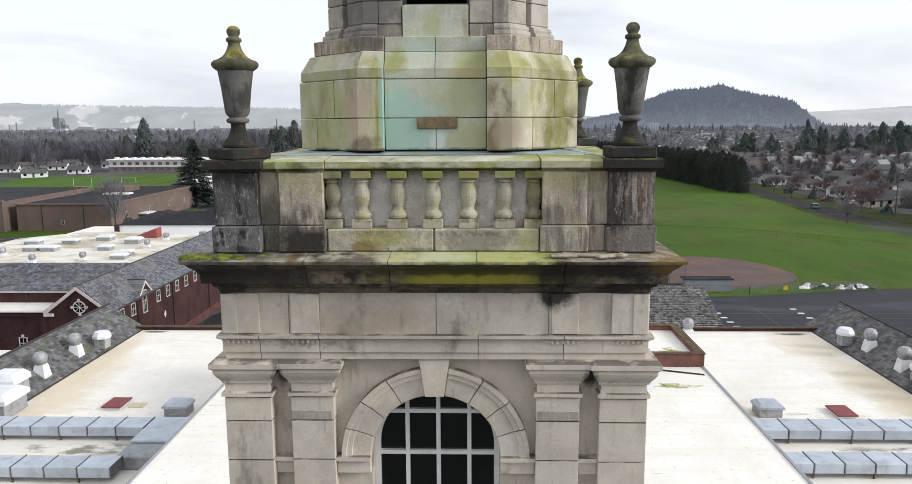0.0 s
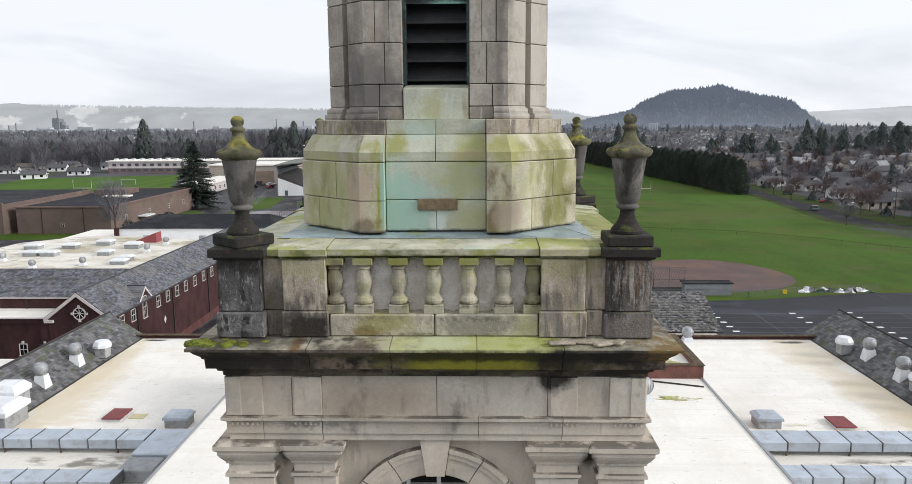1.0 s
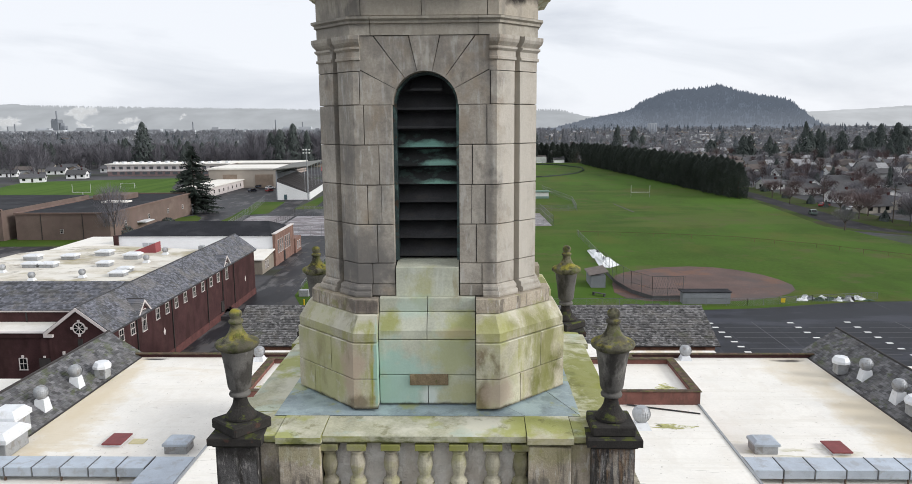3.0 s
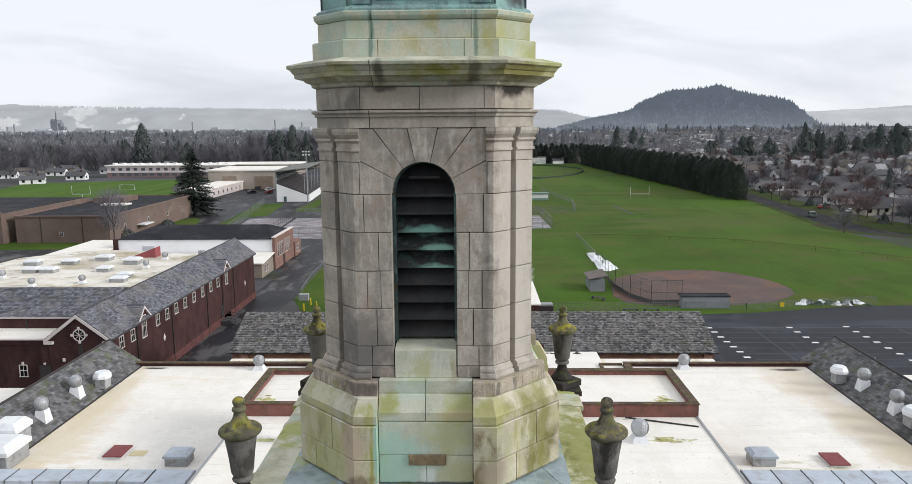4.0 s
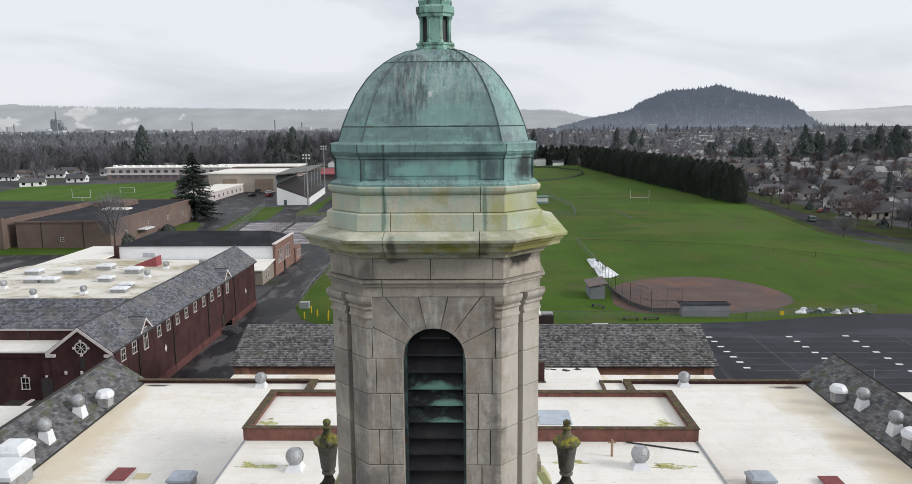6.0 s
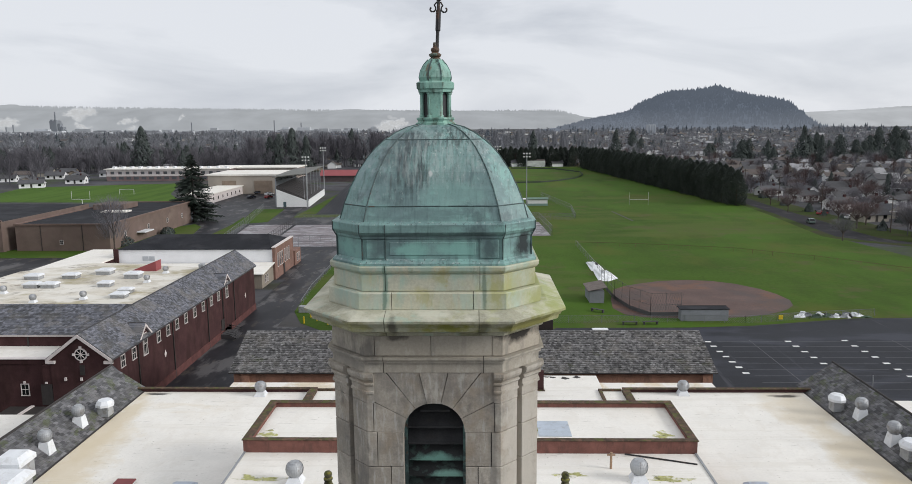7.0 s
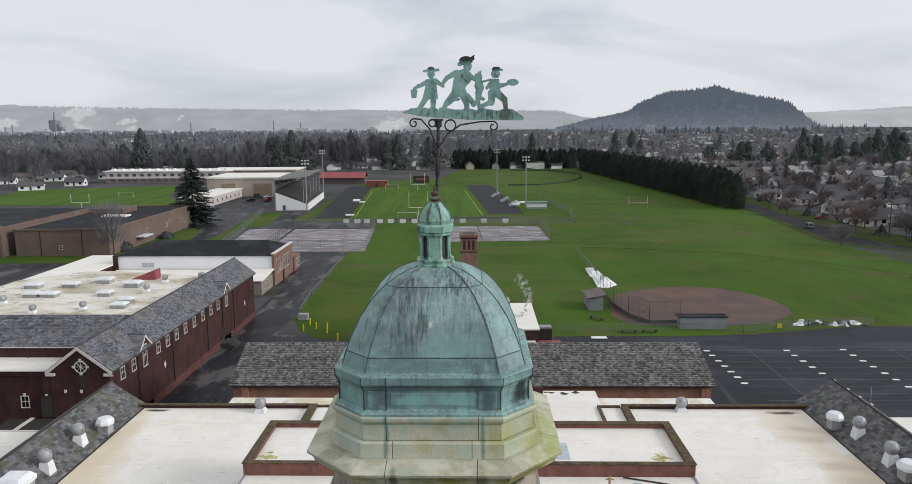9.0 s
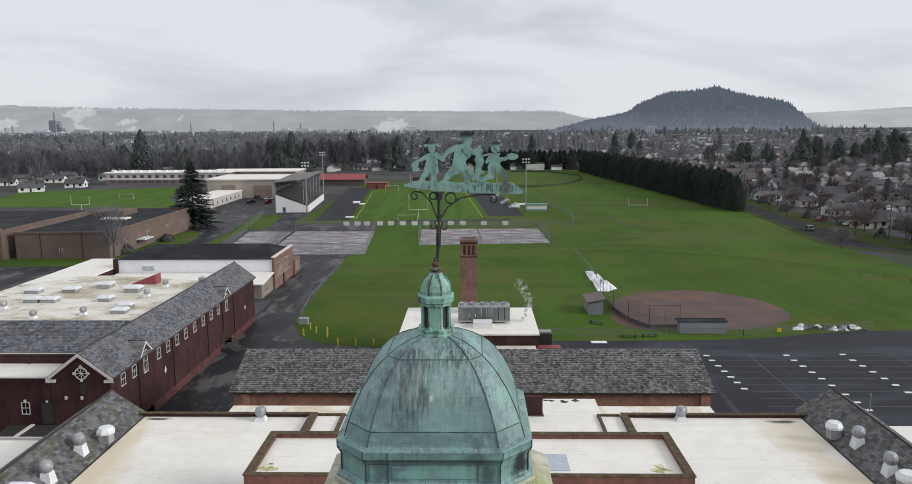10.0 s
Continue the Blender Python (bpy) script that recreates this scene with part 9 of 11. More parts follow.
class Pile:
    """Collects triangles and quads for one large mesh."""

    def __init__(self):
        self.v, self.f = [], []

    def add(self, *pts):
        n = len(self.v)
        self.v.extend(pts)
        self.f.append(tuple(range(n, n + len(pts))))

    def box(self, x0, x1, y0, y1, z0, z1):
        p = [(x, y, z) for z in (z0, z1) for x, y in ((x0, y0), (x1, y0), (x1, y1), (x0, y1))]
        n = len(self.v)
        self.v.extend(p)
        for q in ((3, 2, 1, 0), (4, 5, 6, 7), (0, 1, 5, 4), (1, 2, 6, 5), (2, 3, 7, 6), (3, 0, 4, 7)):
            self.f.append(tuple(n + i for i in q))

    def make(self, name, material, parent=None):
        me = bpy.data.meshes.new(name)
        me.from_pydata(self.v, [], self.f)
        me.materials.append(material)
        ob = new(name, me)
        if parent is not None:
            ob.parent = parent
        return ob


fence_steel = surface("fence_steel", (0.20, 0.21, 0.215), 0.1, 1, 10, 0.6, metal=0.2, bump=0)


def fence(pts, h, label, step=3.0, wire=0.28, thick=0.011, screen=0.0, material=None):
    f = thing("fence", label, "fence", "fences of the playing fields")
    posts, mesh = Pile(), Pile()
    for (x0, y0), (x1, y1) in zip(pts, pts[1:]):
        l = math.hypot(x1 - x0, y1 - y0)
        ux, uy = (x1 - x0) / l, (y1 - y0) / l
        n = max(1, round(l / step))
        for i in range(n + 1):
            x, y = x0 + (x1 - x0) * i / n, y0 + (y1 - y0) * i / n
            posts.box(x - 0.03, x + 0.03, y - 0.03, y + 0.03, 0, h)
        for zz in (h, h * 0.5) if h > 2 else (h,):
            nx, ny = -uy * 0.035, ux * 0.035
            posts.add((x0 + nx, y0 + ny, zz), (x1 + nx, y1 + ny, zz), (x1 + nx, y1 + ny, zz - 0.07), (x0 + nx, y0 + ny, zz - 0.07))
            posts.add((x0 - nx, y0 - ny, zz), (x1 - nx, y1 - ny, zz), (x1 + nx, y1 + ny, zz), (x0 + nx, y0 + ny, zz))
        m = max(1, int(l / wire))
        for i in range(m):
            for lean in (-1, 1):
                t = (i + 0.5) / m
                x, y = x0 + (x1 - x0) * t, y0 + (y1 - y0) * t
                k = lean * min(wire * 2.0, 0.5)
                mesh.add((x - ux * k - ux * thick, y - uy * k - uy * thick, 0.03), (x - ux * k + ux * thick, y - uy * k + uy * thick, 0.03), (x + ux * k + ux * thick, y + uy * k + uy * thick, h), (x + ux * k - ux * thick, y + uy * k - uy * thick, h))
        if screen:
            mesh.box(min(x0, x1) - 0.03, max(x0, x1) + 0.03, min(y0, y1) - 0.03, max(y0, y1) + 0.03, 0.05, screen) if abs(ux) < 0.02 or abs(uy) < 0.02 else mesh.add((x0, y0, 0.05), (x1, y1, 0.05), (x1, y1, screen), (x0, y0, screen))
    posts.make("fence_frame", material or fence_steel, f)
    stuff(mesh.make("wire_mesh", material or fence_steel, f), "thin woven wire of the fence", "wire mesh")
    return f


fence([(-58.0, 193.3), (-29.8, 193.3), (-33.0, 240.0), (-60.5, 240.0)], 3.2, "tall grey chain-link fence round tennis courts")
fence([(-59.0, 193.3), (-61.0, 239.0)], 2.6, "dark dividing fence between tennis courts", material=trim_dark)
fence([(-16.2, 208.7), (23.8, 211.8), (22.6, 244.0), (-17.8, 244.0), (-16.2, 208.7)], 3.2, "tall grey chain-link fence round tennis courts")
fence([(3.0, 212.0), (1.6, 240.0)], 1.1, "low dark net between courts", material=trim_dark)
fence([(-72, 200), (-78, 245), (-84, 284)], 2.6, "tall grey chain-link fence beside the road")
fence([(-60, 249.5), (-20, 249), (30, 248.5), (36, 250.0), (38, 278), (31, 330)], 2.2, "grey chain-link stadium fence")
fence([(13.5, 114.0), (36, 114.5), (46, 113.8), (58, 116.5), (70, 118.5)], 1.3, "low chain-link fence beside the parking lot")
fence([(28.4, 193.5), (28.7, 150.0)], 1.6, "grey chain-link foul-line fence")
fence([(28.4, 193.6), (40, 191.6), (52.6, 188.4), (68, 183.2), (83.5, 171.2), (98, 155.5), (104, 140)], 1.1, "thin low brown outfield fence", step=5, wire=0.8, material=surface("fence_brown", (0.13, 0.07, 0.045), 0.1, 1, 10, 0.8, bump=0))
fence([(27.0, 144.0), (27.3, 131.0), (28.6, 123.5), (31.2, 118.4), (36.6, 118.6)], 4.2, "tall wire backstop with dark boards along its foot", step=3.2, screen=0.75, material=surface("backstop_grey", (0.10, 0.10, 0.10), 0.1, 1, 10, 0.7, bump=0))
fence([(20, 408), (38, 410), (49, 420), (62, 440), (70, 465), (72, 495), (58, 532), (28, 540)], 1.5, "dark low outfield fence of the far diamond", step=4, wire=0.6, screen=0.8, material=surface("screen_green", (0.045, 0.06, 0.048), 0.1, 1, 10, 0.8, bump=0))
fence([(-33.6, 181), (-33.2, 140), (-32.2, 126)], 1.2, "low chain-link fence beside the service lane")
for i, x in enumerate((-44.5, -40.6, -37.2, -32.6, -28.8, -24.6, -20.4, -16.2, -12.2, -7.6, -3.4, 4.0, 11.6)):
    bm = boxes((-1.05, 1.05, -0.06, 0.06, 0.5, 1.9), bevel=0.02)
    box(bm, -0.06, 0.06, 0.061, 0.15, 0, 1.8)
    tagged(finish("banner_board", bm, pole_white), "plain white banner board on the stadium fence", "banner board", "boards on the fence").matrix_basis = pose(x, 248.7, 0.04)

# ---- baseball ----
sheet("infield", [(26.6, 131), (28.6, 139), (31.5, 142.6), (35.4, 145), (40, 147.4), (46.2, 148.4), (51, 147.2), (54.9, 144.4), (58.3, 139.5), (59.8, 135), (60.3, 130), (59.2, 126), (56.8, 122.8), (53.7, 120.4), (49, 118.2), (44.3, 117.2), (36, 116.9), (30, 117.6), (27, 119.6), (25.7, 124)], 0.05, dirt, "red-brown dirt baseball infield", "baseball infield")
dg = thing("dugout", "grey flat dugout shed with a black roof edge", "dugout", at=(39.7, 116.2, 0.03))
part("wall", boxes((-4.0, 4.0, -0.9, 0.9, 0, 2.0)), shed_grey, dg)
part("roof", boxes((-4.2, 4.2, -1.0, 1.1, 2.002, 2.12)), roof_black, dg)
part("roof_edge", boxes((-4.25, 4.25, 1.1, 1.3, 1.9, 2.2)), trim_dark, dg)
dg2 = thing("dugout", "weathered grey-brown dugout shed with shingle roof", "dugout", at=(23.6, 131.0, 0.03))
part("wall", boxes((-1.5, 1.2, -3.0, 3.0, 0, 2.3)), shed_grey, dg2)
bm = bmesh.new()
face(bm, [(-1.9, -3.4, 2.4), (1.7, -3.4, 3.1), (1.7, 3.4, 3.1), (-1.9, 3.4, 2.4)])
face(bm, [(-1.9, -3.4, 2.3), (1.7, -3.4, 3.0), (1.7, 3.4, 3.0), (-1.9, 3.4, 2.3)])
part("roof", bm, surface("shingle_brown", (0.15, 0.125, 0.11), 0.2, 1, 8, 0.9, bump=0.1), dg2)
# flat near-black slab, the opening's inner shade as colour
part("opening", boxes((1.201, 1.26, -2.6, 2.6, 0.4, 2.0)), trim_dark, dg2)
rng = random.Random(12)


def heap(name, pts, h, n, material, label, category):
    """A crumpled sheet of tarpaulin over an uneven heap."""
    bm = bmesh.new()
    cx, cy = sum(p[0] for p in pts) / len(pts), sum(p[1] for p in pts) / len(pts)
    grid = []
    for j in range(n + 1):
        row = []
        for i, (x, y) in enumerate(pts):
            t = j / n
            zz = 0.05 + h * (1 - (1 - t) ** 2) * rng.uniform(0.6, 1.2)
            row.append(bm.verts.new((x + (cx - x) * t * 0.9 + rng.uniform(-0.2, 0.2), y + (cy - y) * t * 0.9 + rng.uniform(-0.2, 0.2), zz if j else 0.04)))
        grid.append(row)
    m = len(pts)
    for j in range(n):
        for i in range(m):
            bm.faces.new((grid[j][i], grid[j][(i + 1) % m], grid[j + 1][(i + 1) % m], grid[j + 1][i]))
    bm.faces.new(grid[-1])
    return tagged(finish(name, bm, material), label, category)


heap("tarpaulin", [(27.0, 147.5), (29.4, 147.2), (31.6, 150.0), (31.4, 153.5), (30.2, 158.0), (28.8, 161), (27.6, 160), (27.1, 153)], 1.0, 4, tarp_white, "crumpled white tarpaulin beside the infield", "tarpaulin")
heap("tarpaulin", [(27.3, 158.5), (29.6, 157.5), (30.2, 161), (29.8, 165), (28.4, 168), (27.3, 168.5)], 1.0, 4, tarp_white, "crumpled white tarpaulin beside the infield", "tarpaulin")
heap("tarpaulin", [(28.2, 160.5), (29.4, 160.0), (29.8, 163.0), (29.2, 165), (28.4, 164)], 1.1, 3, trim_dark, "black folded tarpaulin on the white one", "tarpaulin")
tarp_green = surface("tarp_green", (0.05, 0.09, 0.05), 0.2, 1, 6, 0.7, bump=0.2)
for k in range(24):
    x, y = 56.6 + 11.6 * (k + rng.random()) / 24, 117.7 + rng.uniform(-0.5, 1.2)
    wx, wy, mat_ = rng.uniform(0.5, 1.2), rng.uniform(0.3, 0.7), rng.choice((tarp_white, tarp_white, trim_dark, shed_grey, tarp_green, galv_dull))
    heap("crumpled_tarp", [(x + wx * math.cos(t), y + wy * math.sin(t)) for t in [q * math.pi / 4 for q in range(8)]], rng.uniform(0.25, 0.75), 3, mat_, "loose tarpaulin bundle at the lot's edge", "tarpaulin")
bm = boxes((-1.3, 1.3, -0.3, 0.3, 0.45, 0.52), (-1.2, -1.0, -0.25, 0.25, 0, 0.45), (1.0, 1.2, -0.25, 0.25, 0, 0.45))
bench = tagged(finish("bench", bm, road_grey), "grey bench on the grass by the diamond", "bench", "benches")
bench.matrix_basis = pose(22.5, 121.5, 0.04, 0, 0, -40)
for x, y, rz in ((30.0, 113.2, 5), (26.5, 113.0, 0)):
    copy_thing(bench, pose(x, y, 0.04, 0, 0, rz))
bm = boxes((-1.3, 1.3, -0.5, 0.5, 0, 0.16), bevel=0.04)
tagged(finish("concrete_slab", bm, tarp_white), "pale concrete slab on the asphalt", "slab").matrix_basis = pose(21.0, 110.0, 0.03)
bm = boxes((-0.35, 0.35, -0.05, 0.05, 0.3, 1.0))
tagged(finish("notice_sign", bm, yellow_paint), "small yellow notice on the lot fence", "sign").matrix_basis = pose(52.4, 114.9, 0.1)
bm = bmesh.new()
prism(bm, [(52.5, 272), (53.2, 272), (55.4, 245), (54.6, 245)], 0.036, 0.05)
tagged(finish("long_jump_pit", bm, trim_dark), "narrow dark strip worn in the grass", "pit")
lamp_lot = thing("lot_pole", "thin grey lamp pole in the parking lot", "lamp pole", at=(47.0, 76.0, 0.02))
bm = bmesh.new()
tube(bm, [(0, 0, 0), (0, 0, 4.2)], 0.07, 6)
part("pole", bm, steel_grey, lamp_lot)
part("base", boxes((-2.0, 1.2, -0.6, 0.6, 0, 0.5), bevel=0.05), galv_dull, lamp_lot)

# ---- street on the right, cars ----
road_street_mat = surface("road_street", (0.036, 0.035, 0.038), 0.18, 0.1, 6, 0.9, bump=0.1, spec=0.1, layers=[((0.033, 0.032, 0.035), (0.05, 0.2, 1), 0.5, 0.68, 0.7, 0), ((0.08, 0.075, 0.075), (0.3, 0.08, 1), 0.6, 0.72, 0.5, 0)])
grass_rough = surface("grass_rough", (0.040, 0.056, 0.014), 0.2, 0.06, 1.2, 0.95, bump=0, spec=0.1, layers=[((0.055, 0.05, 0.03), (0.1, 0.1, 1), 0.5, 0.64, 0.8, 0), ((0.05, 0.08, 0.014), (0.05, 0.06, 1), 0.54, 0.66, 0.7, 0)])
sheet("lawn_front", [(153.6, 172.8), (121.8, 196.8), (117.2, 205.7), (117.0, 222.5), (118.4, 246), (118.5, 275), (119.7, 300), (121.7, 340), (131, 340), (129.5, 300), (129, 275), (130, 246), (131, 226), (136, 208), (160, 190)], 0.042, grass_rough, "rough front lawns along the street", "grass")
sheet("road_street", [(152, 168), (121, 192.3), (110.8, 200.5), (106.4, 208), (108.2, 232), (110.4, 262), (112.0, 297), (114, 340), (117, 560), (124, 560), (121.5, 340), (119.5, 300), (118.3, 275), (118.2, 246), (116.8, 222.5), (117.0, 205.5), (121.6, 196.6), (153, 172.6)], 0.046, road_street_mat, "dark grey residential street with worn verges", "road")
sheet("verge", [(152, 162), (119, 189), (107, 199), (102.6, 208), (104.8, 232), (107.4, 262), (109.2, 297), (112.0, 297), (110.4, 262), (108.2, 232), (106.4, 208), (110.8, 200.5), (121, 192.3), (152, 168)], 0.040, grass_rough, "brown grass verge beside the street", "verge")
car_glass = dark_glass


def car(x, y, rz, paint, label, van=False):
    c = thing("car", label, "car", "parked cars", at=(x, y, 0.04), rz=rz)
    L, W, H = 4.5, 1.8, 1.45 if not van else 1.75
    bm = bmesh.new()
    prof = [(-2.25, 0.35), (2.25, 0.35), (2.25, 0.75), (1.25, 0.92), (0.55, H), (-1.3, H), (-2.1, 0.95), (-2.25, 0.85)]
    a = [bm.verts.new((px, -W / 2, pz)) for px, pz in prof]
    b = [bm.verts.new((px, W / 2, pz)) for px, pz in prof]
    bm.faces.new(a)
    bm.faces.new(b[::-1])
    for i in range(8):
        bm.faces.new((a[i], b[i], b[(i + 1) % 8], a[(i + 1) % 8]))
    bmesh.ops.bevel(bm, geom=bm.edges[:], offset=0.06, segments=1, affect='EDGES')
    part("body", bm, paint, c)
    bm = bmesh.new()
    for s in (-1, 1):
        v = [(1.05, 0.95), (0.5, H - 0.08), (-1.25, H - 0.08), (-1.85, 0.98)]
        vs_ = [bm.verts.new((px, s * (W / 2 + 0.006), pz)) for px, pz in v]
        bm.faces.new(vs_ if s < 0 else vs_[::-1])
    part("side_glass", bm, car_glass, c)
    for p, q in (((1.22, 0.96), (0.6, H - 0.05)), ((-2.06, 1.0), (-1.38, H - 0.05))):
        bm = bmesh.new()
        o = 0.05 if p[0] > 0 else -0.05
        face(bm, [(p[0] + o, -W / 2 + 0.14, p[1]), (p[0] + o, W / 2 - 0.14, p[1]), (q[0] + o, W / 2 - 0.2, q[1]), (q[0] + o, -W / 2 + 0.2, q[1])])
        part("windscreen", bm, car_glass, c)
    for px in (-1.4, 1.4):
        for s in (-1, 1):
            bm = bmesh.new()
            r = 0.33
            ring_a = [bm.verts.new((px + r * math.cos(k * math.pi / 6), s * (W / 2 - 0.18), r + r * math.sin(k * math.pi / 6))) for k in range(12)]
            ring_b = [bm.verts.new((px + r * math.cos(k * math.pi / 6), s * (W / 2 + 0.02), r + r * math.sin(k * math.pi / 6))) for k in range(12)]
            bm.faces.new(ring_a)
            bm.faces.new(ring_b)
            for k in range(12):
                bm.faces.new((ring_a[k], ring_a[(k + 1) % 12], ring_b[(k + 1) % 12], ring_b[k]))
            part("wheel", bm, trim_dark, c)


def paint(name, c):
    return surface(name, c, 0.05, 1, 10, 0.25, bump=0, spec=0.6)


p_white, p_dark, p_red, p_grey, p_green = paint("car_white", (0.7, 0.7, 0.7)), paint("car_dark", (0.03, 0.035, 0.05)), paint("car_red", (0.25, 0.03, 0.03)), paint("car_grey", (0.25, 0.26, 0.28)), paint("car_green", (0.10, 0.14, 0.12))
car(111.6, 236.0, 80, p_green, "grey-green car on the street", True)
car(130.5, 247.0, 10, p_white, "white car parked on a drive")
car(126.0, 259.0, 30, p_red, "red car parked beside the street")
car(128.0, 262.0, 30, p_dark, "dark car parked beside the street")
car(122.0, 180.0, 120, p_white, "white car parked at the kerb")
for i, (x, y, rz, p) in enumerate(((-103, 330, 60, p_dark), (-99, 345, 60, p_white), (-112, 300, 20, p_grey), (-88, 352, 80, p_white), (-95, 330, 70, p_red), (-106, 352, 60, p_dark))):
    car(x, y, rz, p, "car parked by the school buildings")

# ---- trees ----
def conifer(P, x, y, h, r, n, rng, z0=0.0, start=0.05):
    """Small ragged sprays over an uneven tapering crown."""
    lob = [rng.uniform(0.5, 1.15) for _ in range(13)]
    power = rng.uniform(0.4, 0.8)
    n = int(n * 2.8)
    s = 1.6 * r / math.sqrt(n / 12)
    for k in range(n):
        t = start + (1 - start) * rng.random() ** 1.2
        th = rng.uniform(0, 2 * math.pi)
        big = r * (1 - t) ** power * lob[int(t * 9 + th * 0.7) % 13] + 0.03 * r
        rr = big * (1 - 0.5 * rng.random() ** 2)
        z = z0 + h * t
        c, q = math.cos(th), math.sin(th)
        w = s * rng.uniform(0.35, 0.65) * (1.0 - 0.5 * t)
        u = s * rng.uniform(0.5, 1.0) * (1.0 - 0.5 * t)
        a, b = rr - 0.5 * u, rr + 0.5 * u
        P.add((x + a * c - q * w, y + a * q + c * w, z + rng.uniform(-0.2, 0.6) * s), (x + a * c + q * w, y + a * q - c * w, z + rng.uniform(-0.2, 0.6) * s), (x + b * c, y + b * q, z + rng.uniform(-1.3, -0.3) * s))
    P.add((x - 0.05 * r, y, z0 + h * 0.9), (x + 0.05 * r, y, z0 + h * 0.9), (x, y, z0 + h * 1.03))


def bare(P, x, y, h, r, n, rng, z0=0.0):
    """Thin upward and outward twigs that together make a see-through winter crown."""
    for k in range(n):
        th = rng.uniform(0, 2 * math.pi)
        u = rng.random() ** 0.5
        zb = h * rng.uniform(0.25, 0.75)
        rb = r * u * 0.6 * rng.random()
        ex, ey = math.cos(th), math.sin(th)
        l = h * rng.uniform(0.12, 0.32)
        out = r * u * rng.uniform(0.25, 0.6)
        zt = min(zb + l, h * (1.0 - 0.35 * (min(1.0, (rb + out) / r)) ** 2) * rng.uniform(0.92, 1.03))
        w = (0.0075 if y < 700 else 0.015 if y < 1300 else 0.028) * h * rng.uniform(0.5, 1.2)
        px, py = x + rb * ex, y + rb * ey
        qx, qy = x + (rb + out) * ex, y + (rb + out) * ey
        P.add((px - ey * w, py + ex * w, z0 + zb), (px + ey * w, py - ex * w, z0 + zb), (qx, qy, z0 + zt))
        P.add((px - w, py, z0 + zb), (px + w, py, z0 + zb), (qx, qy, z0 + zt))
    w = 0.02 * h
    P.add((x - w, y, z0), (x + w, y, z0), (x + w * 0.4, y, z0 + h * 0.6), (x - w * 0.4, y, z0 + h * 0.6))


rng = random.Random(77)
spruce = thing("spruce_tree", "tall dark green spruce beside the road", "tree", at=(-99.2, 249.5, 0))
bm = bmesh.new()
tube(bm, [(0, 0, 0), (0, 0, 10), (0, 0, 23)], [0.5, 0.3, 0.05], 8)
part("trunk", bm, bark, spruce)
P = Pile()
lvl = 2.4
while lvl < 23.6:
    f = (lvl - 2.4) / 21.4
    for k in range(9):
        if rng.random() < 0.12:
            continue
        th = rng.uniform(0, 2 * math.pi)
        L = 9.5 * (1 - f) ** 0.78 * rng.uniform(0.55, 1.12) + 0.35
        c, q = math.cos(th), math.sin(th)
        sag = rng.uniform(0.10, 0.28)
        m_ = max(4, int(L * 2.6))
        for i in range(m_):
            d = L * (0.18 + 0.82 * (i + rng.random()) / m_)
            z = lvl + rng.uniform(-0.25, 0.25) - sag * d + 0.025 * d * d * sag
            for side in (-1, 1):
                u = (0.75 + 0.65 * rng.random()) * (0.6 + 0.6 * (1 - f)) * (1.15 - 0.5 * d / L)
                ex, ey = c * 0.6 - side * q * 0.8, q * 0.6 + side * c * 0.8
                P.add((d * c - 0.3 * ey, d * q + 0.3 * ex, z), (d * c + 0.3 * ey, d * q - 0.3 * ex, z + 0.1), (d * c + u * ex, d * q + u * ey, z - u * rng.uniform(0.15, 0.6)))
        P.add((0, 0, lvl + 0.1), (L * 0.6 * c - q * 0.12, L * 0.6 * q + c * 0.12, lvl - sag * L * 0.6), (L * c, L * q, lvl - sag * L + 0.025 * L * L * sag))
    lvl += rng.uniform(0.32, 0.62)
P.add((-0.2, 0, 22.6), (0.2, 0, 22.6), (0, 0, 24.6))
stuff(P.make("crown", spruce_leaf, spruce), "drooping dark green boughs with gaps", "foliage")

# the row of conifers along the playing field
def row_tree(x, y, h, r, n, seed):
    g = thing("conifer", "dense dark green conifer in the long row", "tree", "row of conifers by the field", at=(x, y, 0))
    bm = bmesh.new()
    tube(bm, [(0, 0, 0), (0, 0, h * 0.8)], [0.3, 0.08], 5)
    part("trunk", bm, bark, g)
    P = Pile()
    rr = random.Random(seed)
    lob = [rr.uniform(0.75, 1.12) for _ in range(11)]
    for k in range(n):
        t = rr.random()
        th = rr.uniform(0, 2 * math.pi)
        rad = r * min(1.0, 1.7 * (1 - t) ** 0.6) * lob[int(t * 6 + th * 0.8) % 11] * (1 - 0.3 * rr.random() ** 2)
        z = h * (0.01 + 0.97 * t)
        c, s = math.cos(th), math.sin(th)
        w = 0.22 + 0.2 * rr.random()
        a, b = rad - 0.3, rad + 0.25
        P.add((a * c - s * w, a * s + c * w, z + rr.uniform(-0.2, 0.2)), (a * c + s * w, a * s - c * w, z + rr.uniform(-0.2, 0.2)), (b * c, b * s, z + rr.uniform(0.1, 0.8)))
    stuff(P.make("crown", row_leaf, g), "dense dark green crown", "foliage")
    return g


variants = [row_tree(106.5, 291.5, 14.2, 4.2, 3000, 1), row_tree(105.8, 297.5, 15.2, 4.0, 3000, 2), row_tree(104.5, 303.2, 14.6, 4.3, 3000, 3), row_tree(103.6, 309.0, 15.8, 4.1, 3000, 4)]
i = 0
y = 314.0
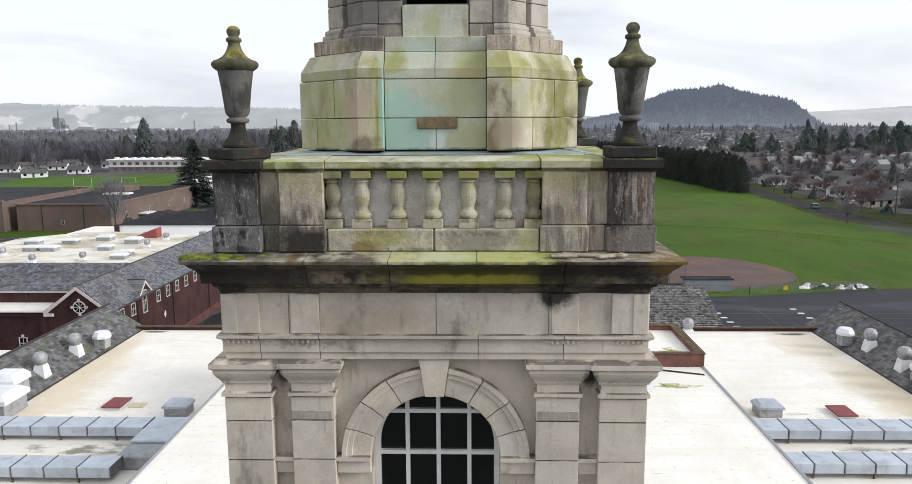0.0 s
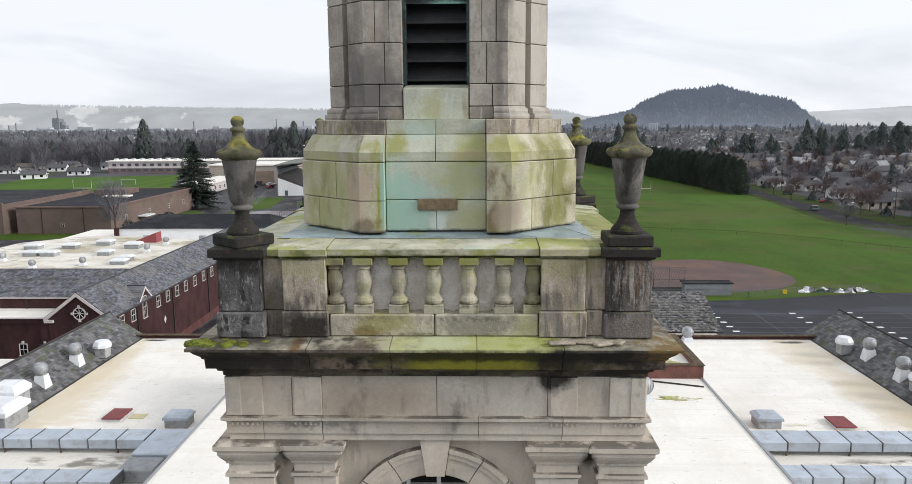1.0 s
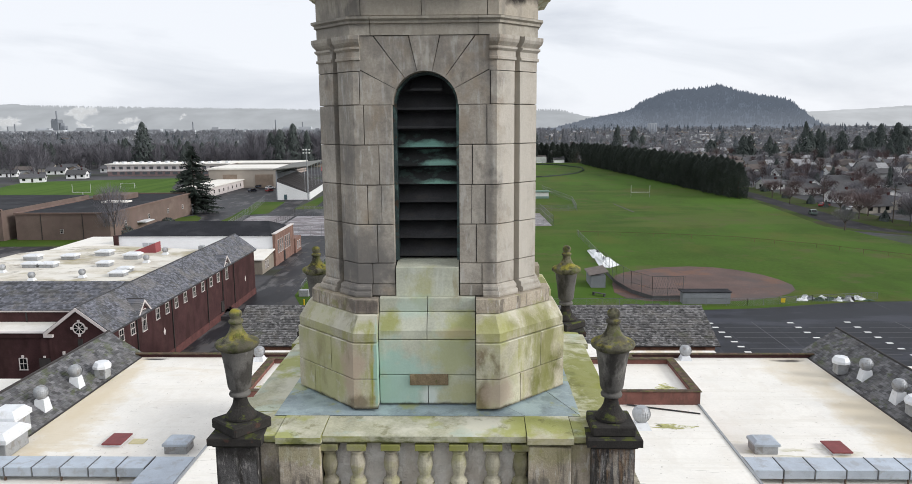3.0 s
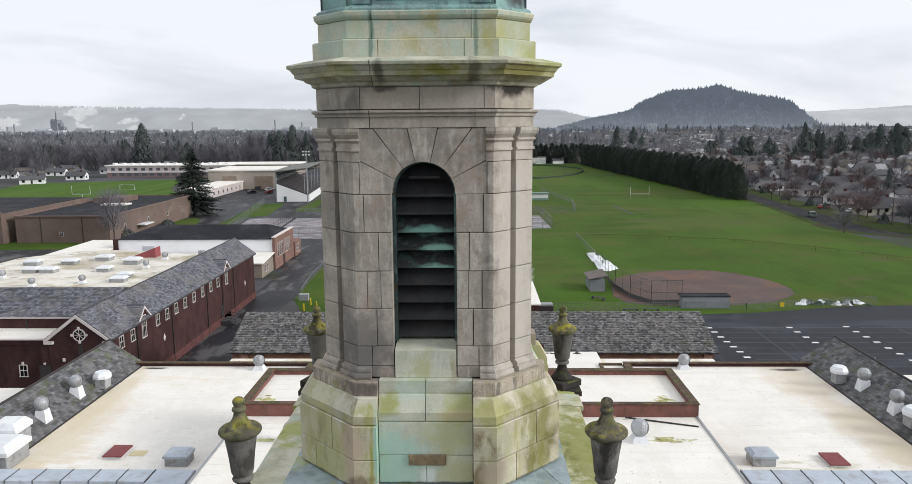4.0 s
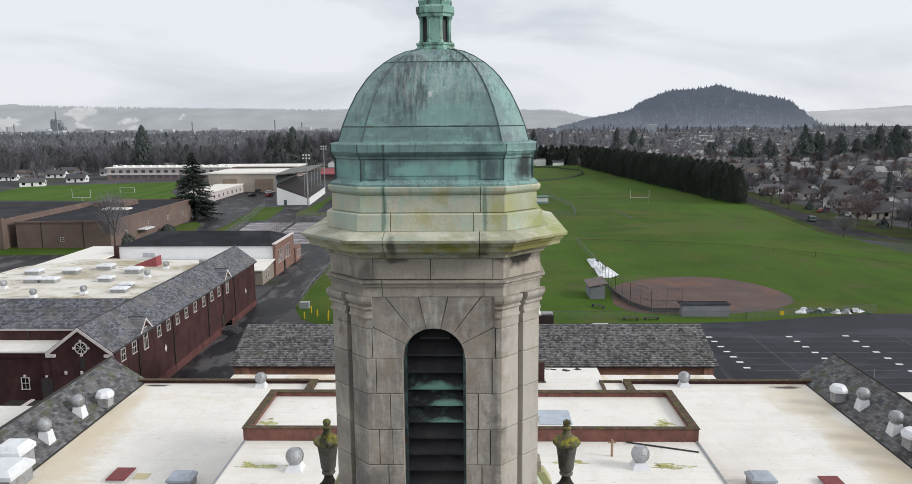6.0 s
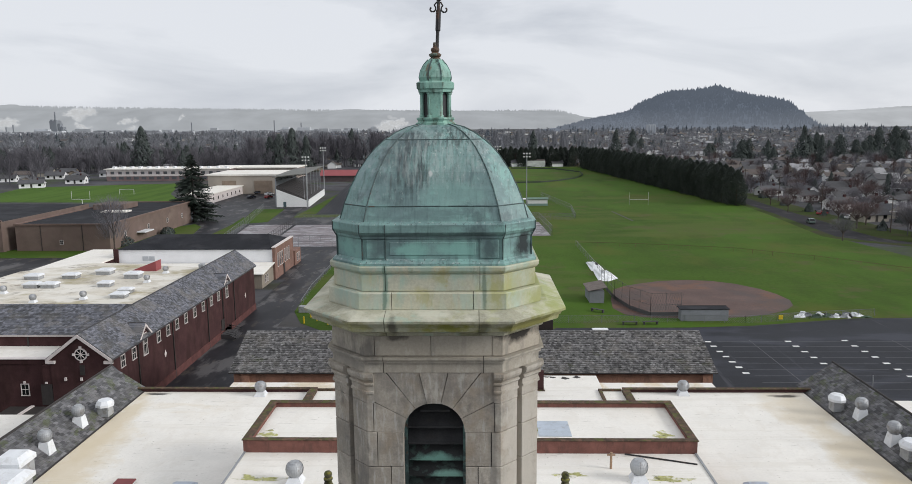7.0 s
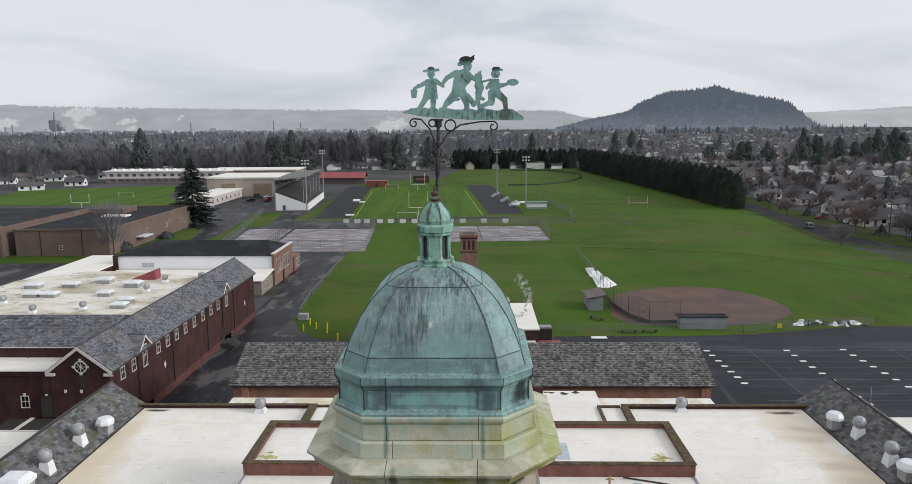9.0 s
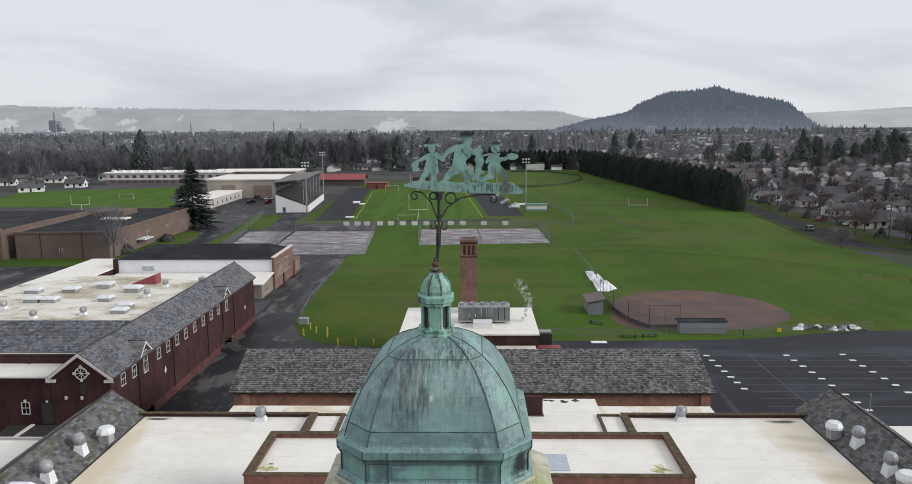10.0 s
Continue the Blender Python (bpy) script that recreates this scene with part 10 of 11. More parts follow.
while y < 545:
    x = 106.5 - (y - 290) * 0.098
    copy_thing(variants[i % 4], pose(x + rng.uniform(-0.7, 0.7), y, 0, 0, 0, rng.uniform(0, 360)))
    if i % 2 == 0:
        copy_thing(variants[(i + 1) % 4], pose(x + 6 + rng.uniform(-0.7, 0.7), y + 2, 0, 0, 0, rng.uniform(0, 360)))
    y += 4.2 + rng.uniform(-0.5, 0.7)
    i += 1
for k in range(26):
    x = -14 + k * 3.9
    copy_thing(variants[k % 4], pose(x, 566 + rng.uniform(-5, 9), 0, 0, 0, rng.uniform(0, 360)))


def street_tree(x, y, h, r, n, mat_, label, seed, thick=1.0, low=0.42):
    g = thing("street_tree", label, "tree", "bare street trees", at=(x, y, 0))
    rr = random.Random(seed)
    bm = bmesh.new()
    tube(bm, [(0, 0, 0), (0.05, 0, h * 0.25), (0, 0.1, h * 0.4)], [0.03 * h * thick, 0.022 * h * thick, 0.016 * h * thick], 7)
    for k in range(7):
        th = k * 0.9 + rr.random()
        e = 0.55 * r
        tube(bm, [(0, 0.05, h * (0.24 + 0.02 * k)), (e * 0.5 * math.cos(th), e * 0.5 * math.sin(th), h * 0.5), (e * math.cos(th), e * math.sin(th), h * (0.68 + 0.03 * rr.random()))], [0.014 * h * thick, 0.009 * h * thick, 0.004 * h * thick], 5)
    part("trunk", bm, bark, g)
    P = Pile()
    for k in range(n):
        th = rr.uniform(0, 6.283)
        u = rr.random() ** 0.5 * 0.75 * r
        zb = h * rr.uniform(low, 0.8)
        ex, ey = math.cos(th), math.sin(th)
        l = h * rr.uniform(0.08, 0.2)
        dx, dy = ex * l * rr.uniform(0.2, 0.9) + rr.uniform(-0.4, 0.4), ey * l * rr.uniform(0.2, 0.9) + rr.uniform(-0.4, 0.4)
        w = 0.0034 * h * min(1.0, thick + 0.25) * rr.uniform(0.6, 1.3)
        px, py = u * ex, u * ey
        zt = min(zb + l, h * (1.0 - 0.3 * (u / r) ** 2))
        P.add((px - ey * w, py + ex * w, zb), (px + ey * w, py - ex * w, zb), (px + dx, py + dy, zt))
    stuff(P.make("crown", mat_, g), "fine leafless twigs", "twigs")
    return g


for k, (x, y, h, r, m_) in enumerate(((120.5, 292, 10, 6.5, twig_red), (121.5, 238, 11, 7.5, twig_red), (127.5, 232, 11, 7, twig_red), (131, 210, 12, 7, twig_grey), (142, 205, 11, 7, twig_grey), (127, 270, 9, 6, twig_red), (133, 300, 9, 6, twig_red),
                                      (150, 268, 9, 6, twig_red), (163, 300, 10, 6, twig_red), (145, 240, 10, 6, twig_grey), (138, 198, 13, 8, twig_grey), (148, 214, 12, 7.5, twig_grey), (156, 206, 13, 8, twig_grey), (160, 232, 12, 7, twig_grey), (136, 222, 10, 6.5, twig_red), (117.5, 268, 9, 6, twig_red), (120.5, 224, 11, 8, twig_red), (104.6, 200.4, 9, 5, twig_grey), (128, 207, 14, 9, twig_grey), (139, 262, 9, 6, twig_red), (152, 290, 9, 6.5, twig_grey), (147, 300, 9, 6, twig_red),
                                      (143, 320, 10, 6, twig_grey), (168, 268, 10, 7, twig_red), (154, 244, 10, 7, twig_red), (170, 246, 11, 7, twig_grey), (184, 274, 11, 7, twig_red), (150, 338, 10, 6, twig_red), (170, 308, 10, 7, twig_red), (185, 310, 11, 7, twig_grey), (200, 286, 11, 7, twig_red), (160, 345, 11, 7, twig_grey), (175, 336, 10, 7, twig_red), (195, 325, 11, 7, twig_red), (218, 300, 12, 8, twig_grey))):
    street_tree(x, y, h * 0.78, r * 0.9, 1500, m_, "bare red-brown street tree" if m_ is twig_red else "bare grey-brown street tree", 100 + k)
street_tree(-96.2, 184.6, 17.5, 5.0, 1100, twig_grey, "slender bare grey tree in front of the tan block", 131, 0.45, 0.22)
street_tree(-129.5, 183, 6, 2.5, 300, twig_grey, "small bare tree by the tan block", 132)
for x, y, r in ((-99.0, 196.5, 2.8), (-96.0, 218.5, 2.3), (-133, 183, 1.5)):
    g = thing("round_bush", "dark clipped round evergreen bush", "bush", "bushes by the tan block", at=(x, y, 0))
    P = Pile()
    for k in range(420):
        d = Vector((rng.gauss(0, 1), rng.gauss(0, 1), abs(rng.gauss(0, 1)))).normalized()
        q = d * r * rng.uniform(0.8, 1.05)
        t = Vector((rng.uniform(-1, 1), rng.uniform(-1, 1), rng.uniform(-1, 1))).cross(d).normalized() * 0.35
        u = d.cross(t)
        P.add(tuple(q + t), tuple(q + u), tuple(q - t))
    stuff(P.make("crown", conifer_leaf, g), "small dark leaves", "foliage")

# ---- houses ----
WALLS = [surface("house_white", (0.74, 0.74, 0.73), 0.08, 0.5, 8, 0.8, bump=0), surface("house_grey", (0.25, 0.255, 0.26), 0.1, 0.5, 8, 0.8, bump=0), surface("house_tan", (0.28, 0.235, 0.185), 0.1, 0.5, 8, 0.8, bump=0),
         surface("house_blue", (0.13, 0.16, 0.19), 0.1, 0.5, 8, 0.8, bump=0), surface("house_cream", (0.36, 0.33, 0.28), 0.1, 0.5, 8, 0.8, bump=0), surface("house_red", (0.25, 0.10, 0.08), 0.1, 0.5, 8, 0.8, bump=0)]
ROOFS = [surface("shingle_grey", (0.090, 0.089, 0.095), 0.15, 0.6, 8, 0.9, bump=0), surface("shingle_dark", (0.072, 0.071, 0.074), 0.15, 0.6, 8, 0.9, bump=0), surface("shingle_warm", (0.105, 0.088, 0.080), 0.15, 0.6, 8, 0.9, bump=0),
         surface("shingle_pale", (0.29, 0.29, 0.295), 0.15, 0.6, 8, 0.9, bump=0)]


def gable_house(bw, br, w, d, h, rise, m):
    """Walls and a gabled roof into two piles, ridge along the longer side, at the pose m."""
    T = lambda p: tuple(m @ Vector(p))
    x, y = w / 2, d / 2
    c = [(-x, -y), (x, -y), (x, y), (-x, y)]
    for i in range(4):
        (x0, y0), (x1, y1) = c[i], c[(i + 1) % 4]
        bw.add(T((x0, y0, 0)), T((x1, y1, 0)), T((x1, y1, h)), T((x0, y0, h)))
    for s in (-1, 1):
        bw.add(T((s * x, -y, h)), T((s * x, y, h)), T((s * x, 0, h + rise)))
        o = 0.5
        br.add(T((-x - o, s * (y + o), h - rise * o / y)), T((x + o, s * (y + o), h - rise * o / y)), T((x + o, 0, h + rise + 0.05)), T((-x - o, 0, h + rise + 0.05)))
        br.add(T((-x - o, s * (y + o), h - rise * o / y - 0.2)), T((x + o, s * (y + o), h - rise * o / y - 0.2)), T((x + o, s * (y + o), h - rise * o / y)), T((-x - o, s * (y + o), h - rise * o / y)))


def house(x, y, w, d, h, rise, rz, wi, ri, label):
    g = thing("house", label, "house", "houses along the street", at=(x, y, 0.02), rz=rz)
    bw, br = Pile(), Pile()
    gable_house(bw, br, w, d, h, rise, Matrix())
    bw.make("wall", WALLS[wi], g)
    br.make("roof", ROOFS[ri], g)
    for s in (-1, 1):
        for k in range(3):
            xx = -w / 2 + w * (k + 0.5) / 3
            if k == 1 and s < 0:
                part("door", boxes((xx - 0.5, xx + 0.5, s * (d / 2 + 0.05), s * d / 2, 0.1, 2.15) if s > 0 else (xx - 0.5, xx + 0.5, -d / 2 - 0.05, -d / 2, 0.1, 2.15)), trim_dark, g)
            else:
                y0, y1 = sorted((s * d / 2, s * (d / 2 + 0.05)))
                part("window", boxes((xx - 0.75, xx + 0.75, y0, y1, 0.95, 2.2)), dark_glass, g)
        x0, x1 = sorted((s * w / 2, s * (w / 2 + 0.05)))
        part("window", boxes((x0, x1, -0.8, 0.8, 1.0, 2.2)), dark_glass, g)
        part("bargeboard", boxes((*sorted((s * (w / 2 + 0.48), s * (w / 2 + 0.56))), -d / 2 - 0.5, d / 2 + 0.5, h - 0.45, h - 0.25)), WALLS[0], g)
    part("chimney", boxes((w * 0.2, w * 0.2 + 0.8, -0.4, 0.4, h, h + rise + 0.9)), brick_red, g)
    return g


NAMES = ["white", "grey", "tan", "blue-grey", "cream", "brick-red"]
RN = ["grey", "dark", "brown", "pale grey"]
near = [(135, 331, 13, 9, 10), (146, 352, 14, 9, 80), (141, 308, 13, 9, 20), (150, 326, 12, 8, 95), (134, 242, 13, 8, 15), (146, 252, 12, 8, 100), (152, 226, 16, 10, 10), (140, 276, 13, 9, 20), (158, 280, 14, 9, 100), (172, 290, 16, 10, 10),
        (166, 254, 15, 9, 15), (178, 238, 16, 10, 95), (190, 262, 14, 9, 10), (160, 312, 13, 9, 15), (176, 322, 14, 9, 95), (192, 300, 15, 9, 10), (146, 388, 14, 9, 15), (162, 372, 13, 9, 100), (134, 372, 12, 8, 5), (180, 352, 15, 9, 20),
        (208, 276, 15, 9, 10), (206, 320, 14, 9, 15), (196, 340, 13, 9, 90), (150, 412, 14, 9, 15), (170, 402, 14, 9, 10), (192, 384, 15, 9, 95), (214, 352, 14, 9, 15), (132, 410, 12, 8, 0), (230, 300, 16, 10, 12), (226, 334, 14, 9, 5),
        (-246, 396, 16, 10, 20), (-262, 420, 15, 9, 100), (-236, 424, 14, 9, 5), (-270, 462, 15, 9, 15), (-250, 452, 14, 9, 95), (-288, 440, 14, 9, 10), (-244, 480, 14, 9, 0), (-300, 402, 16, 10, 15),
        (-90, 580, 14, 9, 10), (-62, 596, 13, 9, 95), (-40, 584, 14, 9, 5), (-18, 600, 13, 9, 15), (-74, 622, 14, 9, 10), (-30, 640, 15, 9, 5), (-110, 610, 14, 9, 98), (-140, 596, 13, 9, 8), (6, 612, 14, 9, 5), (-52, 660, 16, 10, 12)]
for k, (x, y, w, d, rz) in enumerate(near):
    wi, ri = rng.choice((0, 0, 0, 1, 3, 4, 0, 0)), rng.choice((0, 1, 1, 0, 1, 0))
    house(x, y, w * 0.76, d * 0.76, rng.uniform(2.5, 3.0), rng.uniform(1.5, 2.3), rz + rng.uniform(-6, 6), wi, ri, f"low {NAMES[wi]} house with {RN[ri]} gabled roof")


def free_spot(x, y):
    """Is a place outside the school grounds and streets?"""
    if -110 < x < 108 and y < 560:
        return False
    if x < 128 and x > 80 and y < 575:
        return False
    if -240 < x <= -100 and y < 490:
        return False
    if x < -100 and y < 400 and x > -330:
        return False
    return True


# the rest of the town: houses by the thousand, sorted by colour
wall_p, roof_p = [Pile() for _ in WALLS], [Pile() for _ in ROOFS]
rng = random.Random(501)


def town_house(x, y, big=False):
    w, d = (rng.uniform(25, 50), rng.uniform(14, 24)) if big else (rng.uniform(8, 12), rng.uniform(5.6, 7.4))
    wi, ri = rng.choice((0, 0, 0, 1, 2, 4, 4, 3, 1)), rng.choice((0, 0, 1, 1, 2, 3, 1))
    m = pose(x, y, 0, 0, 0, rng.choice((8, 8, 98)) + rng.uniform(-7, 7))
    gable_house(wall_p[wi], roof_p[ri], w, d, rng.uniform(2.7, 3.6) + (1.6 if big or rng.random() < 0.12 else 0), rng.uniform(1.5, 2.7), m)
    if not big and rng.random() < 0.4:
        gable_house(wall_p[wi], roof_p[ri], d * 0.8, 5.5, 2.6, 1.3, m @ pose(w * 0.5, rng.choice((-1, 1)) * d * 0.55, 0, 0, 0, 90))


# blocks of houses along the side streets
row_y = 206.0
while row_y < 900:
    xx = -0.66 * row_y
    while xx < 0.66 * row_y + 20:
        xx += rng.uniform(12.5, 18) * (1.0 if row_y < 560 else 1.15)
        x, y = xx + 0.08 * row_y - 30, row_y + 0.12 * xx * 0.3 + rng.uniform(-2.5, 2.5)
        if not free_spot(x, y) or rng.random() < (0.10 if x > 0.12 * y else 0.62 if x < -0.22 * y else 0.22) or min(abs(x - q[0]) + abs(y - q[1]) for q in near) < 19 or (y < 260 and x < 150):
            continue
        town_house(x, y)
    row_y += (14.0, 21.0)[int(row_y) % 2] + rng.uniform(-1, 1)
for ring_y0, ring_y1, count in ((900, 1700, 1500), (1700, 2700, 800)):
    for k in range(count):
        y = ring_y0 + (ring_y1 - ring_y0) * rng.random()
        half = (y + 10) * 0.70
        x = rng.uniform(-half, half)
        if rng.random() < (0.25 if x > 0.12 * y else 0.7 if x < -0.22 * y else 0.45):
            continue
        town_house(x, y, rng.random() < 0.08)
for p, mt in zip(wall_p, WALLS):
    stuff(p.make("town_walls", mt), "walls of the far low houses of the town", "far houses")
for p, mt in zip(roof_p, ROOFS):
    stuff(p.make("town_roofs", mt), "gabled roofs of the far low houses of the town", "far houses")

# ---- woods and gardens of the town ----
rng = random.Random(902)
near_c, mid_c, far_c, near_b, red_b, mid_b, far_b = Pile(), Pile(), Pile(), Pile(), Pile(), Pile(), Pile()
for y0, y1, nc, nb in ((215, 480, 40, 170), (480, 760, 90, 700), (760, 1200, 110, 1000), (1200, 1900, 160, 1300), (1900, 2900, 220, 1500)):
    for k in range(nc + nb):
        y = y0 + (y1 - y0) * rng.random()
        half = (y + 10) * 0.70
        x = rng.uniform(-half, half)
        if not free_spot(x, y) or (y < 480 and 125 < x < 200 and rng.random() < 0.6):
            continue
        if abs(x - 0.36 * y) < 0.07 * y and y > 480 and rng.random() < 0.55:
            continue
        con = k < nc
        if con and y < 1300 and rng.random() < (0.55 if x > 0.1 * y else 0.35):
            continue
        if con:
            h, r = (8 + 17 * rng.random() ** 1.8 if y < 760 else 6 + 13 * rng.random() ** 2.2), 0.0
            if x > 0.14 * y:
                h *= 0.8
            r = h * rng.uniform(0.2, 0.36)
            P = near_c if y < 560 else mid_c if y < 1200 else far_c
            conifer(P, x, y, h, r, 260 if y < 560 else 110 if y < 1200 else 34, rng)
        else:
            h = (rng.uniform(8, 17) if y < 760 else rng.uniform(7, 15)) * (1.25 if x < -0.2 * y else 0.85)
            if -0.2 * y < x < 0.12 * y and rng.random() < 0.45:
                continue
            r = h * rng.uniform(0.35, 0.5)
            P = (red_b if rng.random() < 0.5 and x > 0 else near_b) if y < 700 else mid_b if y < 1300 else far_b
            bare(P, x, y, h, r, 130 if y < 560 else 70 if y < 1200 else 30, rng)
# gardens between the houses on the right
for k in range(330):
    y = rng.uniform(190, 640)
    x = rng.uniform(128, 140 + 0.62 * y)
    if not free_spot(x, y):
        continue
    h = rng.uniform(5, 11)
    bare(red_b if rng.random() < 0.45 else near_b, x, y, h, h * 0.56, 240, rng)
for k in range(34):
    y = rng.uniform(260, 640)
    x = rng.uniform(135, 140 + 0.62 * y)
    h = rng.uniform(4, 9)
    conifer(near_c, x, y, h, h * rng.uniform(0.28, 0.5), 240, rng)
for k in range(420):
    y = rng.uniform(640, 1500)
    x = rng.uniform(0.12 * y, 0.7 * y)
    h = rng.uniform(6, 13)
    bare(mid_b if rng.random() < 0.7 else red_b, x, y, h, h * 0.5, 60, rng)
for cx, cy, n in ((330, 520, 8), (262, 640, 6), (420, 600, 16), (480, 640, 18), (560, 760, 22), (150, 700, 12), (300, 900, 16), (700, 1000, 24), (230, 520, 4), (390, 800, 14)):
    for k in range(n // 5):
        x, y = cx + rng.gauss(0, 14), cy + rng.gauss(0, 18)
        h = rng.uniform(9, 21)
        conifer(near_c if y < 720 else mid_c, x, y, h, h * rng.uniform(0.26, 0.42), 420, rng)
# a wooded belt on the left, tall winter trees in the middle distance
for k in range(520):
    y = rng.uniform(500, 640)
    x = rng.uniform(-420, -120)
    h = rng.uniform(10, 19)
    bare(near_b, x, y, h, h * 0.42, 120, rng)
for k in range(46):
    y, x = rng.uniform(490, 640), rng.uniform(-420, -110)
    h = rng.uniform(9, 20)
    conifer(near_c, x, y, h, h * rng.uniform(0.24, 0.42), 420, rng)
for k in range(1400):
    y = rng.uniform(640, 2400)
    x = rng.uniform(-0.68 * y, 0.68 * y)
    h = rng.uniform(9, 18) * (1.15 if x < 0.1 * y else 0.85)
    bare(mid_b if y < 1200 else far_b, x, y, h, h * 0.55, 46, rng)
for k in range(70):
    y = rng.uniform(600, 1500)
    x = rng.uniform(-0.68 * y, 0.05 * y)
    h = rng.uniform(8, 19)
    conifer(mid_c, x, y, h, h * rng.uniform(0.3, 0.5), 150, rng)
# hazy belt of trees at the foot of the hill and over the far plain
for k in range(700):
    y = rng.uniform(1900, 2850)
    x = rng.uniform(0.12 * y, 0.55 * y) if k % 3 else rng.uniform(-0.68 * y, 0.68 * y)
    h = rng.uniform(9, 20) * (1.0 if k % 3 else 0.7)
    if k % 5 == 0:
        conifer(far_c, x, y, h * 1.2, h * 0.3, 26, rng)
    else:
        bare(far_b, x, y, h, h * 0.5, 40, rng)
for x, y, h in ((-232, 505, 33), (-128, 512, 31), (-120, 520, 26), (-140, 515, 24), (-136, 508, 27), (-146, 520, 25), (-100, 600, 30), (-66, 560, 24), (-58, 565, 27), (-34, 560, 25), (-30, 566, 22), (52, 640, 27), (250, 560, 30), (236, 500, 24), (120, 620, 28)):
    conifer(near_c, x, y, h, h * 0.31, 560, rng)
for x, y, h in ((192, 601, 16), (197, 606, 15), (204, 561, 20), (209, 566, 17), (269, 593, 22), (278, 600, 24), (300, 606, 22), (311, 602, 18), (363, 666, 27), (379, 668, 28), (352, 660, 20), (389, 672, 24), (332, 630, 16), (179, 789, 17), (190, 884, 25),
                (340, 560, 18), (322, 575, 16), (345, 600, 19), (255, 640, 18), (240, 655, 17), (228, 560, 14), (300, 520, 16), (316, 500, 15)):
    conifer(near_c, x, y, h, h * 0.43, 620, rng)
# tall cottonwoods and a few slim poplars behind the stadium
for k in range(46):
    y, x = rng.uniform(560, 660), rng.uniform(-178, -62)
    h = rng.uniform(20, 31)
    bare(near_b, x, y, h, h * rng.uniform(0.24, 0.34), 300, rng)
for k in range(26):
    y, x = rng.uniform(700, 900), rng.uniform(-10, 130)
    h = rng.uniform(18, 31)
    bare(mid_b, x, y, h, h * 0.13, 130, rng)
for k in range(90):
    y, x = rng.uniform(640, 820), rng.uniform(-190, 60)
    h = rng.uniform(12, 26)
    bare(mid_b, x, y, h, h * 0.36, 150, rng)
for k in range(12):
    x = -60 + k * 26 + rng.uniform(-3, 3)
    conifer(mid_c, x, rng.uniform(820, 900), rng.uniform(12, 24), 3.6, 120, rng)
for k in range(5):
    x, y = 250 + rng.uniform(-60, 190), rng.uniform(470, 640)
    conifer(near_c, x, y, rng.uniform(16, 26), rng.uniform(4, 7.5), 340, rng)
# evergreen shrubs and hedges in the gardens
for k in range(260):
    y = rng.uniform(195, 560)
    x = rng.uniform(124, 130 + 0.6 * y)
    h = rng.uniform(1.0, 3.2)
    conifer(near_c, x, y, h, h * rng.uniform(0.6, 1.0), 60, rng, start=0.0)
stuff(near_c.make("conifer_woods", conifer_leaf), "dark conifers scattered through the near town", "woods")
stuff(mid_c.make("conifer_woods", conifer_haze), "dark conifers of the middle distance, blued for haze", "woods")
stuff(far_c.make("conifer_woods", far_conifer_haze), "conifers of the far plain, paled blue-grey for haze", "woods")
stuff(near_b.make("bare_woods", twig_grey), "leafless grey-brown winter trees", "woods")
stuff(red_b.make("bare_woods", twig_red), "leafless red-brown garden trees", "woods")
stuff(mid_b.make("bare_woods", far_twig_haze), "grey leafless trees of the middle distance, paled for haze", "woods")
stuff(far_b.make("bare_woods", far_twig_haze), "leafless trees of the far plain, paled grey for haze", "woods")

# ---- utility poles ----
up = None
for x, y in ((126, 215), (127, 262), (129, 305), (131, 350), (133, 400), (176, 268), (200, 330), (170, 430), (-70, 470), (-30, 520), (20, 610)):
    if up is None:
        up = thing("utility_pole", "wooden utility pole with a crossarm", "utility pole", "utility poles", at=(x, y, 0))
        bm = bmesh.new()
        tube(bm, [(0, 0, 0), (0, 0, 11)], [0.17, 0.11], 6)
        part("pole", bm, bark, up)
        part("crossarm", boxes((-1.2, 1.2, -0.06, 0.06, 10.0, 10.2)), bark, up)
    else:
        copy_thing(up, pose(x, y, 0, 0, 0, rng.uniform(-20, 20)))

# ---- far apartment block, paper mill ----
apt = thing("apartment_tower", "pale far apartment tower before the hill", "apartment block", at=(452, 1900, 0))
part("wall", boxes((-10, 10, -9, 9, 0, 26)), surface("apt_pale", (0.44, 0.46, 0.49), 0.05, 0.1, 1, 0.8, bump=0), apt)
for i in range(3):
    part("window_strip", boxes((-8.5 + 6.4 * i, -4.5 + 6.4 * i, -9.3, -9.0, 3, 24.5)), surface("apt_strip", (0.30, 0.33, 0.37), 0.05, 0.1, 1, 0.6, bump=0) if i == 0 else bpy.data.materials["apt_strip"], apt)
# both mill colours carry the distance haze
mill_grey = surface("mill_haze", (0.225, 0.24, 0.26), 0.1, 0.02, 0.3, 0.9, bump=0, spec=0.0)
mill_pale = surface("mill_haze_pale", (0.43, 0.445, 0.465), 0.12, 0.02, 0.3, 0.9, bump=0, spec=0.0, island=0.25)
mill = thing("paper_mill", "hazy grey paper mill with a stack on the plain", "factory", at=(-1712, 3000, 0))
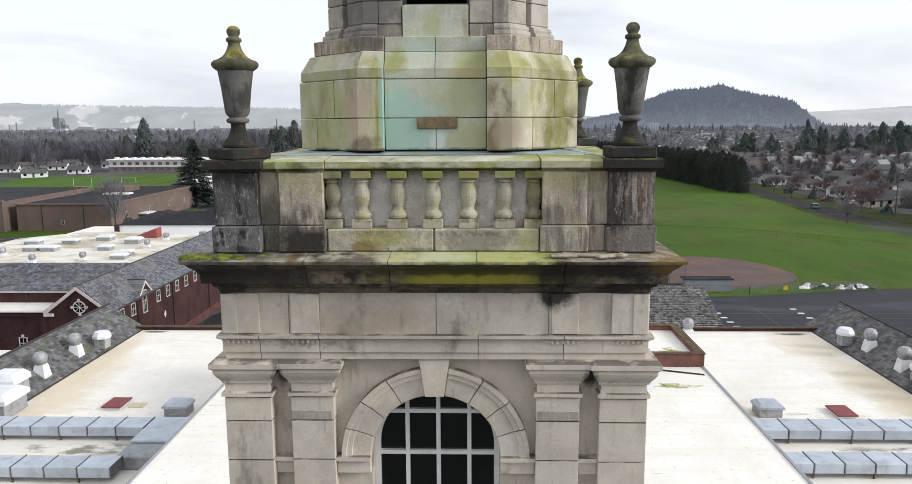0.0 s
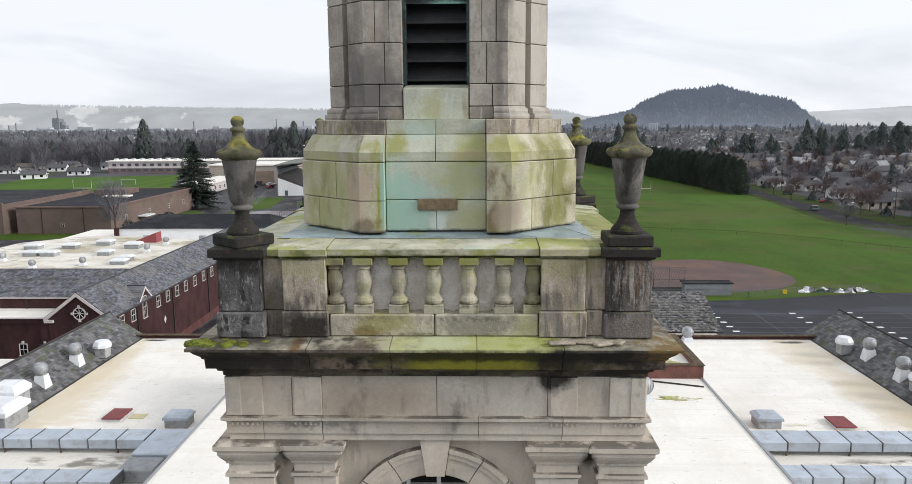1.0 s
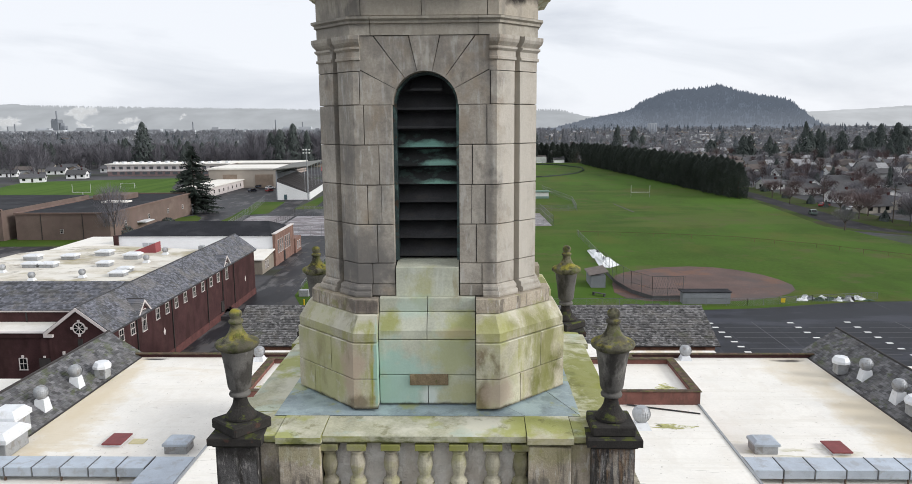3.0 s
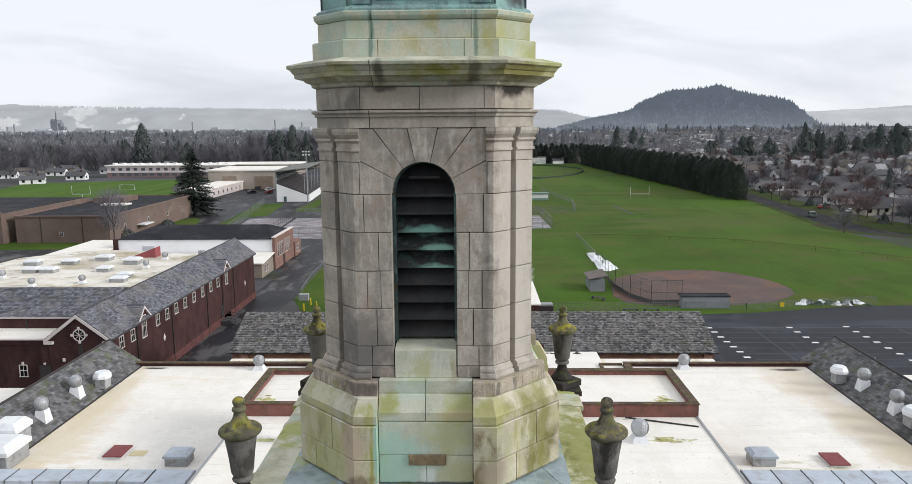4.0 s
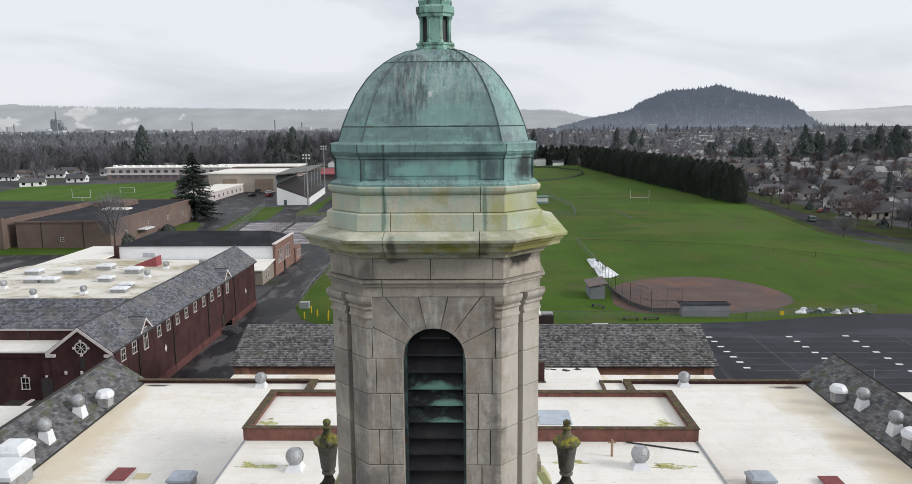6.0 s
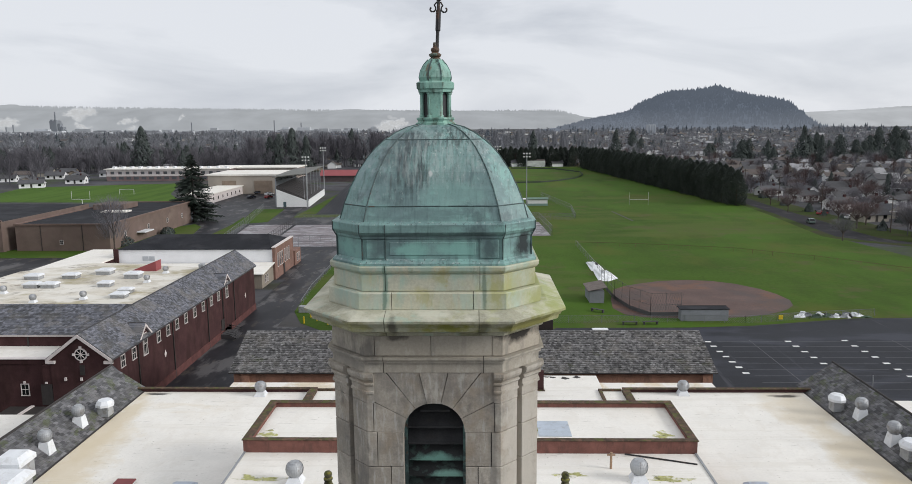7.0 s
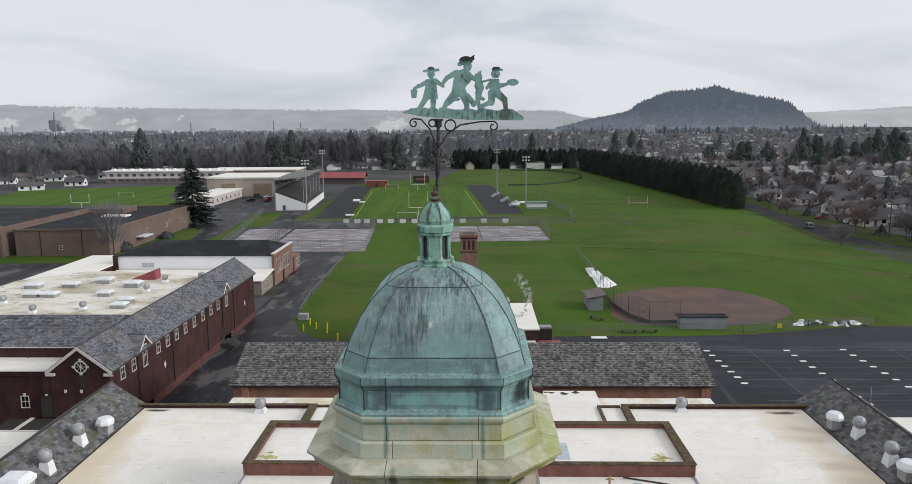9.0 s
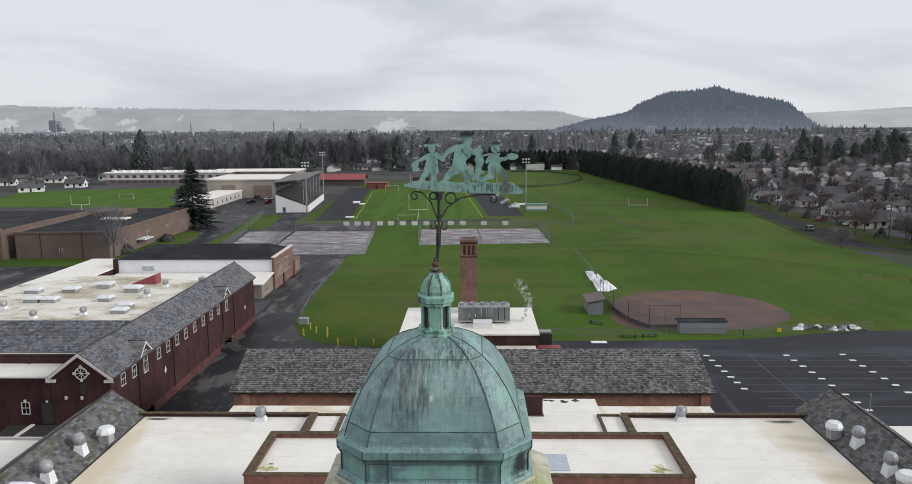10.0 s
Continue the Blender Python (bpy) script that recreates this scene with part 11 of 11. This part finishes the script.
for r in ((-16, 12, -20, 20, 0, 54), (-15, -7, -16, 16, 54.01, 60), (2, 12, -14, 14, 54.01, 57), (14, 22, -12, 12, 0, 44), (24, 34, -12, 12, 0, 30), (-40, -18, -12, 12, 0, 22)):
    part("boiler_tower", boxes(r), mill_grey, mill)
bm = bmesh.new()
tube(bm, [(-2, 0, 0), (-2, 0, 92)], [3.5, 2.6], 10)
part("chimney", bm, mill_grey, mill)
bm = bmesh.new()
tube(bm, [(14, 0, 40), (40, 0, 14)], [3.0, 3.0], 8)
part("conveyor", bm, mill_grey, mill)
for x, h in ((-300, 52), (-180, 40), (-210, 30), (560, 44), (900, 50), (1010, 40)):
    bm = bmesh.new()
    tube(bm, [(x, 0, 0), (x, 0, h)], 2.4, 8)
    part("chimney", bm, mill_grey, mill)
P = Pile()
rr = random.Random(303)
for k in range(230):
    x, y = rr.uniform(-560, 1500), rr.uniform(-420, 120)
    w, d, h = rr.uniform(12, 70), rr.uniform(10, 30), rr.choice((6, 8, 10, 12, 16, 22 if rr.random() < 0.3 else 9))
    P.box(x - w / 2, x + w / 2, y - d / 2, y + d / 2, 0, h)
stuff(P.make("mill_shed", mill_pale, mill), "pale low halls of the far mill", "halls")

# ---- wooded hill and far ridges, backdrop of the plain ----
def ridge(name, prof, y, depth, material, label, bumps, seed):
    """A long hill: its crest follows prof (x, height), rounded front to back."""
    rr = random.Random(seed)
    xs = []
    for (x0, h0), (x1, h1) in zip(prof, prof[1:]):
        n = max(1, int((x1 - x0) / bumps))
        for i in range(n):
            t = i / n
            xs.append((x0 + (x1 - x0) * t, h0 + (h1 - h0) * t))
    xs.append(prof[-1])
    bm = bmesh.new()
    rows = []
    for j in range(9):
        v = -1 + j / 8
        k = math.cos(v * math.pi / 2) ** 0.75
        row = []
        for x, h in xs:
            jit = rr.uniform(-1, 1)
            row.append(bm.verts.new((x + jit * bumps * 0.25, y + v * depth, max(-2.0, h * k + (abs(jit) * 5.5 if j > 1 else 0) * (0.4 + 0.6 * min(1, h / 60))))))
        rows.append(row)
    for a, b in zip(rows, rows[1:]):
        for i in range(len(a) - 1):
            bm.faces.new((a[i], a[i + 1], b[i + 1], b[i]))
    ob = finish(name, bm, material)
    return tagged(ob, label, "hill", kind="structure")


hill_mat = surface("hill_forest_haze", (0.050, 0.060, 0.076), 0.15, 0.008, 0.06, 1.0, bump=0, spec=0.0, island=0.06)
# haze painted as emission on the hill, paler towards its foot
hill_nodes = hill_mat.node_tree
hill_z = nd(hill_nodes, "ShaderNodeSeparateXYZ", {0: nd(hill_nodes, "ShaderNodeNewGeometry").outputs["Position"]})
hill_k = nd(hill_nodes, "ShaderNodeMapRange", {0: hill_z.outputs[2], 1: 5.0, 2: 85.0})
hill_haze = nd(hill_nodes, "ShaderNodeMix", data_type='RGBA')
hill_nodes.links.new(hill_k.outputs[0], hill_haze.inputs[0])
hill_haze.inputs[6].default_value = (0.135, 0.150, 0.174, 1)
hill_haze.inputs[7].default_value = (0.080, 0.094, 0.116, 1)
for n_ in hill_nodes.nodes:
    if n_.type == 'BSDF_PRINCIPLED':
        hill_nodes.links.new(hill_haze.outputs[2], n_.inputs["Emission Color"])
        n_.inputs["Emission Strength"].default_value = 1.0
HILL = [(240, 3), (344, 9), (402, 22), (460, 38), (530, 51), (599, 65), (645, 83), (691, 105), (748, 128), (805, 141), (862, 143), (908, 147), (961, 160), (1000, 147), (1040, 133), (1082, 124), (1128, 115), (1165, 110), (1192, 108), (1215, 103), (1229, 86), (1241, 62), (1254, 36), (1277, 14), (1310, 4), (1600, 1)]
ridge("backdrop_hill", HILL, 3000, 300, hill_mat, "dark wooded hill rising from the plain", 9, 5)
hp = Pile()
rr = random.Random(6)
for k in range(9000):
    x = rr.uniform(330, 1285)
    hh = 10
    for (x0, h0), (x1, h1) in zip(HILL, HILL[1:]):
        if x0 <= x <= x1:
            hh = h0 + (h1 - h0) * (x - x0) / (x1 - x0)
    v = -rr.random() ** 1.6 * 0.95
    zz = hh * math.cos(v * math.pi / 2) ** 0.75
    h = rr.uniform(7, 17) * (0.55 if x < 640 else 1.0) * (1.5 if rr.random() < 0.12 else 1.0)
    w = h * rr.uniform(0.16, 0.34)
    y = 3000 + v * 300
    hp.add((x - w, y, zz - 4), (x + w, y, zz - 4), (x + w * 0.55, y, zz + h * rr.uniform(0.45, 0.65)), (x + rr.uniform(-0.3, 0.3) * w, y, zz + h), (x - w * 0.6, y, zz + h * rr.uniform(0.45, 0.65)))
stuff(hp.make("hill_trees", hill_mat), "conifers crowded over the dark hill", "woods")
# ridges glow in their haze colour instead of being lit
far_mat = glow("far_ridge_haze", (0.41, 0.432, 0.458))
far_mat2 = glow("far_ridge_haze_pale", (0.50, 0.52, 0.545))
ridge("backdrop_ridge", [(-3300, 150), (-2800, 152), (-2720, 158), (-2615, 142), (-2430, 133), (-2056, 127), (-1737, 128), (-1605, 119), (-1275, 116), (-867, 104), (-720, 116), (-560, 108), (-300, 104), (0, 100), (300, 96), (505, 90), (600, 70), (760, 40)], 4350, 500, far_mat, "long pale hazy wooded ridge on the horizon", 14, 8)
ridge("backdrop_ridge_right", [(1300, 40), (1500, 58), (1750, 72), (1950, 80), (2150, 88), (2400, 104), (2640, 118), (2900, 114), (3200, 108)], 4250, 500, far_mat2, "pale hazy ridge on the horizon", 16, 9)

hp = Pile()
rr = random.Random(12)
for k in range(1500):
    x = rr.uniform(-3250, 560)
    crest = 96 + (max(0, -x) / 2800) ** 1.3 * 52 - (max(0, x - 480) * 0.25)
    v = -0.22 * rr.random()
    zz, h = crest * math.cos(v * math.pi / 2) ** 0.75, rr.uniform(5, 15)
    w = h * rr.uniform(0.3, 0.8)
    hp.add((x - w, 4350 + v * 500, zz - 6), (x + w, 4350 + v * 500, zz - 6), (x + w * 0.4, 4350 + v * 500, zz + h * 0.7), (x, 4350 + v * 500, zz + h))
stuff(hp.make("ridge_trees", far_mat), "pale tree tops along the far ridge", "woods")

# steam over the mill: soft lumps far off
# steam white is emitted by the lumps themselves
steam_mat = vapour("steam_white", (0.76, 0.775, 0.79), 0.87)


def plume(x, y, z, pts, seed):
    rr = random.Random(seed)
    bm = bmesh.new()
    for dx, dz, r in pts:
        for q in range(26):
            c = Vector((x + dx + rr.gauss(0, 0.75) * r, y + rr.uniform(-r, r), z + dz + rr.gauss(0, 0.5) * r))
            bmesh.ops.create_icosphere(bm, subdivisions=2, radius=r * rr.uniform(0.18, 0.55), matrix=Matrix.Translation(c) @ Matrix.Diagonal((rr.uniform(0.9, 1.6), 1, rr.uniform(0.6, 1.0), 1)))
    for v in bm.verts:
        v.co.z += noise.noise(v.co * 0.12) * 3.5
        v.co.x += noise.noise(v.co * 0.12 + Vector((9, 3, 1))) * 4
    ob = finish("steam_plume", bm, steam_mat, smooth=True)
    return tagged(ob, "white steam drifting from the paper mill", "steam", "steam plumes")


plume(-1690, 3050, 80, [(0, 0, 9), (16, 6, 12), (34, 12, 14), (54, 10, 16), (74, 12, 16), (94, 8, 14), (110, 14, 11), (40, -12, 12), (60, -14, 10)], 1)
plume(-1650, 3050, 30, [(0, 10, 8), (12, 2, 9), (26, -6, 10), (44, -10, 10)], 2)
plume(-1500, 3100, 44, [(0, 0, 5), (14, 4, 8), (32, 9, 11), (52, 13, 11), (70, 12, 8)], 3)
plume(-1240, 3100, 60, [(0, -4, 4), (6, 4, 5), (14, 13, 5)], 4)
plume(-1960, 3050, 40, [(0, 0, 16), (24, 8, 18), (-28, 10, 20), (48, 14, 12), (-60, 6, 20)], 5)
plume(-1420, 3050, 22, [(0, 0, 7), (8, 6, 7), (-8, -2, 6)], 6)
plume(-330, 2600, 16, [(0, 0, 10), (16, 8, 15), (36, 16, 19), (60, 20, 18), (84, 18, 14), (24, -2, 13), (48, 2, 15)], 7)

# thin steam rising beside the boiler house's chiller
rr = random.Random(44)
bm = bmesh.new()
for k in range(150):
    t = rr.random()
    c = Vector((7.6 + 0.9 * math.sin(4.2 * t) + 0.5 * t + rr.gauss(0, 0.18 + 0.3 * t), 101.5 + rr.gauss(0, 0.3), 6.1 + 6.2 * t + rr.gauss(0, 0.2)))
    bmesh.ops.create_icosphere(bm, subdivisions=1, radius=rr.uniform(0.12, 0.34) * (1 - 0.4 * t), matrix=Matrix.Translation(c))
for v in bm.verts:
    v.co += noise.noise_vector(v.co * 1.3) * 0.35
tagged(finish("steam_wisp", bm, vapour("steam_thin", (0.72, 0.74, 0.76), 0.93), smooth=True), "thin white steam wisp rising from the boiler house roof", "steam")
